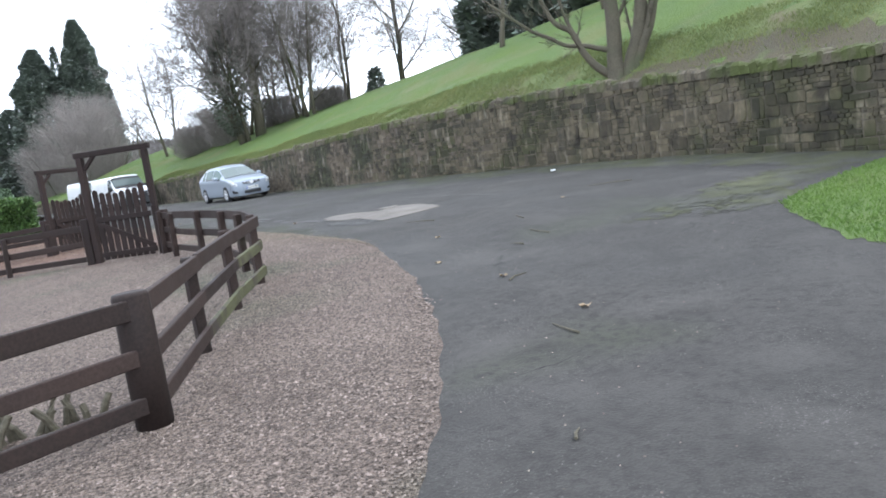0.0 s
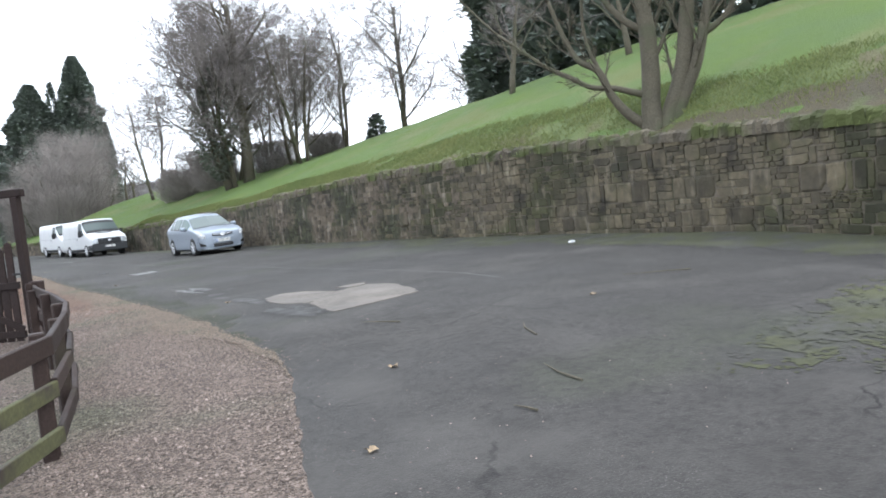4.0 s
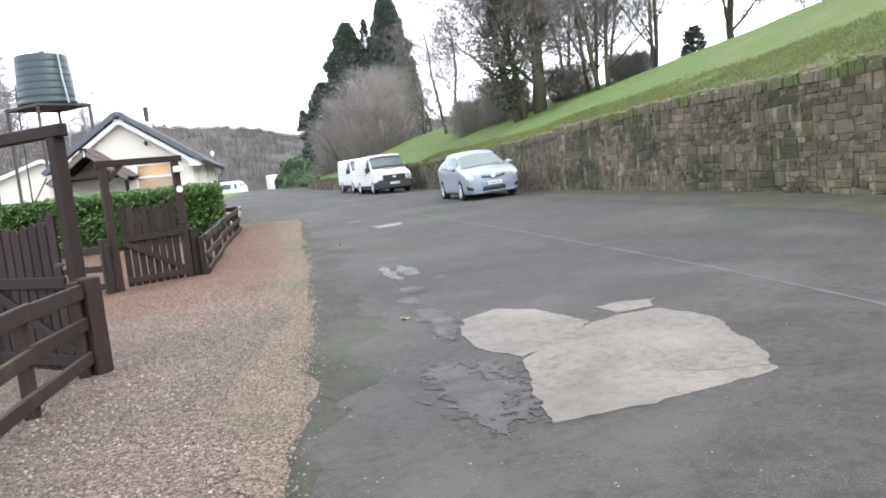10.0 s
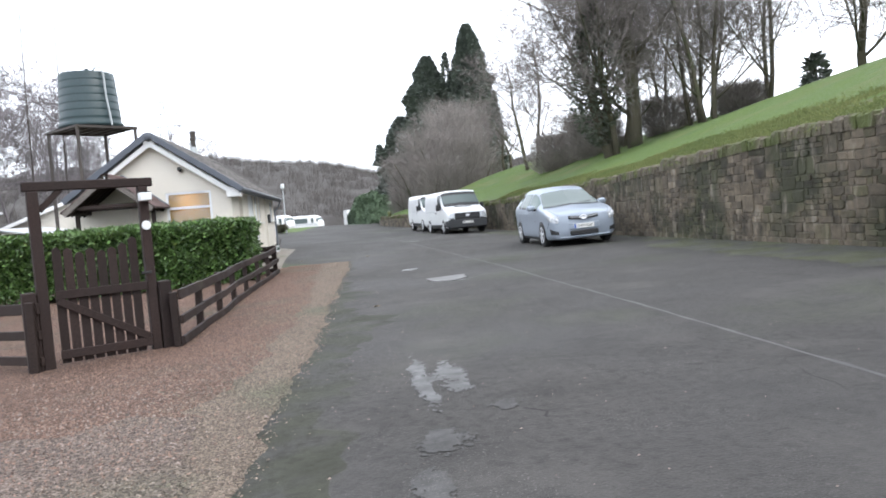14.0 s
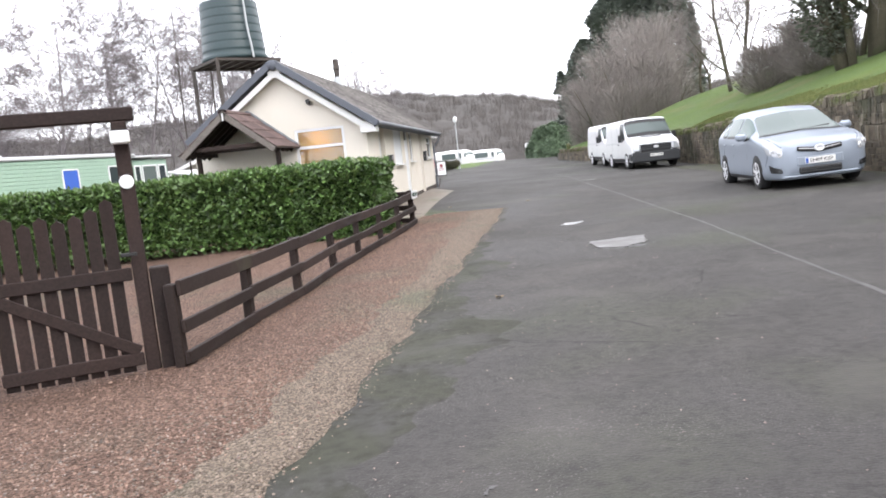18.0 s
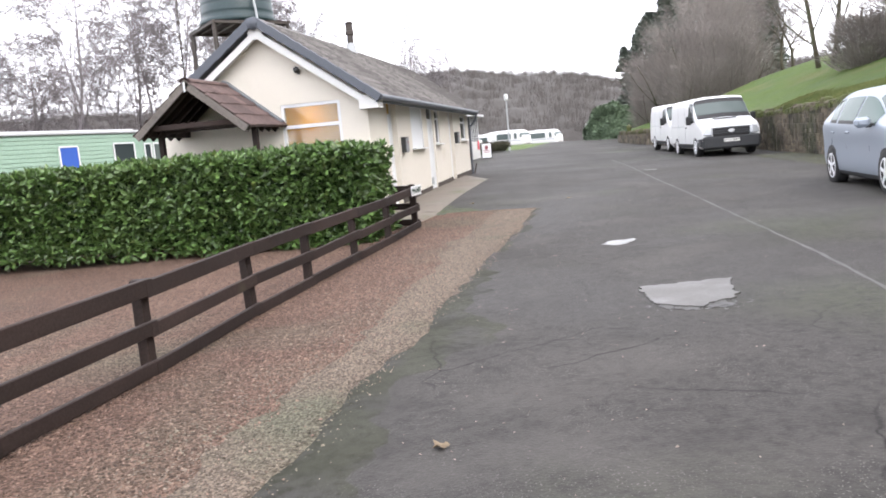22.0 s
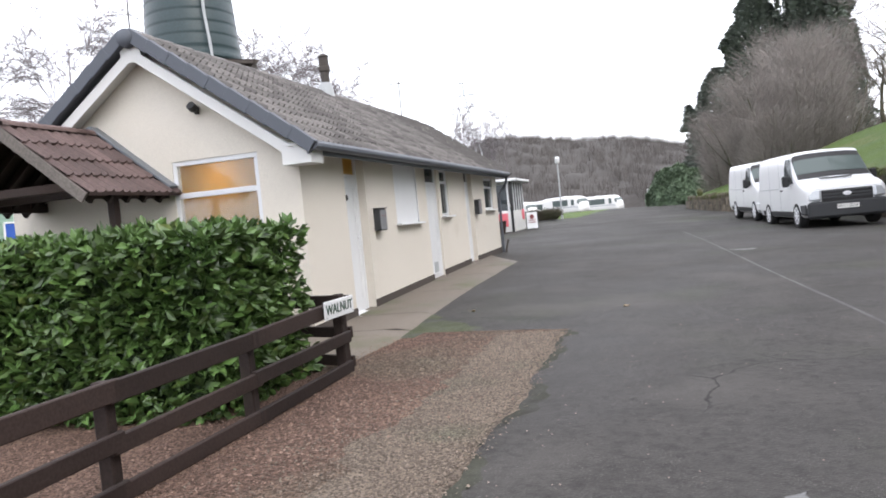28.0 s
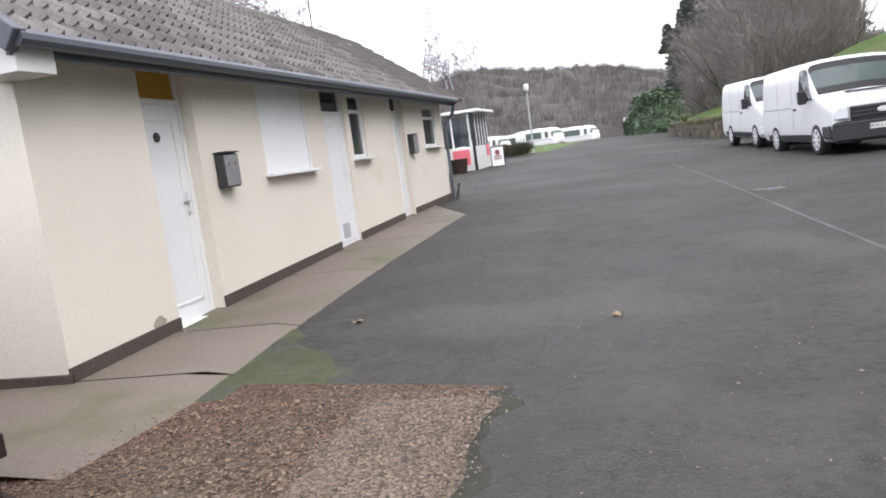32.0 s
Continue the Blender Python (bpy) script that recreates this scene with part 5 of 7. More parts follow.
def hedge(label, x0, x1, y0, y1, h, count, size):
    z = ground_z((x0 + x1) / 2, y0)
    hd = thing("laurel_hedge", Matrix(), label, "hedge")
    # solid uneven block behind the leaves, painted dark to stand for shade
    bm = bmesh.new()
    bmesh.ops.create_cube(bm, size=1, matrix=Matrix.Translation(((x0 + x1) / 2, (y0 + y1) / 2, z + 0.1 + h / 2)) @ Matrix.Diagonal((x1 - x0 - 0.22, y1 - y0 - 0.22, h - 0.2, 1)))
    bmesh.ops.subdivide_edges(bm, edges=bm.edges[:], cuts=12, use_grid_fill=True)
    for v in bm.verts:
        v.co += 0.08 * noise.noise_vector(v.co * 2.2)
    part("inner_growth", bm, HEDGECORE, hd, "dark block inside the hedge, coloured as the shade between the leaves")
    tagged(part("leaves", leafy(count, (x0, y0, z + 0.1), (x1, y1, z + h), size, random.Random(int(x0 * 10) + 99)), LAUREL, hd), "glossy green laurel leaves", kind="stuff")
    for i in range(int((x1 - x0) / 0.8)):
        x = x0 + 0.4 + 0.8 * i
        part("stem", tube([(x, y0 + 0.3, z - 0.05), (x + rng.uniform(-0.1, 0.1), y0 + 0.3, z + 0.35)], [0.035, 0.02], 6), BARK, hd)


hedge("dense clipped laurel hedge of glossy green leaves", -3.5, 5.15, 30.4, 32.0, 1.54, 30000, 0.12)
hedge("lower clipped laurel hedge beside the taller one", -9.5, -3.6, 30.9, 31.9, 1.25, 8000, 0.13)


# ---- water tank on its stand ----
TX, TY, TZ = -1.4, 40.6, 5.5
tank = thing("water_tank", pose(TX, TY, TZ) @ Matrix.Rotation(0.5, 4, "Z") @ Matrix.Diagonal((1.06, 1.06, 0.98, 1)), "tall dark green plastic water tank on a steel stand", "water tank")
prof = []
for i in range(7):
    z = 0.05 + i * 0.27
    prof += [(0.985 - 0.016 * i, z), (0.993 - 0.016 * i, z + 0.03), (0.993 - 0.016 * i, z + 0.07), (0.982 - 0.016 * i, z + 0.1), (0.98 - 0.016 * i, z + 0.25)]
prof = [(0.9, 0.0), (1.02, 0.02), (1.03, 0.16), (0.98, 0.18)] + prof[5:] + [(0.86, 1.98), (0.5, 2.04), (0.1, 2.06)]
part("body", lathe(prof, 40), TANK, tank, smooth=True)
part("lid", lathe([(0.26, 2.03), (0.26, 2.1), (0.22, 2.13)], 20), TANK, tank)
for a in (20, 140, 260):
    part("lug", box(0.12, 0.1, 0.08, (0.8 * math.cos(radians(a)), 0.8 * math.sin(radians(a)), 1.97), 0.01), TANK, tank)
part("fill_pipe", tube([(0.1, -0.5, 2.03), (0.16, -0.62, 2.13), (0.28, -0.85, 2.1), (0.34, -0.95, 1.9), (0.36, -0.98, 1.0), (0.42, -1.03, 0.3), (0.44, -1.04, 0.0)], 0.03, 8), GREYPIPE, tank, "pale grey hose")
stand = thing("tank_stand", pose(TX, TY, 0, 0, 0, 45), "rusty dark steel stand carrying the tank", "stand")
for sx in (-1, 1):
    for sy in (-1, 1):
        part("leg", beam((sx * 1.08, sy * 1.08, -0.5), (sx * 1.06, sy * 1.06, TZ - 0.09), 0.1, 0.1, 0.004), STEEL, stand)
for sx in (-1, 1):
    part("edge_beam", box(0.08, 2.3, 0.08, (sx * 1.08, 0, TZ - 0.09), 0.004), STEEL, stand)
    part("edge_beam", box(2.08, 0.08, 0.08, (0, sx * 1.08, TZ - 0.091), 0.004), STEEL, stand)
    part("cross_brace", beam((-1.1, sx * 1.12, 1.0), (1.1, sx * 1.12, 4.2), 0.05, 0.05), STEEL, stand)
for k in range(5):
    part("joist", box(0.08, 2.2, 0.06, (-0.8 + 0.4 * k, 0, TZ - 0.06)), STEEL, stand)
part("deck", box(2.24, 2.24, 0.018, (0, 0, TZ - 0.019)), WOOD, stand)
for x, top in ((-4.1, 12.0), (-2.9, 11.2)):
    mast = thing("radio_mast", pose(x, 41.9, 0), "tall thin whip aerial beside the tank", "aerial", "whip aerials")
    part("pole", tube([(0, 0, -0.4), (0.02, 0, 4.0), (0.06, 0, 6.2)], [0.035, 0.03, 0.026], 6), STEEL, mast)
    part("whip", tube([(0.06, 0, 6.1), (0.11, 0, 8.6), (0.2, 0, top)], [0.024, 0.02, 0.014], 5), STEEL, mast)
    part("bracket", box(0.09, 0.09, 0.14, (0.06, 0, 6.05), 0.01), STEEL, mast)


# ---- vehicles ----
def cr(p0, p1, p2, p3, t):
    return 0.5 * ((2 * p1) + (-p0 + p2) * t + (2 * p0 - 5 * p1 + 4 * p2 - p3) * t * t + (-p0 + 3 * p1 - 3 * p2 + p3) * t ** 3)


def refine(rows, k):
    """Catmull-Rom along the first axis of an array."""
    a = np.asarray(rows, float)
    outp = []
    for i in range(len(a) - 1):
        p0, p1, p2, p3 = a[max(i - 1, 0)], a[i], a[i + 1], a[min(i + 2, len(a) - 1)]
        outp += [cr(p0, p1, p2, p3, j / k) for j in range(k)]
    outp.append(a[-1])
    return np.array(outp)


class Shell:
    """A vehicle body lofted through stations (y, bottom, sill, belt, top, low half-width, belt half-width, roof half-width)."""

    def __init__(self, stations, k=4, crown=0.03):
        rows = []
        for y, zb, zs, zw, zt, wl, ww, wt in stations:
            rows.append([(0, y, zb), (wl * 0.8, y, zb), (wl, y, zs), (ww, y, zs * 0.45 + zw * 0.55), (ww * 0.985, y, zw), (wt + (ww - wt) * 0.10, y, zt - (zt - zw) * 0.16), (wt * 0.78, y, zt - crown * 0.2), (0, y, zt + crown)])
        self.k = k
        g = refine(rows, k)
        self.g = np.stack([refine(r, k) for r in g])
        self.g[:, 0, 0] = 0
        self.g[:, -1, 0] = 0

    def geo(self, i0, i1, j0, j1, lift=0.0, sides=(1, -1)):
        """The patch between stations i0..i1 and section points j0..j1 (given in control steps)."""
        k = self.k
        s = self.g[int(i0 * k):int(i1 * k) + 1, int(j0 * k):int(j1 * k) + 1].copy()
        n, m = s.shape[:2]
        if lift:
            du = np.gradient(s, axis=0) if n > 1 else 0
            dv = np.gradient(s, axis=1)
            nr = np.cross(dv, du)
            nr /= np.maximum(np.linalg.norm(nr, axis=2, keepdims=True), 1e-6)
            mid_y, mid_z = self.g[..., 1].mean(), self.g[..., 2].mean()
            away = nr[..., :1] * s[..., :1] + nr[..., 1:2] * (s[..., 1:2] - mid_y) * 0.5 + nr[..., 2:3] * (s[..., 2:3] - mid_z)
            nr *= np.where(away < 0, -1, 1)
            s = s + nr * lift
        out_v, out_f = [], []
        for sd in sides:
            b = len(out_v)
            out_v += [Vector((sd * p[0], p[1], p[2])) for p in s.reshape(-1, 3)]
            for i in range(n - 1):
                for j in range(m - 1):
                    q = (b + i * m + j, b + i * m + j + 1, b + (i + 1) * m + j + 1, b + (i + 1) * m + j)
                    out_f.append(q if sd < 0 else q[::-1])
        return out_v, out_f

    def skew(self, corners, lift, sd, n=14, m=6):
        """A patch with free corners, given as (station, section point): two along the lower edge, two along the upper, taken round."""
        a, b, c, d = [np.array(q, float) for q in corners]
        k = self.k
        mid = self.g.mean(axis=(0, 1))
        vs = []
        for i in range(n + 1):
            for j in range(m + 1):
                u, v = i / n, j / m
                q = ((a * (1 - u) + b * u) * (1 - v) + (d * (1 - u) + c * u) * v) * k
                p, q = np.floor(q).astype(int), q - np.floor(q)
                i1, j1 = min(p[0] + 1, len(self.g) - 1), min(p[1] + 1, self.g.shape[1] - 1)
                g = (self.g[p[0], p[1]] * (1 - q[0]) + self.g[i1, p[1]] * q[0]) * (1 - q[1]) + (self.g[p[0], j1] * (1 - q[0]) + self.g[i1, j1] * q[0]) * q[1]
                away = Vector((g[0], (g[1] - mid[1]) * 0.35, (g[2] - mid[2]) * 0.7)).normalized() * lift
                vs.append(Vector((sd * (g[0] + away.x), g[1] + away.y, g[2] + away.z)))
        w = m + 1
        fs = [(i * w + j, i * w + j + 1, (i + 1) * w + j + 1, (i + 1) * w + j) for i in range(n) for j in range(m)]
        return vs, [q[::-1] for q in fs] if sd > 0 else fs

    def body(self):
        v, f = self.geo(0, (len(self.g) - 1) / self.k, 0, 7)
        bm = bmesh.new()
        vv = [bm.verts.new(p) for p in v]
        for q in f:
            try:
                bm.faces.new([vv[i] for i in q])
            except ValueError:
                pass
        bmesh.ops.remove_doubles(bm, verts=bm.verts[:], dist=0.0008)
        bmesh.ops.holes_fill(bm, edges=[e for e in bm.edges if e.is_boundary])
        bmesh.ops.recalc_face_normals(bm, faces=bm.faces[:])
        return bm


def wheel(parent, x, y, r, w, spokes):
    side = 1 if x > 0 else -1
    m = pose(x - side * w, y, r, 0, 90 * side, 0)
    wh = part("wheel", lathe([(r * 0.62, 0.0), (r * 0.94, 0.0), (r, w * 0.2), (r, w * 0.8), (r * 0.94, w), (r * 0.66, w)], 28, m), RUBBER, parent, "black tyre", True)
    part("rim", lathe([(r * 0.66, w * 0.6), (r * 0.67, w * 1.01), (r * 0.6, w * 1.02), (r * 0.56, w * 0.8)], 28, m), ALLOY, wh, "silver wheel rim")
    part("brake_disc", lathe([(r * 0.57, w * 0.8), (r * 0.5, w * 0.78), (0.001, w * 0.78)], 20, m), BUMPER, wh)
    part("hub_cap", lathe([(r * 0.14, w * 0.9), (r * 0.12, w * 1.08), (0.001, w * 1.09)], 14, m), ALLOY, wh)
    for k in range(spokes):
        bm = box(r * 0.58, r * 0.15, 0.03, (r * 0.33, 0, w * 0.9), 0.006)
        bm.transform(m @ Matrix.Rotation(2 * math.pi * k / spokes, 4, "Z"))
        part("spoke", bm, ALLOY, wh)


def hatchback(m):
    car = thing("hatchback_car", m, "parked silver-blue five-door hatchback car facing down the lane", "car")
    S = Shell([(0.0, 0.2, 0.29, 0.62, 0.77, 0.60, 0.64, 0.50), (0.05, 0.18, 0.28, 0.71, 0.835, 0.75, 0.78, 0.62), (0.22, 0.17, 0.27, 0.81, 0.9, 0.83, 0.85, 0.68),
               (0.55, 0.17, 0.26, 0.89, 0.965, 0.865, 0.88, 0.72), (0.98, 0.17, 0.26, 0.945, 1.03, 0.87, 0.885, 0.73), (1.75, 0.17, 0.26, 0.99, 1.45, 0.87, 0.885, 0.60),
               (2.3, 0.17, 0.26, 1.0, 1.53, 0.87, 0.885, 0.62), (3.05, 0.17, 0.26, 1.02, 1.525, 0.87, 0.885, 0.63), (3.72, 0.19, 0.28, 1.05, 1.43, 0.86, 0.875, 0.59),
               (4.02, 0.22, 0.32, 1.03, 1.22, 0.83, 0.85, 0.58), (4.2, 0.28, 0.38, 0.93, 1.03, 0.76, 0.78, 0.6)], k=8)
    part("body", S.body(), SILVER, car, smooth=True)
    part("windscreen", S.geo(4.05, 4.97, 5.0, 7, 0.006), CARGLASS, car, smooth=True)
    part("windscreen_seal", S.geo(3.9, 4.05, 4.9, 7, 0.008), BLACK, car, smooth=True)
    part("rear_window", S.geo(8.2, 8.9, 5.4, 7, 0.006), CARGLASS, car, smooth=True)
    for sd in (1, -1):
        for a, b in ((4.38, 5.75), (5.9, 7.0), (7.13, 7.7)):
            part("side_window", S.geo(a, b, 4.13, 4.88, 0.006, (sd,)), SIDEGLASS, car, smooth=True)
            part("window_seal", S.geo(a, b, 4.0, 4.13, 0.005, (sd,)), BLACK, car, smooth=True)
        hl = part("headlight", S.skew(((0.05, 3.75), (1.9, 3.4), (3.0, 4.5), (0.5, 4.7)), 0.012, sd), LAMP, car, "clear headlight", True)
        for x, y, z, rr in ((0.69, 0.022, 0.665, 0.056), (0.785, 0.085, 0.72, 0.062)):
            part("reflector", lathe([(rr, 0.0), (rr, 0.012), (rr * 0.75, 0.016), (rr * 0.3, 0.008)], 16, pose(sd * x, y - 0.015, z, 90, 0, sd * 42)), ALLOY, hl, "round chrome reflector", True)
            part("bulb", lathe([(rr * 0.42, 0.0), (rr * 0.36, 0.026), (0.001, 0.03)], 12, pose(sd * x, y - 0.02, z, 90, 0, sd * 42)), GREYPIPE, hl, "", True)
        part("fog_recess", S.skew(((0.25, 2.15), (1.6, 2.25), (1.75, 2.75), (0.25, 2.55)), 0.01, sd), BLACK, car, "black fog lamp recess", True)
        part("fog_lamp", lathe([(0.04, 0), (0.038, 0.012), (0.02, 0.016)], 14, pose(sd * 0.69, 0.0, 0.345, 90, 0, sd * 38)), BUMPER, car)
        mi = part("door_mirror", box(0.22, 0.13, 0.15, (sd * 0.99, 1.42, 0.96), 0.045), SILVER, car)
        part("mirror_glass", box(0.15, 0.01, 0.1, (sd * 0.99, 1.487, 0.985)), CARGLASS, mi)
        part("mirror_foot", box(0.1, 0.06, 0.06, (sd * 0.9, 1.42, 0.95), 0.01), BLACK, mi)
        part("bonnet_gap", S.skew(((0.7, 4.75), (3.9, 4.95), (3.9, 5.01), (0.7, 4.8)), 0.004, sd, 24, 1), BUMPER, car)
        part("bumper_gap", S.skew(((1.8, 3.3), (2.25, 2.6), (2.3, 2.6), (1.87, 3.32)), 0.004, sd, 8, 1), BUMPER, car)
        for y in (2.5, 3.3):
            part("door_handle", box(0.03, 0.19, 0.035, (sd * 0.89, y, 0.86), 0.01), SILVER, car)
        for y in (1.5, 2.6, 3.4):
            part("door_gap", box(0.004, 0.01, 0.55, (sd * 0.884, y, 0.36)), BLACK, car)
        part("sill", S.geo(2.9, 7.6, 1.6, 2.0, 0.008, (sd,)), BUMPER, car, "", True)
        for y in (0.82, 3.42):
            arch = [(math.cos(0.12 + (math.pi - 0.24) * k / 18), math.sin(0.12 + (math.pi - 0.24) * k / 18)) for k in range(19)]
            av = [(sd * 0.8, y + 0.352 * c, 0.315 + 0.352 * q) for c, q in arch] + [(sd * 0.886, y + 0.352 * c, 0.315 + 0.352 * q) for c, q in arch]
            av += [(sd * 0.888, y + 0.3 * c, 0.315 + 0.3 * q) for c, q in arch]
            part("wheel_arch", (av, [(k, k + 1, k + 20, k + 19) for k in range(18)] + [(k + 19, k + 20, k + 39, k + 38) for k in range(18)]), BLACK, car, "dark wheel arch")
            wheel(car, sd * 0.9, y, 0.318, 0.2, 5)
    gr = part("upper_grille", join(box(0.4, 0.05, 0.085, (0, 0, 0), 0.016, pose(-0.19, -0.008, 0.655, 0, 7, 0)), box(0.4, 0.05, 0.085, (0, 0, 0), 0.016, pose(0.19, -0.008, 0.655, 0, -7, 0))), BLACK, car, "narrow black grille")
    for sd in (1, -1):
        part("chrome_strip", beam((sd * 0.06, -0.034, 0.69), (sd * 0.36, -0.034, 0.727), 0.008, 0.014, 0.003), ALLOY, gr)
    part("badge", lathe([(0.066, 0), (0.062, 0.016), (0.045, 0.02), (0.04, 0.01)], 20, pose(0, -0.03, 0.70, 90, 0, 0) @ Matrix.Diagonal((1.35, 0.95, 1, 1))), ALLOY, gr, "chrome oval badge", True)
    part("lower_grille", box(0.74, 0.05, 0.13, (0, -0.004, 0.255), 0.03), BLACK, car, "black lower grille")
    for z in (0.29, 0.335):
        part("grille_bar", box(0.7, 0.02, 0.01, (0, -0.026, z), 0.003), BUMPER, car)
    part("plate_panel", box(0.8, 0.03, 0.16, (0, 0.004, 0.41), 0.012), SILVER, car)
    part("bumper_lip", box(1.3, 0.09, 0.05, (0, 0.03, 0.2), 0.02), SILVER, car)
    pl = part("number_plate", box(0.52, 0.014, 0.112, (0, -0.02, 0.432), 0.004), PLATE, car, "white number plate")
    part("plate_band", box(0.045, 0.004, 0.1, (-0.23, -0.029, 0.438)), BLUE, pl, "blue band on the plate")
    text_part("plate_lettering", "EN09 KBP", 0.092, pose(0.02, -0.0295, 0.488, 90, 0, 0), BLACK, pl)
    part("wiper", beam((-0.5, 1.0, 1.03), (0.12, 1.12, 1.115), 0.022, 0.022), BLACK, car)
    part("wiper", beam((0.05, 1.0, 1.055), (0.58, 1.1, 1.09), 0.022, 0.022), BLACK, car)


def van(m, label, length, h, dark_front, plate):
    v = thing("panel_van", m, label, "van", "parked vans")
    S = Shell([(0.0, 0.34, 0.45, 0.86, 1.0, 0.84, 0.88, 0.8), (0.06, 0.3, 0.42, 0.92, 1.07, 0.92, 0.945, 0.85), (0.4, 0.26, 0.36, 1.04, 1.17, 0.95, 0.965, 0.87), (0.85, 0.26, 0.36, 1.14, 1.29, 0.955, 0.975, 0.88),
               (1.5, 0.26, 0.36, 1.18, h - 0.07, 0.955, 0.98, 0.85), (1.85, 0.26, 0.36, 1.2, h, 0.955, 0.98, 0.88), (3.2, 0.26, 0.36, 1.2, h + 0.01, 0.955, 0.98, 0.89),
               (length - 0.15, 0.28, 0.38, 1.2, h, 0.955, 0.98, 0.88), (length, 0.34, 0.42, 1.15, h - 0.04, 0.93, 0.95, 0.86)], crown=0.025)
    part("body", S.body(), WHITEVAN, v, smooth=True)
    part("windscreen_surround", S.geo(3.0, 4.0, 5.0, 7, 0.005), BLACK, v, "black windscreen surround", True)
    part("windscreen", S.geo(3.25, 3.75, 5.0, 7, 0.01), CARGLASS, v, smooth=True)
    part("bumper", join(box(1.88, 0.2, 0.44, (0, 0.05, 0.25), 0.06), box(1.97, 0.5, 0.3, (0, 0.3, 0.34), 0.05)), BUMPER if dark_front else WHITEVAN, v, "dark grey front bumper" if dark_front else "white front bumper")
    for sd in (1, -1):
        part("cab_window", S.skew(((3.3, 4.1), (5.05, 4.1), (5.05, 4.95), (4.0, 4.95)), 0.012, sd), DARKPANE, v, smooth=True)
        part("headlight", box(0.34, 0.16, 0.31, (0, 0, 0), 0.05, pose(sd * 0.77, 0.02, 0.68, -10, 0, sd * 18)), VANLAMP, v, "clear headlight")
        part("sill_trim", S.geo(2.6, 6.9, 1.75, 2.35, 0.012, (sd,)), BUMPER, v, "dark lower trim", True)
        mi = part("door_mirror", box(0.17, 0.14, 0.3, (sd * 1.1, 1.28, 1.12), 0.03), BLACK, v)
        part("mirror_arm", box(0.16, 0.05, 0.06, (sd * 0.99, 1.3, 1.18), 0.01), BLACK, v)
        part("door_gap", box(0.004, 0.014, 1.3, (sd * 0.985, 2.35, 0.5)), GREYPIPE, v)
        part("door_gap", box(0.004, 0.014, 1.3, (sd * 0.985, 3.45, 0.5)), GREYPIPE, v)
        part("door_handle", box(0.03, 0.16, 0.05, (sd * 0.985, 2.2, 1.0), 0.008), BLACK, v)
        part("side_rail", beam((sd * 0.985, 2.5, 1.08), (sd * 0.985, length - 0.2, 1.08), 0.012, 0.03), GREYPIPE, v)
        for y in (0.88, length - 1.05):
            wheel(v, sd * 0.985, y, 0.34, 0.22, 8)
    for z in (0.73, 0.81, 0.89):
        part("grille_bar", box(1.16, 0.05, 0.055, (0, -0.01, z), 0.012), BUMPER, v)
    part("grille_back", box(1.2, 0.03, 0.3, (0, -0.008, 0.66), 0.01), BLACK, v)
    part("badge", lathe([(0.07, 0), (0.06, 0.014)], 18, pose(0, -0.035, 0.84, 90, 0, 0) @ Matrix.Diagonal((1.5, 0.8, 1, 1))), ALLOY, v, "oval badge")
    part("bonnet_slot", box(0.8, 0.05, 0.03, (0, 0.74, 1.262), 0.003), BLACK, v)
    pl = part("number_plate", box(0.52, 0.014, 0.11, (0, -0.05, 0.47), 0.004), PLATE, v, "white number plate")
    if plate:
        text_part("plate_lettering", plate, 0.1, pose(0, -0.0595, 0.525, 90, 0, 0), BLACK, pl)
    for dx in (-0.45, 0.2):
        part("wiper", beam((dx - 0.1, 0.88, 1.29), (dx + 0.45, 1.0, 1.38), 0.02, 0.02), BLACK, v)


hatchback(pose(13.41, 30.27, ground_z(13.3, 31.8), 0, -1.8, -0.5))
van(pose(12.97, 46.67, ground_z(13, 48.5), 0, 0, 6.5), "parked white panel van with a dark grille and bumper", 4.86, 2.03, True, "WV11 GWM")
van(pose(12.5, 52.1, ground_z(12.5, 54), 0.8, 0, 6.7), "second white panel van with a white bumper parked behind the first", 4.78, 1.96, False, "")

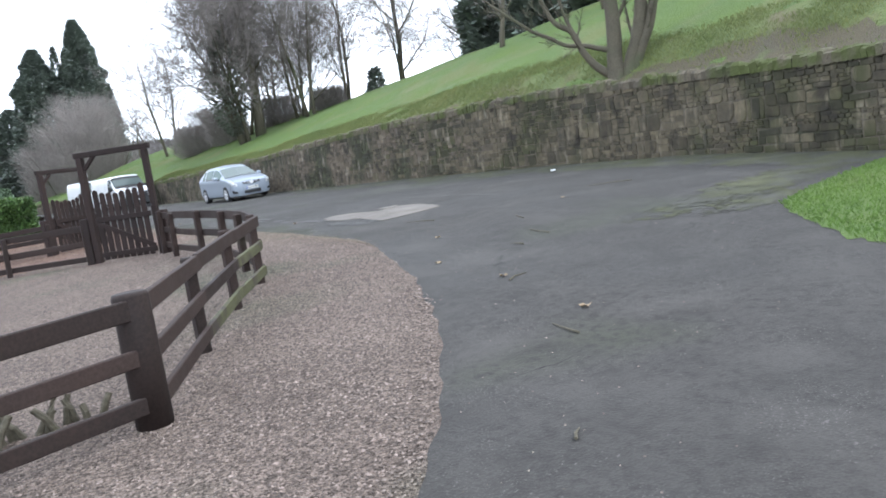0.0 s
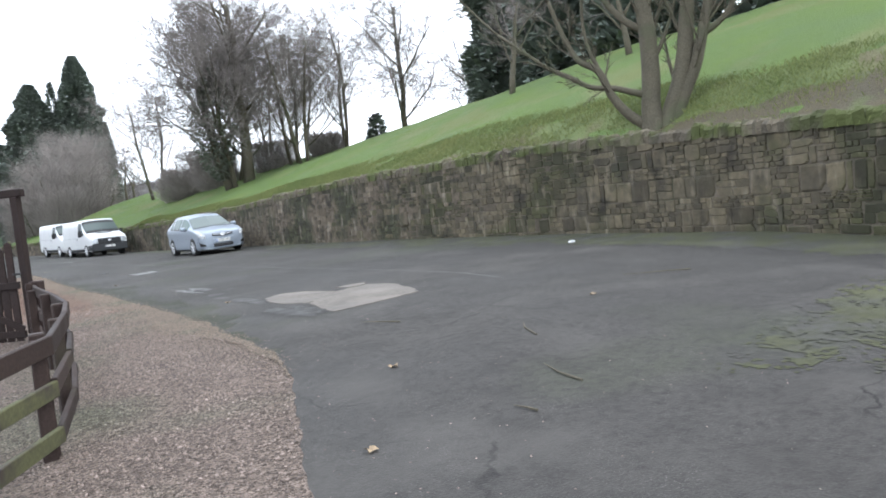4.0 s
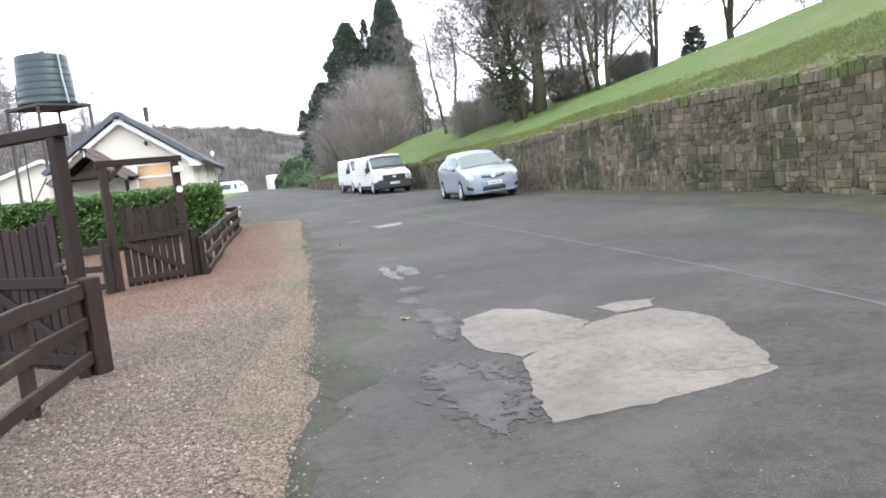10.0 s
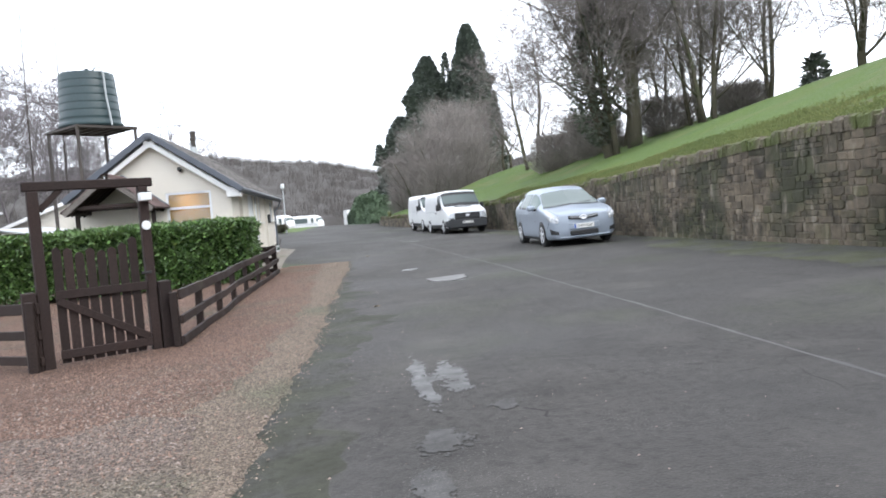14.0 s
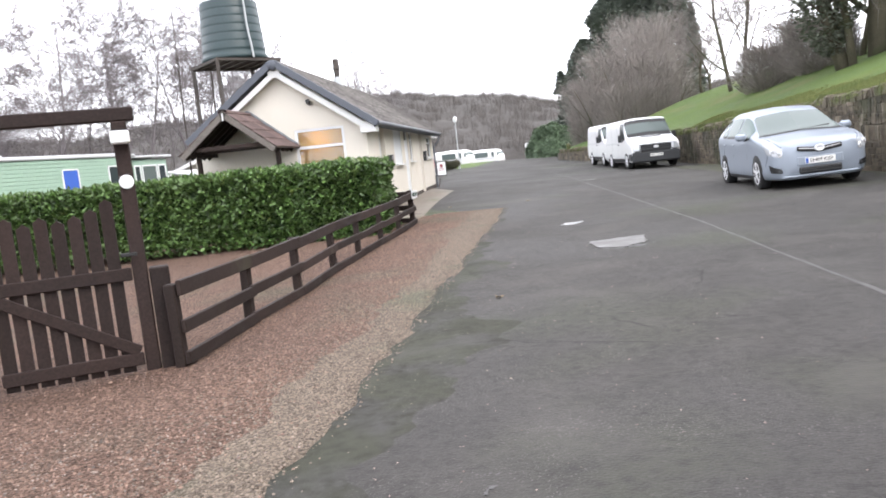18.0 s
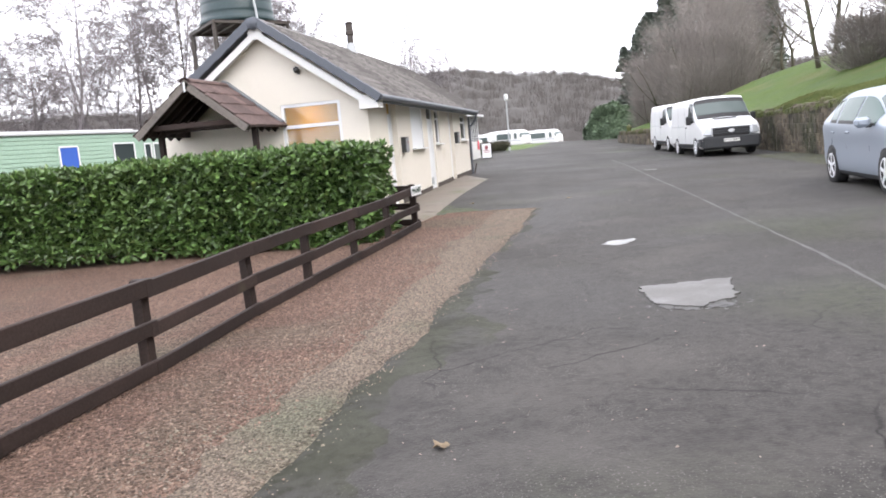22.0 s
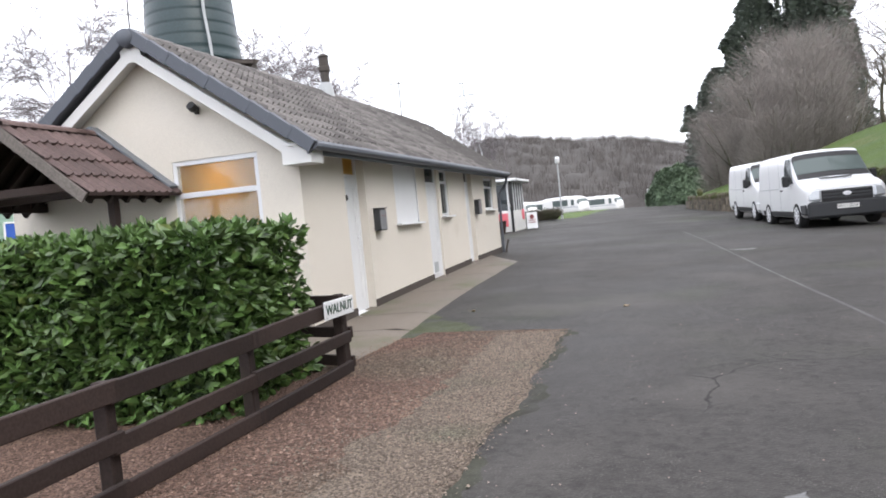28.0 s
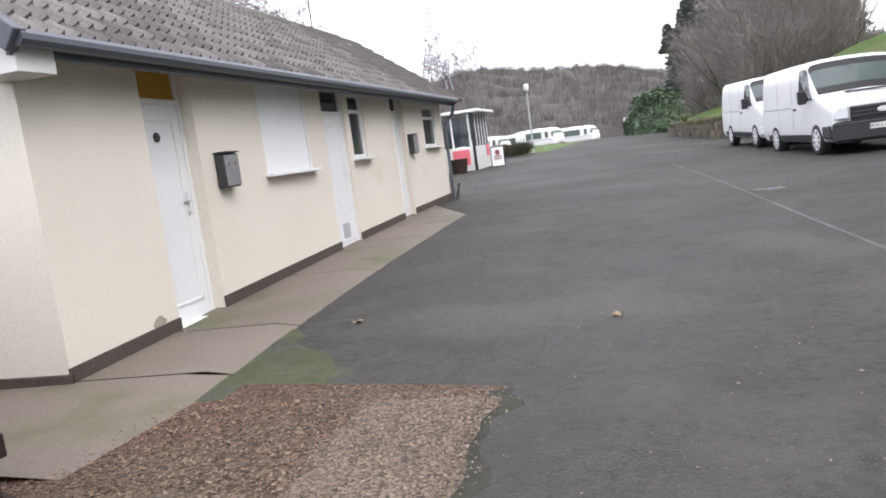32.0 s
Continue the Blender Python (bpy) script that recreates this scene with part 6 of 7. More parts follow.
# ---- trees ----
class Tree:
    """Grows tapered limbs; thick ones go to the trunk mesh and thin ones to the crown mesh."""

    def __init__(self, seed, thin=0.03, sides=(7, 3)):
        self.r = random.Random(seed)
        self.trunk, self.crown = ([], []), ([], [])
        self.thin, self.sides = thin, sides

    def limb(self, p, d, length, r0, level, spec):
        r = self.r
        if level >= spec["levels"]:
            d = (Vector(d).normalized() + Vector((r.uniform(-1, 1), r.uniform(-1, 1), r.uniform(-1, 1))) * 0.2 + Vector((0, 0, spec["lift"] * spec.get("tip", 1)))).normalized()
            side = d.cross(Vector((r.uniform(-1, 1), r.uniform(-1, 1), r.uniform(-1, 1)))).normalized() * spec.get("twig", 0.008)
            k = len(self.crown[0])
            self.crown[0].extend([Vector(p) - side, Vector(p) + side, Vector(p) + d * length * 1.35])
            self.crown[1].append((k, k + 1, k + 2))
            return
        seg = 5 if r0 > self.thin else 2
        pts, rad = [Vector(p)], [r0]
        d = Vector(d).normalized()
        end = r0 * spec["taper"]
        for i in range(seg):
            d = (d + Vector((r.uniform(-1, 1), r.uniform(-1, 1), r.uniform(-1, 1))) * spec["wander"] + Vector((0, 0, spec["lift"] * (1 if level < 2 else spec.get("tip", 1))))).normalized()
            pts.append(pts[-1] + d * length / seg)
            rad.append(r0 + (end - r0) * (i + 1) / seg)
        big = r0 > self.thin
        v, f = tube(pts, rad, self.sides[0] if big else self.sides[1])
        store = self.trunk if big else self.crown
        k = len(store[0])
        store[0].extend(v)
        store[1].extend(tuple(i + k for i in q) for q in f)
        n = spec["kids"][level]
        for i in range(n):
            u = spec["from"] + (1 - spec["from"]) * (i + r.random()) / n
            j = min(seg - 1, int(u * seg))
            q = pts[j].lerp(pts[j + 1], u * seg - j)
            a = (pts[j + 1] - pts[j]).normalized()
            s = a.cross(Vector((r.uniform(-1, 1), r.uniform(-1, 1), r.uniform(-1, 1)))).normalized()
            sp = spec["spread"] * r.uniform(0.7, 1.25)
            nd = a * math.cos(sp) + s * math.sin(sp)
            rr = (r0 + (end - r0) * u) * spec["thin"] * r.uniform(0.75, 1.1)
            self.limb(q, nd, length * spec["short"] * r.uniform(0.7, 1.2) * (1.15 - 0.45 * u), max(rr, spec.get("least", 0.007)), level + 1, spec)

    def make(self, m, label, category="tree", bark=None, twig=None, group=""):
        t = thing("tree", m, label, category, group)
        part("trunk", self.trunk, bark or BARK, t, smooth=True)
        if self.crown[0]:
            part("crown", self.crown, twig or TWIG, t, "fine bare twigs")
        return t


BROAD = dict(levels=4, kids=(9, 6, 5, 9), spread=0.75, short=0.55, thin=0.55, taper=0.35, wander=0.14, lift=0.06, **{"from": 0.25})


def bare_tree(seed, height, r0, spec, stems=1, splay=0.15, thin=0.03):
    t = Tree(seed, thin)
    for i in range(stems):
        a = 2 * math.pi * i / max(1, stems) + 0.4
        t.limb((0.3 * math.cos(a) * (stems > 1), 0.3 * math.sin(a) * (stems > 1), -0.3), (splay * math.cos(a), splay * math.sin(a), 1), height * (0.62 if spec is BROAD else 0.8), r0, 0, spec)
    return t


def at_hill(x, y, yaw=0):
    return pose(x, y, hill_z(x, y), 0, 0, yaw)


def conifer(seed, height, radius, count, spray=0.7, shape=0.8, base=0.04, point=1.0):
    """Crown of short drooping sprays round a trunk, denser towards the skin, with gaps."""
    r = random.Random(seed)
    vs, fs = [], []
    for _ in range(count):
        u = r.random() ** 1.25
        z = height * (base + (1 - base) * u)
        R = radius * max(0.03, min(1.0, (1 - u) / point) ** shape) * (0.82 + 0.3 * noise.noise((z * 0.5, seed, r.random() * 0.2)))
        a = r.uniform(0, 2 * math.pi)
        R *= 0.85 + 0.3 * noise.noise((math.cos(a) * 1.8, math.sin(a) * 1.8, z * 0.55 + seed)) + 0.22 * noise.noise((math.cos(a) * 5, math.sin(a) * 5, z * 1.3 + seed))
        q = R * (0.68 + 0.32 * math.sqrt(r.random()))
        p = Vector((q * math.cos(a), q * math.sin(a), z))
        d = Vector((math.cos(a), math.sin(a), r.uniform(-0.5, 0.75))).normalized()
        s = d.cross(Vector((0, 0, 1))).normalized()
        s = (s + Vector((0, 0, r.uniform(-0.8, 0.8)))).normalized()
        L = spray * r.uniform(0.5, 1.15)
        k = len(vs)
        vs += [p - d * L * 0.3, p + s * L * 0.3, p + d * L * 0.75, p - s * L * 0.3]
        fs += [(k, k + 1, k + 2), (k, k + 2, k + 3)]
    return vs, fs


# many-stemmed tree on the bank just behind the wall
mt = Tree(3, 0.02, (10, 3))
LIMB = dict(levels=3, kids=(5, 6, 8), spread=0.6, short=0.42, thin=0.42, taper=0.35, wander=0.1, lift=0.05, least=0.006, **{"from": 0.25})


def bough(t, points, radii, spec, grow=1.6):
    """A limb through given points; it goes on growing from its tip, with small branches along its outer half."""
    pts = [Vector(p) for p in refine(points, 4)]
    rad = [float(v) for v in refine([[q] for q in radii], 4)[:, 0]]
    rad = [q * (1 + 0.07 * noise.noise(p * 2.3)) for q, p in zip(rad, pts)]
    v, f = tube(pts, rad, 10)
    k = len(t.trunk[0])
    t.trunk[0].extend(v)
    t.trunk[1].extend(tuple(i + k for i in q) for q in f)
    t.limb(pts[-1] - (pts[-1] - pts[-2]) * 0.3, pts[-1] - pts[-3], grow, rad[-1], 0, spec)
    for i in range(len(pts) // 3, len(pts) - 1, 2):
        a = (pts[i + 1] - pts[i]).normalized()
        sd = a.cross(Vector((t.r.uniform(-1, 1), t.r.uniform(-1, 1), t.r.uniform(-1, 1)))).normalized()
        t.limb(pts[i], a * 0.75 + sd * 0.65 + Vector((0, 0, 0.25)), grow * t.r.uniform(0.35, 0.7), rad[i] * t.r.uniform(0.2, 0.34), 1, spec)


bough(mt, [(0.0, 0.0, -0.3), (-0.03, 0.04, 0.4), (0.0, 0.0, 1.05), (0.0, 0.0, 1.86), (-0.02, 0.03, 2.4), (0.0, 0.1, 3.3)], (0.3, 0.2, 0.185, 0.175, 0.165, 0.14), LIMB, 2.6)
bough(mt, [(0.12, -0.15, -0.3), (0.2, -0.26, 0.32), (0.34, -0.42, 0.85), (0.44, -0.53, 1.47), (0.52, -0.6, 2.24), (0.6, -0.7, 3.2)], (0.26, 0.17, 0.165, 0.16, 0.15, 0.13), LIMB, 2.6)
bough(mt, [(0.2, -0.3, -0.3), (0.32, -0.42, 0.42), (0.5, -0.68, 1.08), (0.6, -0.83, 1.67), (0.7, -0.98, 2.37), (0.78, -1.1, 3.1)], (0.18, 0.13, 0.12, 0.11, 0.1, 0.085), LIMB, 2.2)
bough(mt, [(0.6, -0.82, 1.72), (0.8, -1.08, 1.9), (0.96, -1.3, 2.18), (1.05, -1.45, 2.6)], (0.075, 0.065, 0.06, 0.05), LIMB, 1.8)
bough(mt, [(0.0, 0.05, 0.0), (-0.29, 0.39, 0.33), (-0.49, 0.65, 0.79), (-0.62, 0.83, 1.32), (-0.86, 1.15, 1.61), (-1.03, 1.37, 2.22), (-1.16, 1.54, 2.89)], (0.12, 0.1, 0.085, 0.08, 0.062, 0.05, 0.042), LIMB, 1.9)
bough(mt, [(-0.6, 0.82, 1.3), (-0.72, 0.96, 1.85), (-0.76, 1.01, 2.36), (-0.74, 0.98, 3.0)], (0.06, 0.04, 0.035, 0.028), LIMB, 1.3)
bough(mt, [(-0.05, 0.1, 0.7), (-0.25, 0.33, 0.8), (-0.45, 0.6, 0.92), (-0.73, 0.97, 1.01), (-0.98, 1.3, 1.28), (-1.2, 1.59, 1.48), (-1.51, 2.01, 1.91), (-1.84, 2.44, 2.38)], (0.08, 0.07, 0.06, 0.055, 0.05, 0.042, 0.036, 0.03), LIMB, 1.4)
bough(mt, [(0.0, 0.0, 1.95), (-0.27, 0.36, 2.26), (-0.49, 0.65, 2.77), (-0.6, 0.8, 3.3)], (0.09, 0.07, 0.06, 0.05), LIMB, 1.7)
mt.make(at_hill(16.35, 12.65), "many-stemmed bare tree with smooth grey-brown limbs on the bank", twig=BARK)
# big twin trees on the bank past the car
big = Tree(11, 0.04, (7, 3))
for d, l, r0, p in (((0.02, -0.06, 1), 9.5, 0.34, (0.3, 0.0)), ((-0.1, 0.05, 1), 8.8, 0.24, (-0.8, 0.0)), ((-0.22, -0.1, 1), 7, 0.14, (-0.6, -0.3))):
    big.limb((p[0], p[1], -0.3), d, l, r0, 0, {**BROAD, "kids": (17, 9, 7, 11), "spread": 0.85, "short": 0.56, "thin": 0.42, "lift": 0.05, "least": 0.015, "from": 0.16, "twig": 0.0065})
big_tree = big.make(at_hill(20.7, 46.0) @ Matrix.Scale(1.12, 4), "large bare broadleaved tree, its trunks wrapped in dark ivy")
iv_v, iv_f = [], []
r = random.Random(5)
for _ in range(5200):
    u, a = r.random(), r.uniform(0, 6.283)
    z = 0.2 + 5.9 * u
    wide = (0.35 + 1.4 * math.sin(math.pi * min(1.0, u ** 0.8)) ** 1.3) * (0.8 + 0.55 * noise.noise((math.cos(a) * 1.4, math.sin(a) * 1.4, z * 0.7)))
    q = wide * math.sqrt(r.random())
    p = Vector((-1.05 - 0.05 * z + q * math.cos(a), 0.1 + q * math.sin(a), z))
    d = Vector((math.cos(a), math.sin(a), r.uniform(-0.9, 0.6))).normalized() * r.uniform(0.05, 0.12)
    w = d.cross(Vector((r.uniform(-1, 1), r.uniform(-1, 1), 1))).normalized() * r.uniform(0.03, 0.07)
    k = len(iv_v)
    iv_v += [p - d, p + w, p + d, p - w]
    iv_f += [(k, k + 1, k + 2), (k, k + 2, k + 3)]
part("ivy", (iv_v, iv_f), IVY, big_tree, "dense dull green ivy leaves")
mid = bare_tree(21, 9.5, 0.13, {**BROAD, "kids": (12, 8, 5, 8), "spread": 0.9, "thin": 0.42, "lift": 0.03, "least": 0.011, "from": 0.14, "twig": 0.0055}, 2, 0.2, 0.035)
mid_tree = mid.make(at_hill(23.7, 43.8), "bare tree with spreading thin branches on the bank", group="bare trees on the bank")
for x, y, yaw in ((24.8, 47.5, 80), (21.5, 49.5, 150), (27.5, 45.5, 230), (27.3, 56.7, 20), (19.5, 60, 300), (28, 53, 120)):
    copy_thing(mid_tree, at_hill(x, y, yaw))
lone = bare_tree(31, 10.5, 0.22, dict(BROAD, kids=(14, 8, 6, 10), spread=1.0, wander=0.2, thin=0.5, least=0.016, **{"from": 0.1}), 1, 0.05, 0.04)
lone_tree = lone.make(at_hill(31.0, 43.6), "bare tree standing against the sky on the crest", group="bare trees on the crest")
for x, y, yaw in ((37, 43.5, 100), (41, 41, 200), (40, 47, 140)):
    copy_thing(lone_tree, at_hill(x, y, yaw))
twisty = bare_tree(47, 4.2, 0.11, dict(BROAD, kids=(8, 6, 5, 7), wander=0.28, spread=0.9, thin=0.45, least=0.012), 2, 0.12)
twisty.make(at_hill(19.4, 67.1), "small twisted bare tree at the edge of the bank")
small = bare_tree(41, 4.6, 0.13, dict(BROAD, kids=(9, 6, 5, 8), spread=0.7, thin=0.45))
small.make(at_hill(22.4, 23.6), "slim bare tree growing out of the grass bank")
sm2 = bare_tree(43, 5, 0.13, dict(BROAD, kids=(9, 6, 5, 8), thin=0.45))
sm2.make(at_hill(25.0, 20.2), "slim bare tree on the bank below the conifers")


def conifer_tree(m, label, seed, height, radius, count, spray=0.7, shape=0.8, base=0.04, point=1.0, group=""):
    t = thing("conifer_tree", m, label, "tree", group)
    part("trunk", tube([(0, 0, -0.5), (0, 0, height * 0.5), (0, 0, height * 0.95)], [radius * 0.09, radius * 0.06, 0.03], 8), BARK, t)
    part("crown", conifer(seed, height, radius, count, spray, shape, base, point), CONIFER, t, "dark green sprays of foliage")
    return t


def leaders(ob, seed, height, radius):
    """Pointed side tops beside the main one."""
    r = random.Random(seed)
    for _ in range(9):
        a, q, u = r.uniform(0, 6.283), radius * r.uniform(0.25, 0.6), r.uniform(0.4, 0.62)
        v, f = conifer(r.randrange(999), height * r.uniform(0.2, 0.27), radius * 0.22, 800, 0.5, 0.7)
        part("side_top", ([p + Vector((q * math.cos(a), q * math.sin(a), height * u)) for p in v], f), CONIFER, ob)


for x, y, h, rad, count, shape, lab in ((21.4, 92.5, 20.2, 4.6, 36000, 0.6, "tall dense dark green conifer behind the thicket"), (17.1, 94.5, 17.5, 5.6, 36000, 0.6, "dense dark green conifer beside a taller one"),
                                        (13.9, 97, 11.5, 4.6, 16000, 0.6, "broad dark conifer at the thicket's edge")):
    leaders(conifer_tree(pose(x, y, 1.0), lab, int(x), h, rad, count, 0.55, shape, point=0.75, group="conifers behind the vans"), int(y), h, rad)


def brush(seed, height, radius, count, up=1.3, reach=1.0, fine=1.0):
    """A leafless crown of slender upright twigs that spring from a few stems, with a soft uneven outline."""
    r = random.Random(seed)
    vs, fs = [], []
    for _ in range(count):
        f, u = r.uniform(0, 6.283), r.random()
        hgt = r.uniform(0.08, 1.0)
        wide = radius * math.sin(min(1.0, hgt * 1.25 + 0.25) * math.pi * 0.62) * (0.85 + 0.35 * noise.noise((math.cos(f) * 1.5, math.sin(f) * 1.5, hgt * 3 + seed)))
        q = wide * math.sqrt(u)
        low = Vector((q * math.cos(f), q * math.sin(f), height * hgt * 0.93))
        d = Vector((math.cos(f) * 0.5 + r.uniform(-0.5, 0.5), math.sin(f) * 0.5 + r.uniform(-0.5, 0.5), r.uniform(0.1, up))).normalized()
        L = r.uniform(0.5, 1.3) * reach
        side = d.cross(Vector((r.uniform(-1, 1), r.uniform(-1, 1), 0.3))).normalized() * r.uniform(0.008, 0.022) * fine
        k = len(vs)
        vs += [low - side, low + side, low + d * L]
        fs.append((k, k + 1, k + 2))
    return vs, fs


def thicket_tree(m, seed, height, radius, count):
    t = thing("tree", m, "brown leafless thicket in front of the conifers", "tree", "brown thicket trees")
    st = Tree(seed, 0.03)
    for i in range(5):
        a = 6.283 * i / 5
        st.limb((0.3 * math.cos(a), 0.3 * math.sin(a), -0.3), (0.4 * math.cos(a), 0.4 * math.sin(a), 1), height * 0.75, 0.08, 0, dict(BROAD, kids=(6, 4, 3, 2), levels=2, least=0.02))
    part("trunk", st.trunk, BARK, t, smooth=True)
    part("limb_growth", st.crown, BROWNTWIG, t)
    part("crown", brush(seed, height, radius, count, 1.3, 1.0, 0.55), BROWNTWIG, t, "fine bare twigs")


for i, (x, y, h, rad) in enumerate(((13.6, 70.5, 7.4, 2.5), (15.6, 71.5, 9.0, 2.9), (17.4, 72.5, 9.8, 2.6), (16.4, 75.0, 10.5, 2.8), (12.4, 72.5, 5.6, 2.2), (16.6, 69.5, 6.6, 2.2), (14.6, 68.6, 4.8, 2.2), (17.9, 76.0, 9.0, 2.2))):
    thicket_tree(pose(x, y, 0.75), 51 + i, h, rad, 7500)
for i, (x, y, h, rad) in enumerate(((32.4, 35.6, 10.5, 2.5), (33, 31.5, 11, 3.6), (35.5, 27, 12, 4.0), (32.5, 25.5, 10.5, 3.6), (33.5, 20.5, 10.5, 3.6), (37, 18.5, 12, 4.0), (34, 14.5, 11, 3.8), (36.5, 34, 12, 3.6), (36, 10, 11, 4), (35, 5, 11, 4))):
    conifer_tree(at_hill(x, y), "dark evergreen on the crest of the bank", 60 + i, h, rad, 9000, 0.7, 0.4, 0.0, group="evergreens on the crest")
conifer_tree(at_hill(30.0, 45.6), "small round evergreen bush on the crest", 80, 1.9, 0.9, 500, 0.5, 0.4, 0.0)

for i, (x, y, h, rad) in enumerate(((21.0, 51.5, 2.6, 1.8), (24.4, 50.0, 2.2, 1.7), (26.6, 46.5, 1.6, 1.3), (22.0, 56.5, 3.0, 2.0), (19.8, 55.0, 2.4, 1.7))):
    bb = thing("bramble_bush", at_hill(x, y) @ Matrix.Translation((0, 0, -0.45)), "tangled leafless bramble bush on the bank", "bush", "bramble bushes")
    part("growth", brush(90 + i, h, rad, 5000, 1.0, 0.6), BROWNTWIG, bb)

# round evergreen bush by the lane, far off
bush = thing("round_bush", pose(9.7, 88.5, 1.0), "large rounded dark green evergreen bush", "bush")
bv, bf = [], []
r = random.Random(8)
for _ in range(16000):
    d = Vector((r.gauss(0, 1), r.gauss(0, 1), r.gauss(0, 1))).normalized()
    d.z = abs(d.z)
    p = Vector((d.x * 2.6, d.y * 2.6, d.z * 3.3)) * (0.82 + 0.14 * noise.noise(d * 3.1) + 0.1 * r.random())
    s = d.cross(Vector((r.uniform(-1, 1), r.uniform(-1, 1), 1))).normalized() * r.uniform(0.06, 0.12)
    q = s.cross(d) * r.uniform(0.5, 1.2) + d * r.uniform(-0.06, 0.08)
    k = len(bv)
    bv += [p - s, p + q, p + s, p - q + d * 0.1]
    bf += [(k, k + 1, k + 2), (k, k + 2, k + 3)]
part("leaves", (bv, bf), surface("evergreen_leaf", (0.075, 0.118, 0.068), (0.115, 0.165, 0.098), 1, 8, 0.7, 0, spread=0.4, island=True), bush)

# birches beyond the caravans and the green mobile home
bs = dict(levels=4, kids=(15, 7, 5, 10), spread=0.62, short=0.48, thin=0.42, taper=0.2, wander=0.09, lift=0.05, tip=-4.0, least=0.017, twig=0.009, **{"from": 0.25})
b1 = bare_tree(71, 13.5, 0.12, bs, 1).make(pose(-16.5, 52, 0), "tall bare silver birch with fine drooping twigs", bark=BIRCH, twig=BIRCH, group="birches")
b2 = bare_tree(72, 12.5, 0.11, dict(bs, kids=(13, 7, 6, 11)), 2, 0.14).make(pose(-20.5, 51, 0), "bare twin-stemmed silver birch tree", bark=BIRCH, twig=BIRCH, group="birches")
r = random.Random(17)
for i in range(18):
    a, d = 0.36 + 0.038 * i + r.uniform(-0.02, 0.02), r.uniform(40, 62)
    sc_ = r.uniform(0.8, 1.15)
    o = copy_thing((b1, b2)[i % 2], pose(8 - d * math.sin(a), 22 + d * math.cos(a), 0.2, 0, 0, r.uniform(0, 360)))
    o.scale = (sc_, sc_, sc_)
for i in range(9):
    copy_thing((b1, b2)[i % 2], pose(-52 + 4.2 * i + r.uniform(-2, 2), 165 + r.uniform(-12, 20), 7 + r.uniform(0, 3), 0, 0, r.uniform(0, 360)))

# wooded hills all round
wvs, wfs = [], []
r = random.Random(23)


def woods_z(a, d):
    top = along(a, ((-0.6, 12.0), (-0.1, 13.2), (-0.03, 14.0), (0.05, 16.8), (0.2, 21.0), (0.35, 18.5), (0.6, 15.5), (1.7, 15.0)))
    return top * step(120, 235, d) * (1 + 0.04 * math.sin(17 * a) + 0.03 * math.sin(41 * a)) - 0.3


for _ in range(10000):
    a = r.uniform(-0.6, 1.7)
    d = 236 - 106 * r.random() ** 1.4
    x, y = 8 - math.sin(a) * d, 26 + math.cos(a) * d
    z = woods_z(a, d) - 0.6
    h, w = r.uniform(4.5, 7.0), r.uniform(1.3, 2.4)
    for _ in range(22):
        f = r.uniform(0, 6.28)
        u = r.random()
        q = w * math.sqrt(u)
        tip = Vector((x + q * math.cos(f), y + q * math.sin(f), z + h * (1.0 - 0.3 * u) * r.uniform(0.8, 1.05)))
        low = Vector((x + 0.35 * q * math.cos(f), y + 0.35 * q * math.sin(f), z + h * r.uniform(0.2, 0.5)))
        b = r.uniform(0, 3.14)
        s_ = Vector((math.cos(b), math.sin(b), 0.2)) * r.uniform(0.03, 0.09)
        k = len(wvs)
        wvs += [low - s_ * 0.4, tip, low.lerp(tip, 0.6) + s_]
        wfs.append((k, k + 2, k + 1))
tagged(new("far_woods", mesh_of("far_woods", wvs, wfs, WOODS)), "hazy brown leafless woods on the far hillside", "woods", kind="stuff")
fv, ff = [], []
A, Dd = steps(-1.1, 1.9, 0.0075), [126, 128, 130] + steps(132, 240, 2.6) + [260, 300]
for a in A:
    for d in Dd:
        x, y = 8 - math.sin(a) * d, 26 + math.cos(a) * d
        crown = 1.1 * noise.noise((x * 0.19, y * 0.19, 0)) + 0.6 * noise.noise((x * 0.5, y * 0.5, 4)) + 0.5 * noise.noise((x * 1.1, y * 1.1, 8))
        fv.append((x, y, woods_z(a, d) - 1.5 + (step(126, 134, d) * (4.2 + crown) if d < 250 else 2.0)))
nd = len(Dd)
for i in range(len(A) - 1):
    ff.extend((i * nd + j, i * nd + j + 1, (i + 1) * nd + j + 1, (i + 1) * nd + j) for j in range(nd - 1))
tagged(new("far_hillside", mesh_of("far_hillside", fv, ff, WOODFLOOR, True)), "far hillside under the rounded crowns of leafless woods", "hill", kind="structure")


# ---- mobile home, caravans, kiosk ----
mh = thing("mobile_home", pose(-8.9, 46.5, 0.42, 0, 0, 75), "long mint-green mobile home with a pale flat roof", "mobile home")
part("body", box(12.5, 3.0, 2.35, (-6.25, 1.5, 0.35), 0.03), MINT, mh)
for k in range(15):
    part("cladding_board", box(12.4, 0.03, 0.13, (-6.25, -0.012, 0.5 + 0.145 * k), 0.01), MINT, mh)
part("roof", join(box(12.8, 3.2, 0.1, (-6.25, 1.5, 2.7), 0.02), box(12.6, 2.2, 0.08, (-6.25, 1.5, 2.8), 0.03)), GREYROOF, mh)
part("roof_vent", lathe([(0.3, 0), (0.3, 0.1), (0.22, 0.16)], 14, pose(-5.5, 1.2, 2.86)), UPVC, mh)
part("skirt", box(12.3, 2.9, 0.5, (-6.25, 1.5, -0.12)), BUMPER, mh)
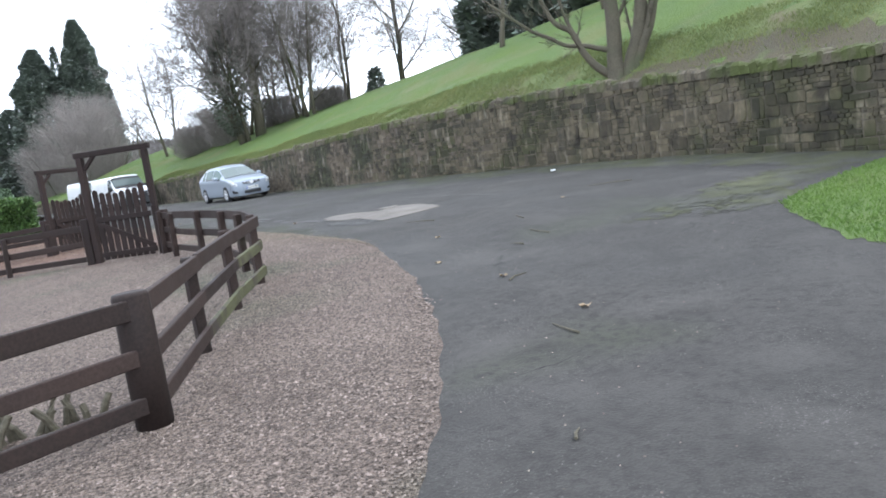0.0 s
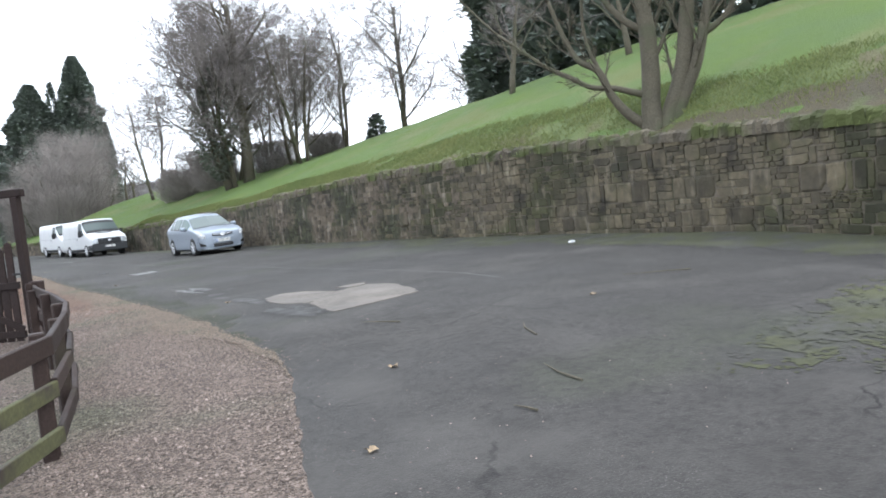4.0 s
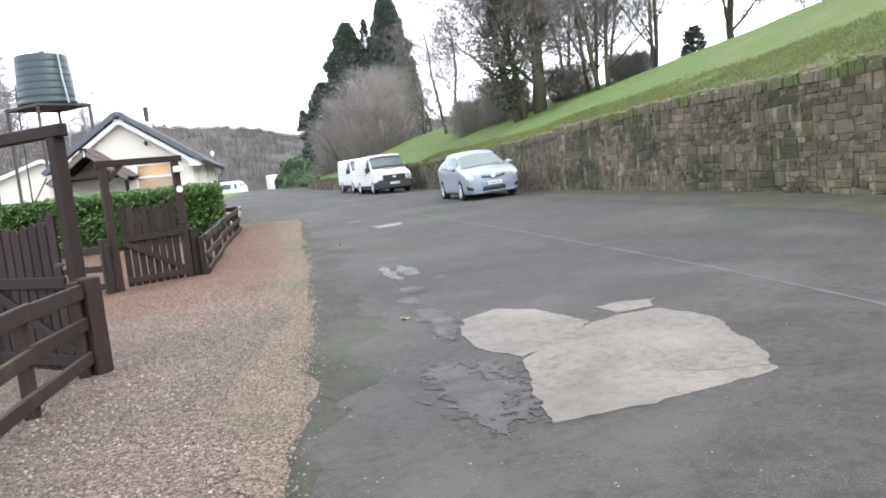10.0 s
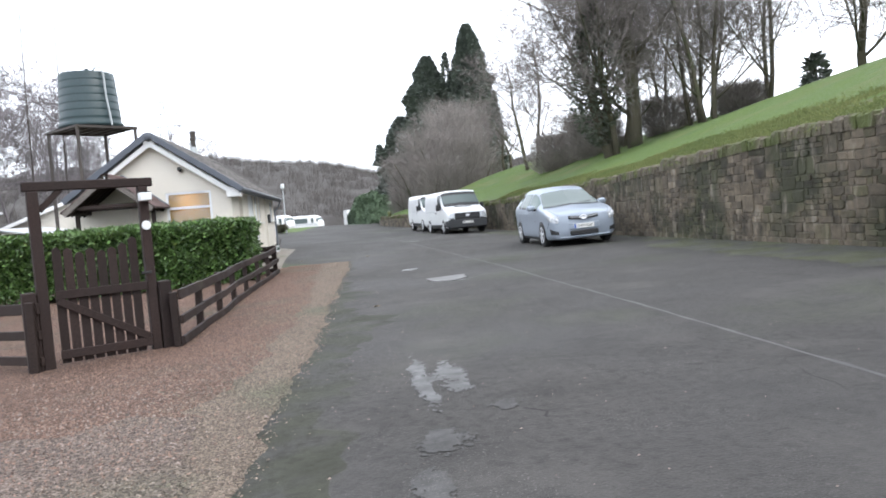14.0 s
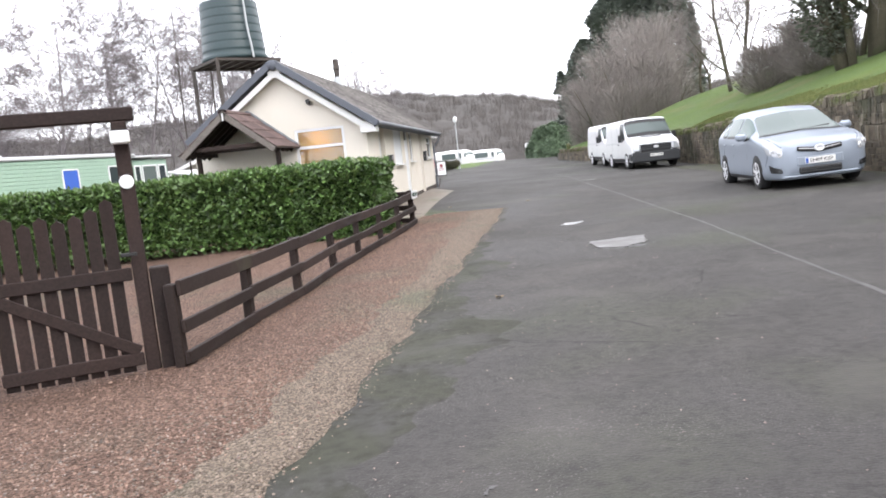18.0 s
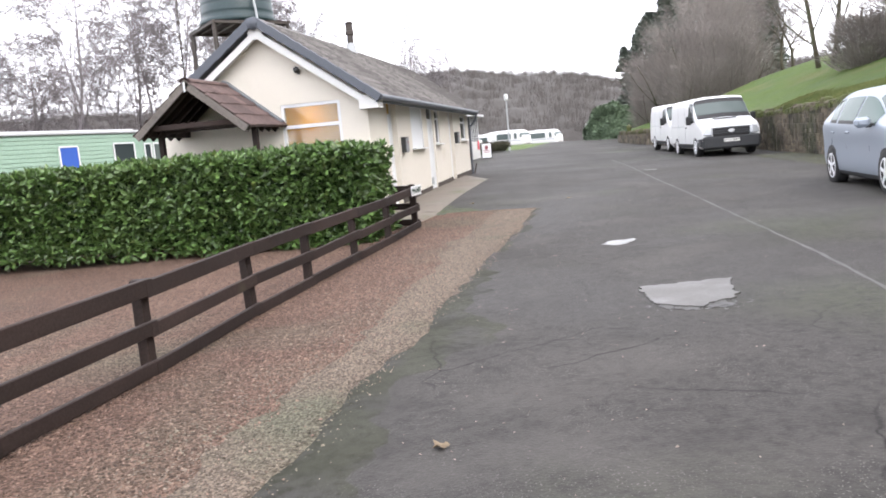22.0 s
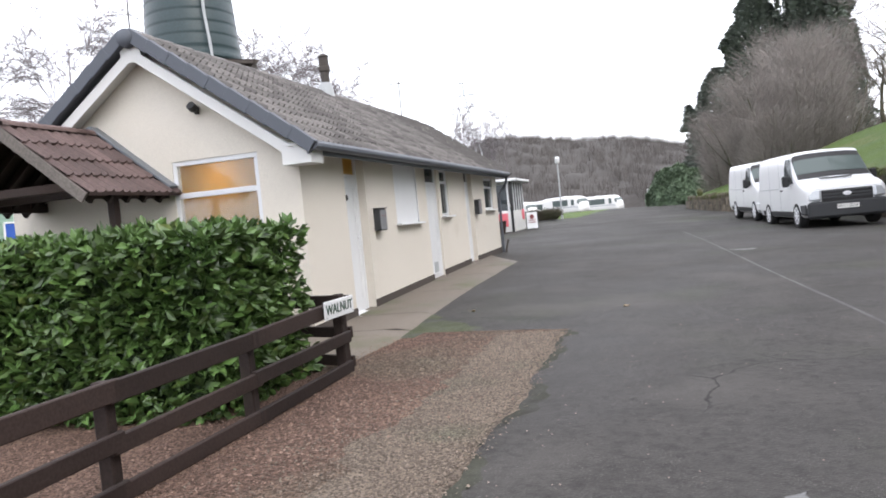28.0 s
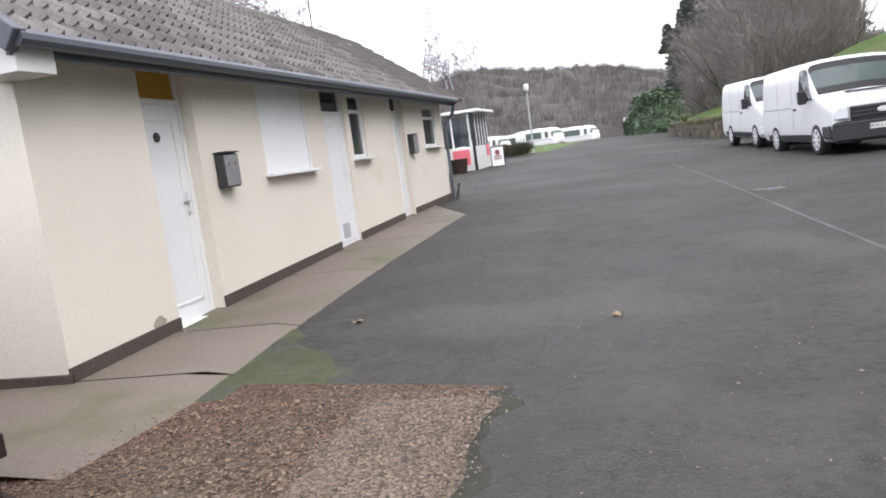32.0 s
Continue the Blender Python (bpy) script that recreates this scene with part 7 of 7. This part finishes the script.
for x, w, z, h, mat, lab in ((-3.3, 0.75, 1.35, 0.9, BLUE, "window with a blue blind"), (-0.9, 0.95, 1.3, 1.0, DARKPANE, "dark window"), (-7.6, 0.6, 1.6, 0.5, GREYPIPE, "small pale window"), (-9.6, 1.1, 1.3, 0.9, GREYPIPE, "pale curtained window"), (-11.5, 1.2, 1.3, 0.9, DARKPANE, "dark window")):
    wd = part("window", join(box(w, 0.05, 0.05, (x, -0.05, z)), box(w, 0.05, 0.05, (x, -0.05, z + h)), box(0.05, 0.05, h, (x - w / 2, -0.05, z)), box(0.05, 0.05, h, (x + w / 2, -0.05, z))), UPVC, mh, "white window frame")
    part("pane", box(w - 0.04, 0.02, h - 0.04, (x, -0.045, z + 0.03)), mat, wd, lab)
part("bay", box(2.3, 2.6, 2.2, (1.15, 1.5, 0.35), 0.03), MINT, mh, "mint-green glazed end")
part("bay_roof", box(2.5, 3.0, 0.1, (1.2, 1.5, 2.62), 0.02), GREYROOF, mh)
for x0, x1 in ((0.25, 0.62), (0.7, 1.6), (1.68, 2.15)):
    wd = part("bay_window", join(*[box(wx, 0.05, wz, (cx, 0.17, cz)) for wx, wz, cx, cz in ((x1 - x0, 0.06, (x0 + x1) / 2, 1.25), (x1 - x0, 0.06, (x0 + x1) / 2, 2.25), (0.05, 1.0, x0 + 0.025, 1.25), (0.05, 1.0, x1 - 0.025, 1.25))]), UPVC, mh, "white window frame")
    part("pane", box(x1 - x0 - 0.06, 0.02, 0.96, ((x0 + x1) / 2, 0.18, 1.28)), DARKPANE if x0 < 0.6 or x0 > 1.6 else CARGLASS, wd)
for k in range(2):
    wd = part("end_window", box(0.05, 1.0, 1.0, (2.32, 0.9 + k * 1.15, 1.25), 0.01), UPVC, mh)
    part("pane", box(0.02, 0.86, 0.86, (2.35, 0.9 + k * 1.15, 1.32)), DARKPANE, wd)
shed = thing("grey_shed", pose(-7.5, 50.5, 0.3, 0, 0, 70), "low shed with a pale grey sheet roof", "shed")
part("walls", box(3.2, 2.4, 1.9, (0, 0, -0.1), 0.02), WOOD, shed)
part("roof", box(3.6, 2.8, 0.08, (0, 0, 1.85), 0.01, Matrix.Rotation(radians(8), 4, "X")), GREYROOF, shed)


def caravan(m, label, length=6.0):
    c = thing("touring_caravan", m, label, "caravan", "touring caravans")
    S = Shell([(0.0, 0.45, 0.6, 1.0, 1.3, 0.9, 0.95, 0.85), (0.25, 0.42, 0.55, 1.3, 1.95, 1.08, 1.12, 0.98), (0.9, 0.42, 0.55, 1.5, 2.45, 1.1, 1.13, 1.05), (2.0, 0.42, 0.55, 1.5, 2.56, 1.1, 1.13, 1.07),
               (length - 0.8, 0.42, 0.55, 1.5, 2.56, 1.1, 1.13, 1.07), (length - 0.1, 0.45, 0.6, 1.5, 2.4, 1.08, 1.1, 1.03), (length, 0.6, 0.7, 1.45, 2.2, 1.0, 1.03, 0.98)], 3)
    part("body", S.body(), CARAVAN, c, smooth=True)
    part("front_window", S.geo(0.75, 1.5, 4.6, 7, 0.01), CARGLASS, c, smooth=True)
    for sd in (1, -1):
        for a, b in ((2.2, 2.7), (3.25, 3.7)):
            part("side_window", S.geo(a, b, 3.9, 4.9, 0.01, (sd,)), CARGLASS, c, smooth=True)
        part("stripe", S.geo(1, 5, 3.0, 3.34, 0.006, (sd,)), GREYPIPE, c, smooth=True)
        wheel(c, sd * 1.02, length * 0.55, 0.32, 0.18, 6)
    part("hitch", beam((0, 0.2, 0.5), (0, -1.0, 0.45), 0.1, 0.08), STEEL, c)
    part("roof_light", box(0.5, 0.5, 0.1, (0, length * 0.5, 2.57), 0.02), UPVC, c)


tagged(new("grass_pitch", strip("grass_pitch", steps(73, 150, 1.0), lambda y: -30.0, lambda y: along(y, ((73, 3.3), (84, 3.9), (100, 4.6), (150, 6.0))), 0.03, GRASS, 12, 0.1)),
       "green grass pitch under the caravans", "grass", kind="structure")
for x, y, yaw, L in ((2.6, 139, 66, 7.4), (-1.4, 127, 56, 6.6), (-6.2, 137, 60, 6.2), (-9.3, 133, 56, 6.0), (-15, 131, 60, 6.2), (-20, 136, 62, 6.4)):
    caravan(pose(x, y, ground_z(x, y) + 0.03, 0, 0, yaw), "white touring caravan parked on the grass pitch", L)
box_van = thing("box_van", pose(8.0, 146, ground_z(8, 146), 0, 0, 8), "distant white lorry box at the lane's end", "lorry")
part("box", box(2.3, 5.0, 2.6, (0, 2.5, 0.7), 0.04), CARAVAN, box_van)
part("chassis", box(2.0, 6.4, 0.25, (0, 2.2, 0.45)), BUMPER, box_van)
part("cab", box(2.1, 1.4, 1.9, (0, -0.8, 0.6), 0.12), CARAVAN, box_van)
for sx in (-1, 1):
    for yy in (-0.8, 3.8):
        wheel(box_van, sx * 0.95, yy, 0.42, 0.26, 6)

kiosk = thing("kiosk", pose(1.95, 59.2, ground_z(1.9, 59.2)), "small white glazed kiosk with a flat roof and pink panels", "kiosk")
part("back", box(0.1, 3.0, 2.3, (-2.3, 1.5, 0), 0.01), CARAVAN, kiosk)
part("side", box(2.3, 0.1, 0.95, (-1.15, 0.05, 0), 0.01), CARAVAN, kiosk)
part("front_panel", box(0.1, 3.0, 0.95, (0, 1.5, 0), 0.01), CARAVAN, kiosk)
part("pink_panel", box(0.7, 0.03, 0.6, (-0.55, -0.02, 0.25), 0.01), PINK, kiosk, "faded pink panel")
part("pink_panel", box(0.03, 0.5, 0.5, (0.07, 2.4, 0.5), 0.01), PINK, kiosk, "faded pink panel")
part("roof", box(2.9, 3.5, 0.12, (-1.1, 1.5, 2.28), 0.02), UPVC, kiosk)
part("corner_post", box(0.1, 0.1, 2.28, (0, 0.02, 0)), BLACK, kiosk)
for k in range(5):
    part("post", box(0.08, 0.08, 1.35, (0, 0.55 + 0.58 * k, 0.95)), UPVC, kiosk)
for k in range(5):
    part("pane", box(0.02, 0.5, 1.3, (0, 0.28 + 0.58 * k, 0.96)), DARKPANE, kiosk)
for k in range(3):
    part("pane", box(0.62, 0.02, 1.2, (-0.5 - 0.7 * k, 0.05, 0.98)), DARKPANE, kiosk)
    part("post", box(0.07, 0.08, 1.35, (-0.14 - 0.7 * k, 0.05, 0.95)), UPVC, kiosk)
bin_ = thing("planter_tub", pose(1.55, 57.9, ground_z(1.5, 57.9)), "weathered brown tub beside the kiosk", "planter")
part("tub", lathe([(0.28, 0), (0.36, 0.55), (0.33, 0.55), (0.3, 0.45)], 18), WOOD, bin_)
ab = thing("a_board", pose(2.65, 60.2, ground_z(2.6, 60.2), 0, 0, 12) @ Matrix.Diagonal((0.7, 0.7, 0.8, 1)), "white pavement sign with a dark frame and red print", "sign board")
for s in (1, -1):
    fr = part("panel", box(0.7, 0.03, 1.0, (0, 0.0, 0), 0.01, Matrix.Translation((0, s * 0.22, 0)) @ Matrix.Rotation(s * 0.2, 4, "X")), UPVC, ab)
    part("frame", join(*[box(wx, 0.04, wz, (cx, 0, cz), 0.008, Matrix.Translation((0, s * 0.22, 0)) @ Matrix.Rotation(s * 0.2, 4, "X")) for wx, wz, cx, cz in ((0.78, 0.05, 0, 0), (0.78, 0.05, 0, 1.0), (0.05, 1.05, -0.37, 0), (0.05, 1.05, 0.37, 0))]), BLACK, fr)
part("emblem", lathe([(0.14, 0), (0.14, 0.008), (0.09, 0.008), (0.09, 0)], 20, pose(0, -0.12, 0.72, 79, 0, 0)), MAROON, ab, "round faded red emblem")
for k in range(2):
    part("print_line", box(0.46, 0.012, 0.045, (0, -0.19 + 0.02 * k, 0.38 + 0.12 * k)), MAROON, ab)
for k in range(2):
    part_y = 59.7 + 3.6 * k
    tagged(flat_patch("road_marking", [(2.85, part_y), (3.85, part_y + 0.1), (3.85, part_y + 0.4), (2.85, part_y + 0.3)], 0.006, PAINTLINE), "white painted road marking", "road marking", kind="structure")
sc = thing("roadside_shrub", pose(1.6, 71.0, ground_z(1.6, 71.0)), "low brown leafless shrub beside the lane", "shrub")
sv, sf = brush(5, 0.6, 1.25, 4000, 1.0, 0.35)
part("brushwood", (sv, sf), BARK, sc)
lamp = thing("street_lamp", pose(2.4, 73.0, ground_z(2.4, 73.0)), "tall grey street lamp post with a small white lantern", "street lamp")
part("post", tube([(0, 0, -0.1), (0, 0, 1.2), (0, 0, 3.5)], [0.07, 0.05, 0.04], 10), GREYPIPE, lamp)
part("lantern", lathe([(0.08, 3.48), (0.14, 3.54), (0.15, 3.8), (0.08, 3.9)], 14), UPVC, lamp)
fp = thing("finial_ball", pose(10.4, 67.6, 1.5), "small stone knob on the wall end", "finial")
part("knob", lathe([(0.1, 0), (0.12, 0.1), (0.16, 0.22), (0.12, 0.36), (0.03, 0.4)], 12), COPE, fp)
# pylon far off over the woods
py = thing("pylon", pose(-36, 205, 16), "distant lattice electricity pylon above the woods", "pylon")
for sx in (-1, 1):
    for sy in (-1, 1):
        part("leg", tube([(sx * 3, sy * 3, 0), (sx * 0.5, sy * 0.5, 15), (0, 0, 22)], [0.16, 0.1, 0.06], 4), GREYPIPE, py)
for z, w in ((12, 4.5), (15, 3.6), (18, 2.8)):
    part("arm", tube([(-w, 0, z), (w, 0, z)], 0.12, 4), GREYPIPE, py)
for z in range(2, 14, 3):
    part("lattice", tube([(-3 + z * 0.16, 0, z), (3 - (z + 3) * 0.16, 0, z + 3), (-3 + (z + 3) * 0.16, 0, z + 3), (3 - z * 0.16, 0, z)], 0.07, 4), GREYPIPE, py)


# ---- on the ground ----
tagged(flat_patch("concrete_patch", [(7.97, 13.38), (8.12, 13.94), (8.47, 14.13), (8.73, 13.83), (8.93, 13.03), (8.55, 12.63), (8.15, 12.48), (7.97, 12.88)], 0.006, PATCH), "pale rounded concrete patch in the asphalt", "patch", kind="structure")
tagged(flat_patch("concrete_patch", [(8.17, 12.43), (7.96, 11.68), (7.89, 11.19), (8.44, 11.16), (9.23, 11.24), (9.41, 11.66), (9.64, 12.52), (9.49, 13.04), (9.15, 13.08), (8.95, 13.0)], 0.007, PATCH), "large pale cracked concrete patch in the asphalt", "patch", kind="structure")
tagged(flat_patch("concrete_patch", [(9.13, 13.5), (9.19, 13.16), (9.49, 13.13), (9.65, 13.38), (9.4, 13.48)], 0.007, PATCH), "small pale concrete patch", "patch", kind="structure")
slab = thing("drain_slab", pose(0, 0, 0), "pale rectangular concrete slab let into the asphalt", "slab")
flat_patch("slab", [(8.94, 26.02), (9.25, 26.12), (9.66, 26.15), (9.62, 25.5), (9.32, 25.23), (9.0, 25.4)], 0.012, SLAB, "", slab, rag=0.07)
puddle = thing("puddle", pose(0, 0, 0), "small pale puddle of rain water reflecting the sky", "puddle")
flat_patch("water", [(8.62, 28.6), (8.7, 28.82), (8.86, 28.86), (9.02, 28.92), (9.0, 28.74), (8.9, 28.54), (8.76, 28.46)], 0.003, WATER, "", puddle, rag=0.06)




def broken_patch(x, y, w, h, seed, material, cell=0.01):
    """A worn spot that breaks up into fragments towards its edge."""
    vs, fs, ids = [], [], {}

    def corner(i, j):
        if (i, j) not in ids:
            px, py = x + i * cell, y + j * cell
            px += cell * 0.45 * noise.noise((px * 31, py * 31, seed))
            py += cell * 0.45 * noise.noise((px * 29, py * 29, seed + 4))
            ids[i, j] = len(vs)
            vs.append((px, py, ground_z(px, py) + 0.0045))
        return ids[i, j]

    for i in range(-int(w * 1.4 / cell), int(w * 1.4 / cell)):
        for j in range(-int(h * 1.4 / cell), int(h * 1.4 / cell)):
            u, v = (i + 0.5) * cell, (j + 0.5) * cell
            near = 1 - (u / w) ** 2 - (v / h) ** 2
            if near + 0.9 * noise.noise((u * 6, v * 3, seed)) + 0.7 * noise.noise((u * 19, v * 15, seed + 2)) + 0.5 * noise.noise((u * 55, v * 45, seed + 3)) > 0.35:
                fs.append((corner(i, j), corner(i + 1, j), corner(i + 1, j + 1), corner(i, j + 1)))
    return mesh_of("worn_patch", vs, fs, material, True)


for i, (x, y, w, h, mat) in enumerate(((7.93, 14.1, 0.16, 0.8, WORN), (8.05, 16.0, 0.18, 0.3, WORN), (8.06, 17.6, 0.09, 1.05, DAMP), (8.27, 17.65, 0.16, 0.6, DAMP), (8.52, 16.55, 0.13, 0.14, WORN), (7.9, 15.3, 0.1, 0.3, WORN), (9.97, 41.2, 0.3, 0.2, DAMP), (9.3, 25.3, 0.34, 0.22, DAMP), (7.72, 12.0, 0.36, 0.8, WORN))):
    tagged(new("worn_patch", broken_patch(x, y, w, h, i, mat)), "worn damp patch broken out of the asphalt" if mat is DAMP else "worn pale patch broken out of the asphalt", "patch", kind="structure")
for i, (x, y, w, h) in enumerate(((10.6, 5.5, 2.5, 0.7), (9.2, 4.75, 0.9, 0.35))):
    tagged(new("moss_film", broken_patch(x, y, w, h, 20 + i, FRINGE, 0.03)), "thin green moss creeping over the asphalt", "moss", kind="structure")
SEAM = ((10.6, 10.3), (12, 10.6), (14, 10.72), (20, 10.73), (27, 10.6), (33.5, 10.2), (38, 9.85), (44, 9.45), (50, 9.0))
tagged(new("seam_line", strip("seam_line", steps(10.8, 50, 0.1), lambda y: along(y, SEAM) - 0.022 + 0.02 * noise.noise((0, y * 2, 0)), lambda y: along(y, SEAM) + 0.016, 0.0025, PAINTLINE, 1, 0.012)),
       "thin pale joint line across the asphalt", "road line", kind="structure")
LEAVES = ((7.7, 14.4), (9.6, 8.4), (5.4, 5.1), (7.87, 22.8), (6.0, 35.0), (8.0, 34.6), (5.6, 6.4), (4.9, 3.6), (6.7, 7.9))
for i, (x, y) in enumerate(LEAVES):
    lf = thing("fallen_leaf", pose(x, y, ground_z(x, y) + 0.006, 0, 0, 47 * i), "curled dry pale brown leaf on the asphalt", "leaf", "fallen leaves")
    n = 10
    pts = [(0.042 * (1 + 0.35 * math.cos(5 * a)) * math.cos(a), 0.034 * (1 + 0.3 * math.cos(5 * a + 1)) * math.sin(a), 0.012 + 0.012 * math.cos(3 * a)) for a in [2 * math.pi * k / n for k in range(n)]]
    part("blade", (pts + [(0, 0, 0.004)], [(k, (k + 1) % n, n) for k in range(n)]), LEAFBROWN, lf)
for i, (x, y, L, a) in enumerate(((3.2, 2.1, 0.12, 40), (6.6, 6.1, 0.2, 100), (8.0, 7.6, 0.9, 60), (7.2, 6.3, 0.7, 75), (11.2, 8.3, 0.8, 140), (5.3, 4.9, 0.3, 20), (7.8, 9.5, 0.5, 120), (4.4, 3.2, 0.35, 80))):
    tw = thing("fallen_twig", pose(x, y, ground_z(x, y) + 0.01, 0, 0, a), "thin dry twig lying on the asphalt", "twig", "fallen twigs")
    part("stem", tube([(0, 0, 0), (L * 0.4, 0.03 * L, 0.01), (L, -0.08 * L, 0.004)], [0.009, 0.007, 0.003], 5), BARK, tw)
lit = thing("litter", pose(13.7, 12.7, ground_z(13.7, 12.7)), "small white scrap of litter near the wall", "litter")
part("scrap", box(0.12, 0.09, 0.05, (0, 0, 0), 0.015), UPVC, lit)


def pebbles(name, count, inside, sizes, r, lift=0.012, material=None):
    """Loose angular stones strewn over the ground."""
    vs, fs = [], []
    done = 0
    while done < count:
        x, y = inside(r)
        s = r.uniform(*sizes) * (1.5 if r.random() < 0.06 else 1)
        z = ground_z(x, y) + lift
        a = r.uniform(0, 6.28)
        c, q = math.cos(a) * s, math.sin(a) * s
        k = len(vs)
        f = r.uniform(0.5, 0.9)
        vs += [(x + c, y + q, z), (x - q * f, y + c * f, z + 0.002), (x - c, y - q, z), (x + q * f, y - c * f, z), (x + c * 0.3, y + q * 0.3, z + s * r.uniform(0.4, 0.9)), (x - c * 0.35, y - q * 0.35, z + s * r.uniform(0.3, 0.8))]
        fs += [(k, k + 1, k + 4), (k + 1, k + 5, k + 4), (k + 1, k + 2, k + 5), (k + 2, k + 3, k + 5), (k + 3, k + 4, k + 5), (k + 3, k, k + 4)]
        done += 1
    return mesh_of(name, vs, fs, material or PEBBLE)


def gravel_spot(r, lo=0.5, hi=33.3, margin=False):
    while True:
        y = r.uniform(lo, hi)
        e = along(y, EDGE)
        x = e + 0.15 - abs(r.gauss(0, 1)) * 2.2 if r.random() < 0.8 else e - r.uniform(0, 7)
        if x < e - 0.03 + 0.16 * r.random() ** 4 and (x > trodden(y) + r.gauss(0, 0.42) * step(8, 11, y)) == margin:
            return x, y


tagged(new("loose_gravel", pebbles("loose_gravel", 36000, lambda r: gravel_spot(r, 0.5, 18 + 2.5 * r.random()), (0.006, 0.014), random.Random(2))), "loose pale brown and grey gravel stones", "gravel", kind="stuff")
tagged(new("loose_gravel", pebbles("loose_gravel", 34000, lambda r: gravel_spot(r, 17 - 2.5 * r.random(), 33.3), (0.005, 0.013), random.Random(3), 0.012, PEBBLE_RED)), "loose reddish gravel stones", "gravel", kind="stuff")


def grit_spot(r):
    y = r.uniform(0.5, 36)
    return along(y, EDGE) + 0.05 + abs(r.gauss(0, 1)) * 1.6, y


tagged(new("loose_gravel", pebbles("loose_gravel", 32000, lambda r: gravel_spot(r, 8.5, 33.3, True), (0.004, 0.011), random.Random(5), 0.014, PEBBLE_WORN)), "small pale stones of the trodden gravel margin", "gravel", kind="stuff")
tagged(new("scattered_grit", pebbles("scattered_grit", 1600, grit_spot, (0.003, 0.009), random.Random(4), 0.001)), "grit and small stones strewn on the asphalt", "gravel", kind="stuff")

# tufts of long grass on the bank and the verge
gv, gf = [], []
r = random.Random(9)


def blade(x, y, z, h, lean):
    a = r.uniform(0, 6.28)
    w = 0.0018 + 0.0028 * r.random()
    dx, dy = lean * math.cos(a), lean * math.sin(a)
    sx, sy = -math.sin(a) * w, math.cos(a) * w
    k = len(gv)
    gv.extend([(x - sx, y - sy, z - 0.02), (x + sx, y + sy, z - 0.02), (x + dx * 0.5, y + dy * 0.5, z + h * 0.7), (x + dx, y + dy, z + h * 0.75)])
    gf.extend([(k, k + 1, k + 2), (k, k + 2, k + 3)])


for _ in range(9000):
    y = r.uniform(-2, 50)
    o = along(y, ((-6, 3.4), (13, 3.2), (20, 2.6), (30, 1.8), (55, 1.3)))
    d = 0.2 + o * r.random()
    x = wall_x(y) + d
    if noise.noise((x * 0.8, y * 0.8, 4)) < -0.3 or (3 < y < 15.5 and d < 1.7 and r.random() < 0.85):
        continue
    for _ in range(12):
        xx, yy = x + r.gauss(0, 0.17), y + r.gauss(0, 0.17)
        blade(xx, yy, hill_z(xx, yy) + 0.03, r.uniform(0.03, 0.11) * (1 if y < 18 else 0.75), r.uniform(0.015, 0.07))
tagged(new("grass_tufts", mesh_of("grass_tufts", gv, gf, BLADE)), "tufts of long winter grass", "grass", kind="stuff")
gv, gf = [], []
for _ in range(16000):
    y = r.uniform(-2, 4.65)
    lo = along(y, ((-8, 5.4), (2.4, 7.1), (2.9, 7.45), (3.4, 7.9), (4.0, 8.5), (4.35, 8.95), (4.55, 10.0), (4.7, 12.0)))
    x = lo + abs(r.gauss(0, 1)) * 2.2
    if x < wall_x(y):
        blade(x, y, ground_z(x, y) + 0.02, r.uniform(0.015, 0.04), r.uniform(0.01, 0.04))
tagged(new("verge_grass", mesh_of("verge_grass", gv, gf, VERGEBLADE)), "short green grass blades on the verge", "grass", kind="stuff")

# ---- single stones and tiles ----
cope_mesh = [mesh_of("coping_stone", *cope_block(random.Random(50 + k)), COPE) for k in range(6)]
for i, (nm, me, m) in enumerate(WALL_PIECES):
    ob = part(nm, me or cope_mesh[i % 6], STONE_MOSSY if me else COPE, wall)
    ob.matrix_world = m
for nm, me, m in ROOF_PIECES:
    part(nm, me, TILE, bungalow).matrix_local = m
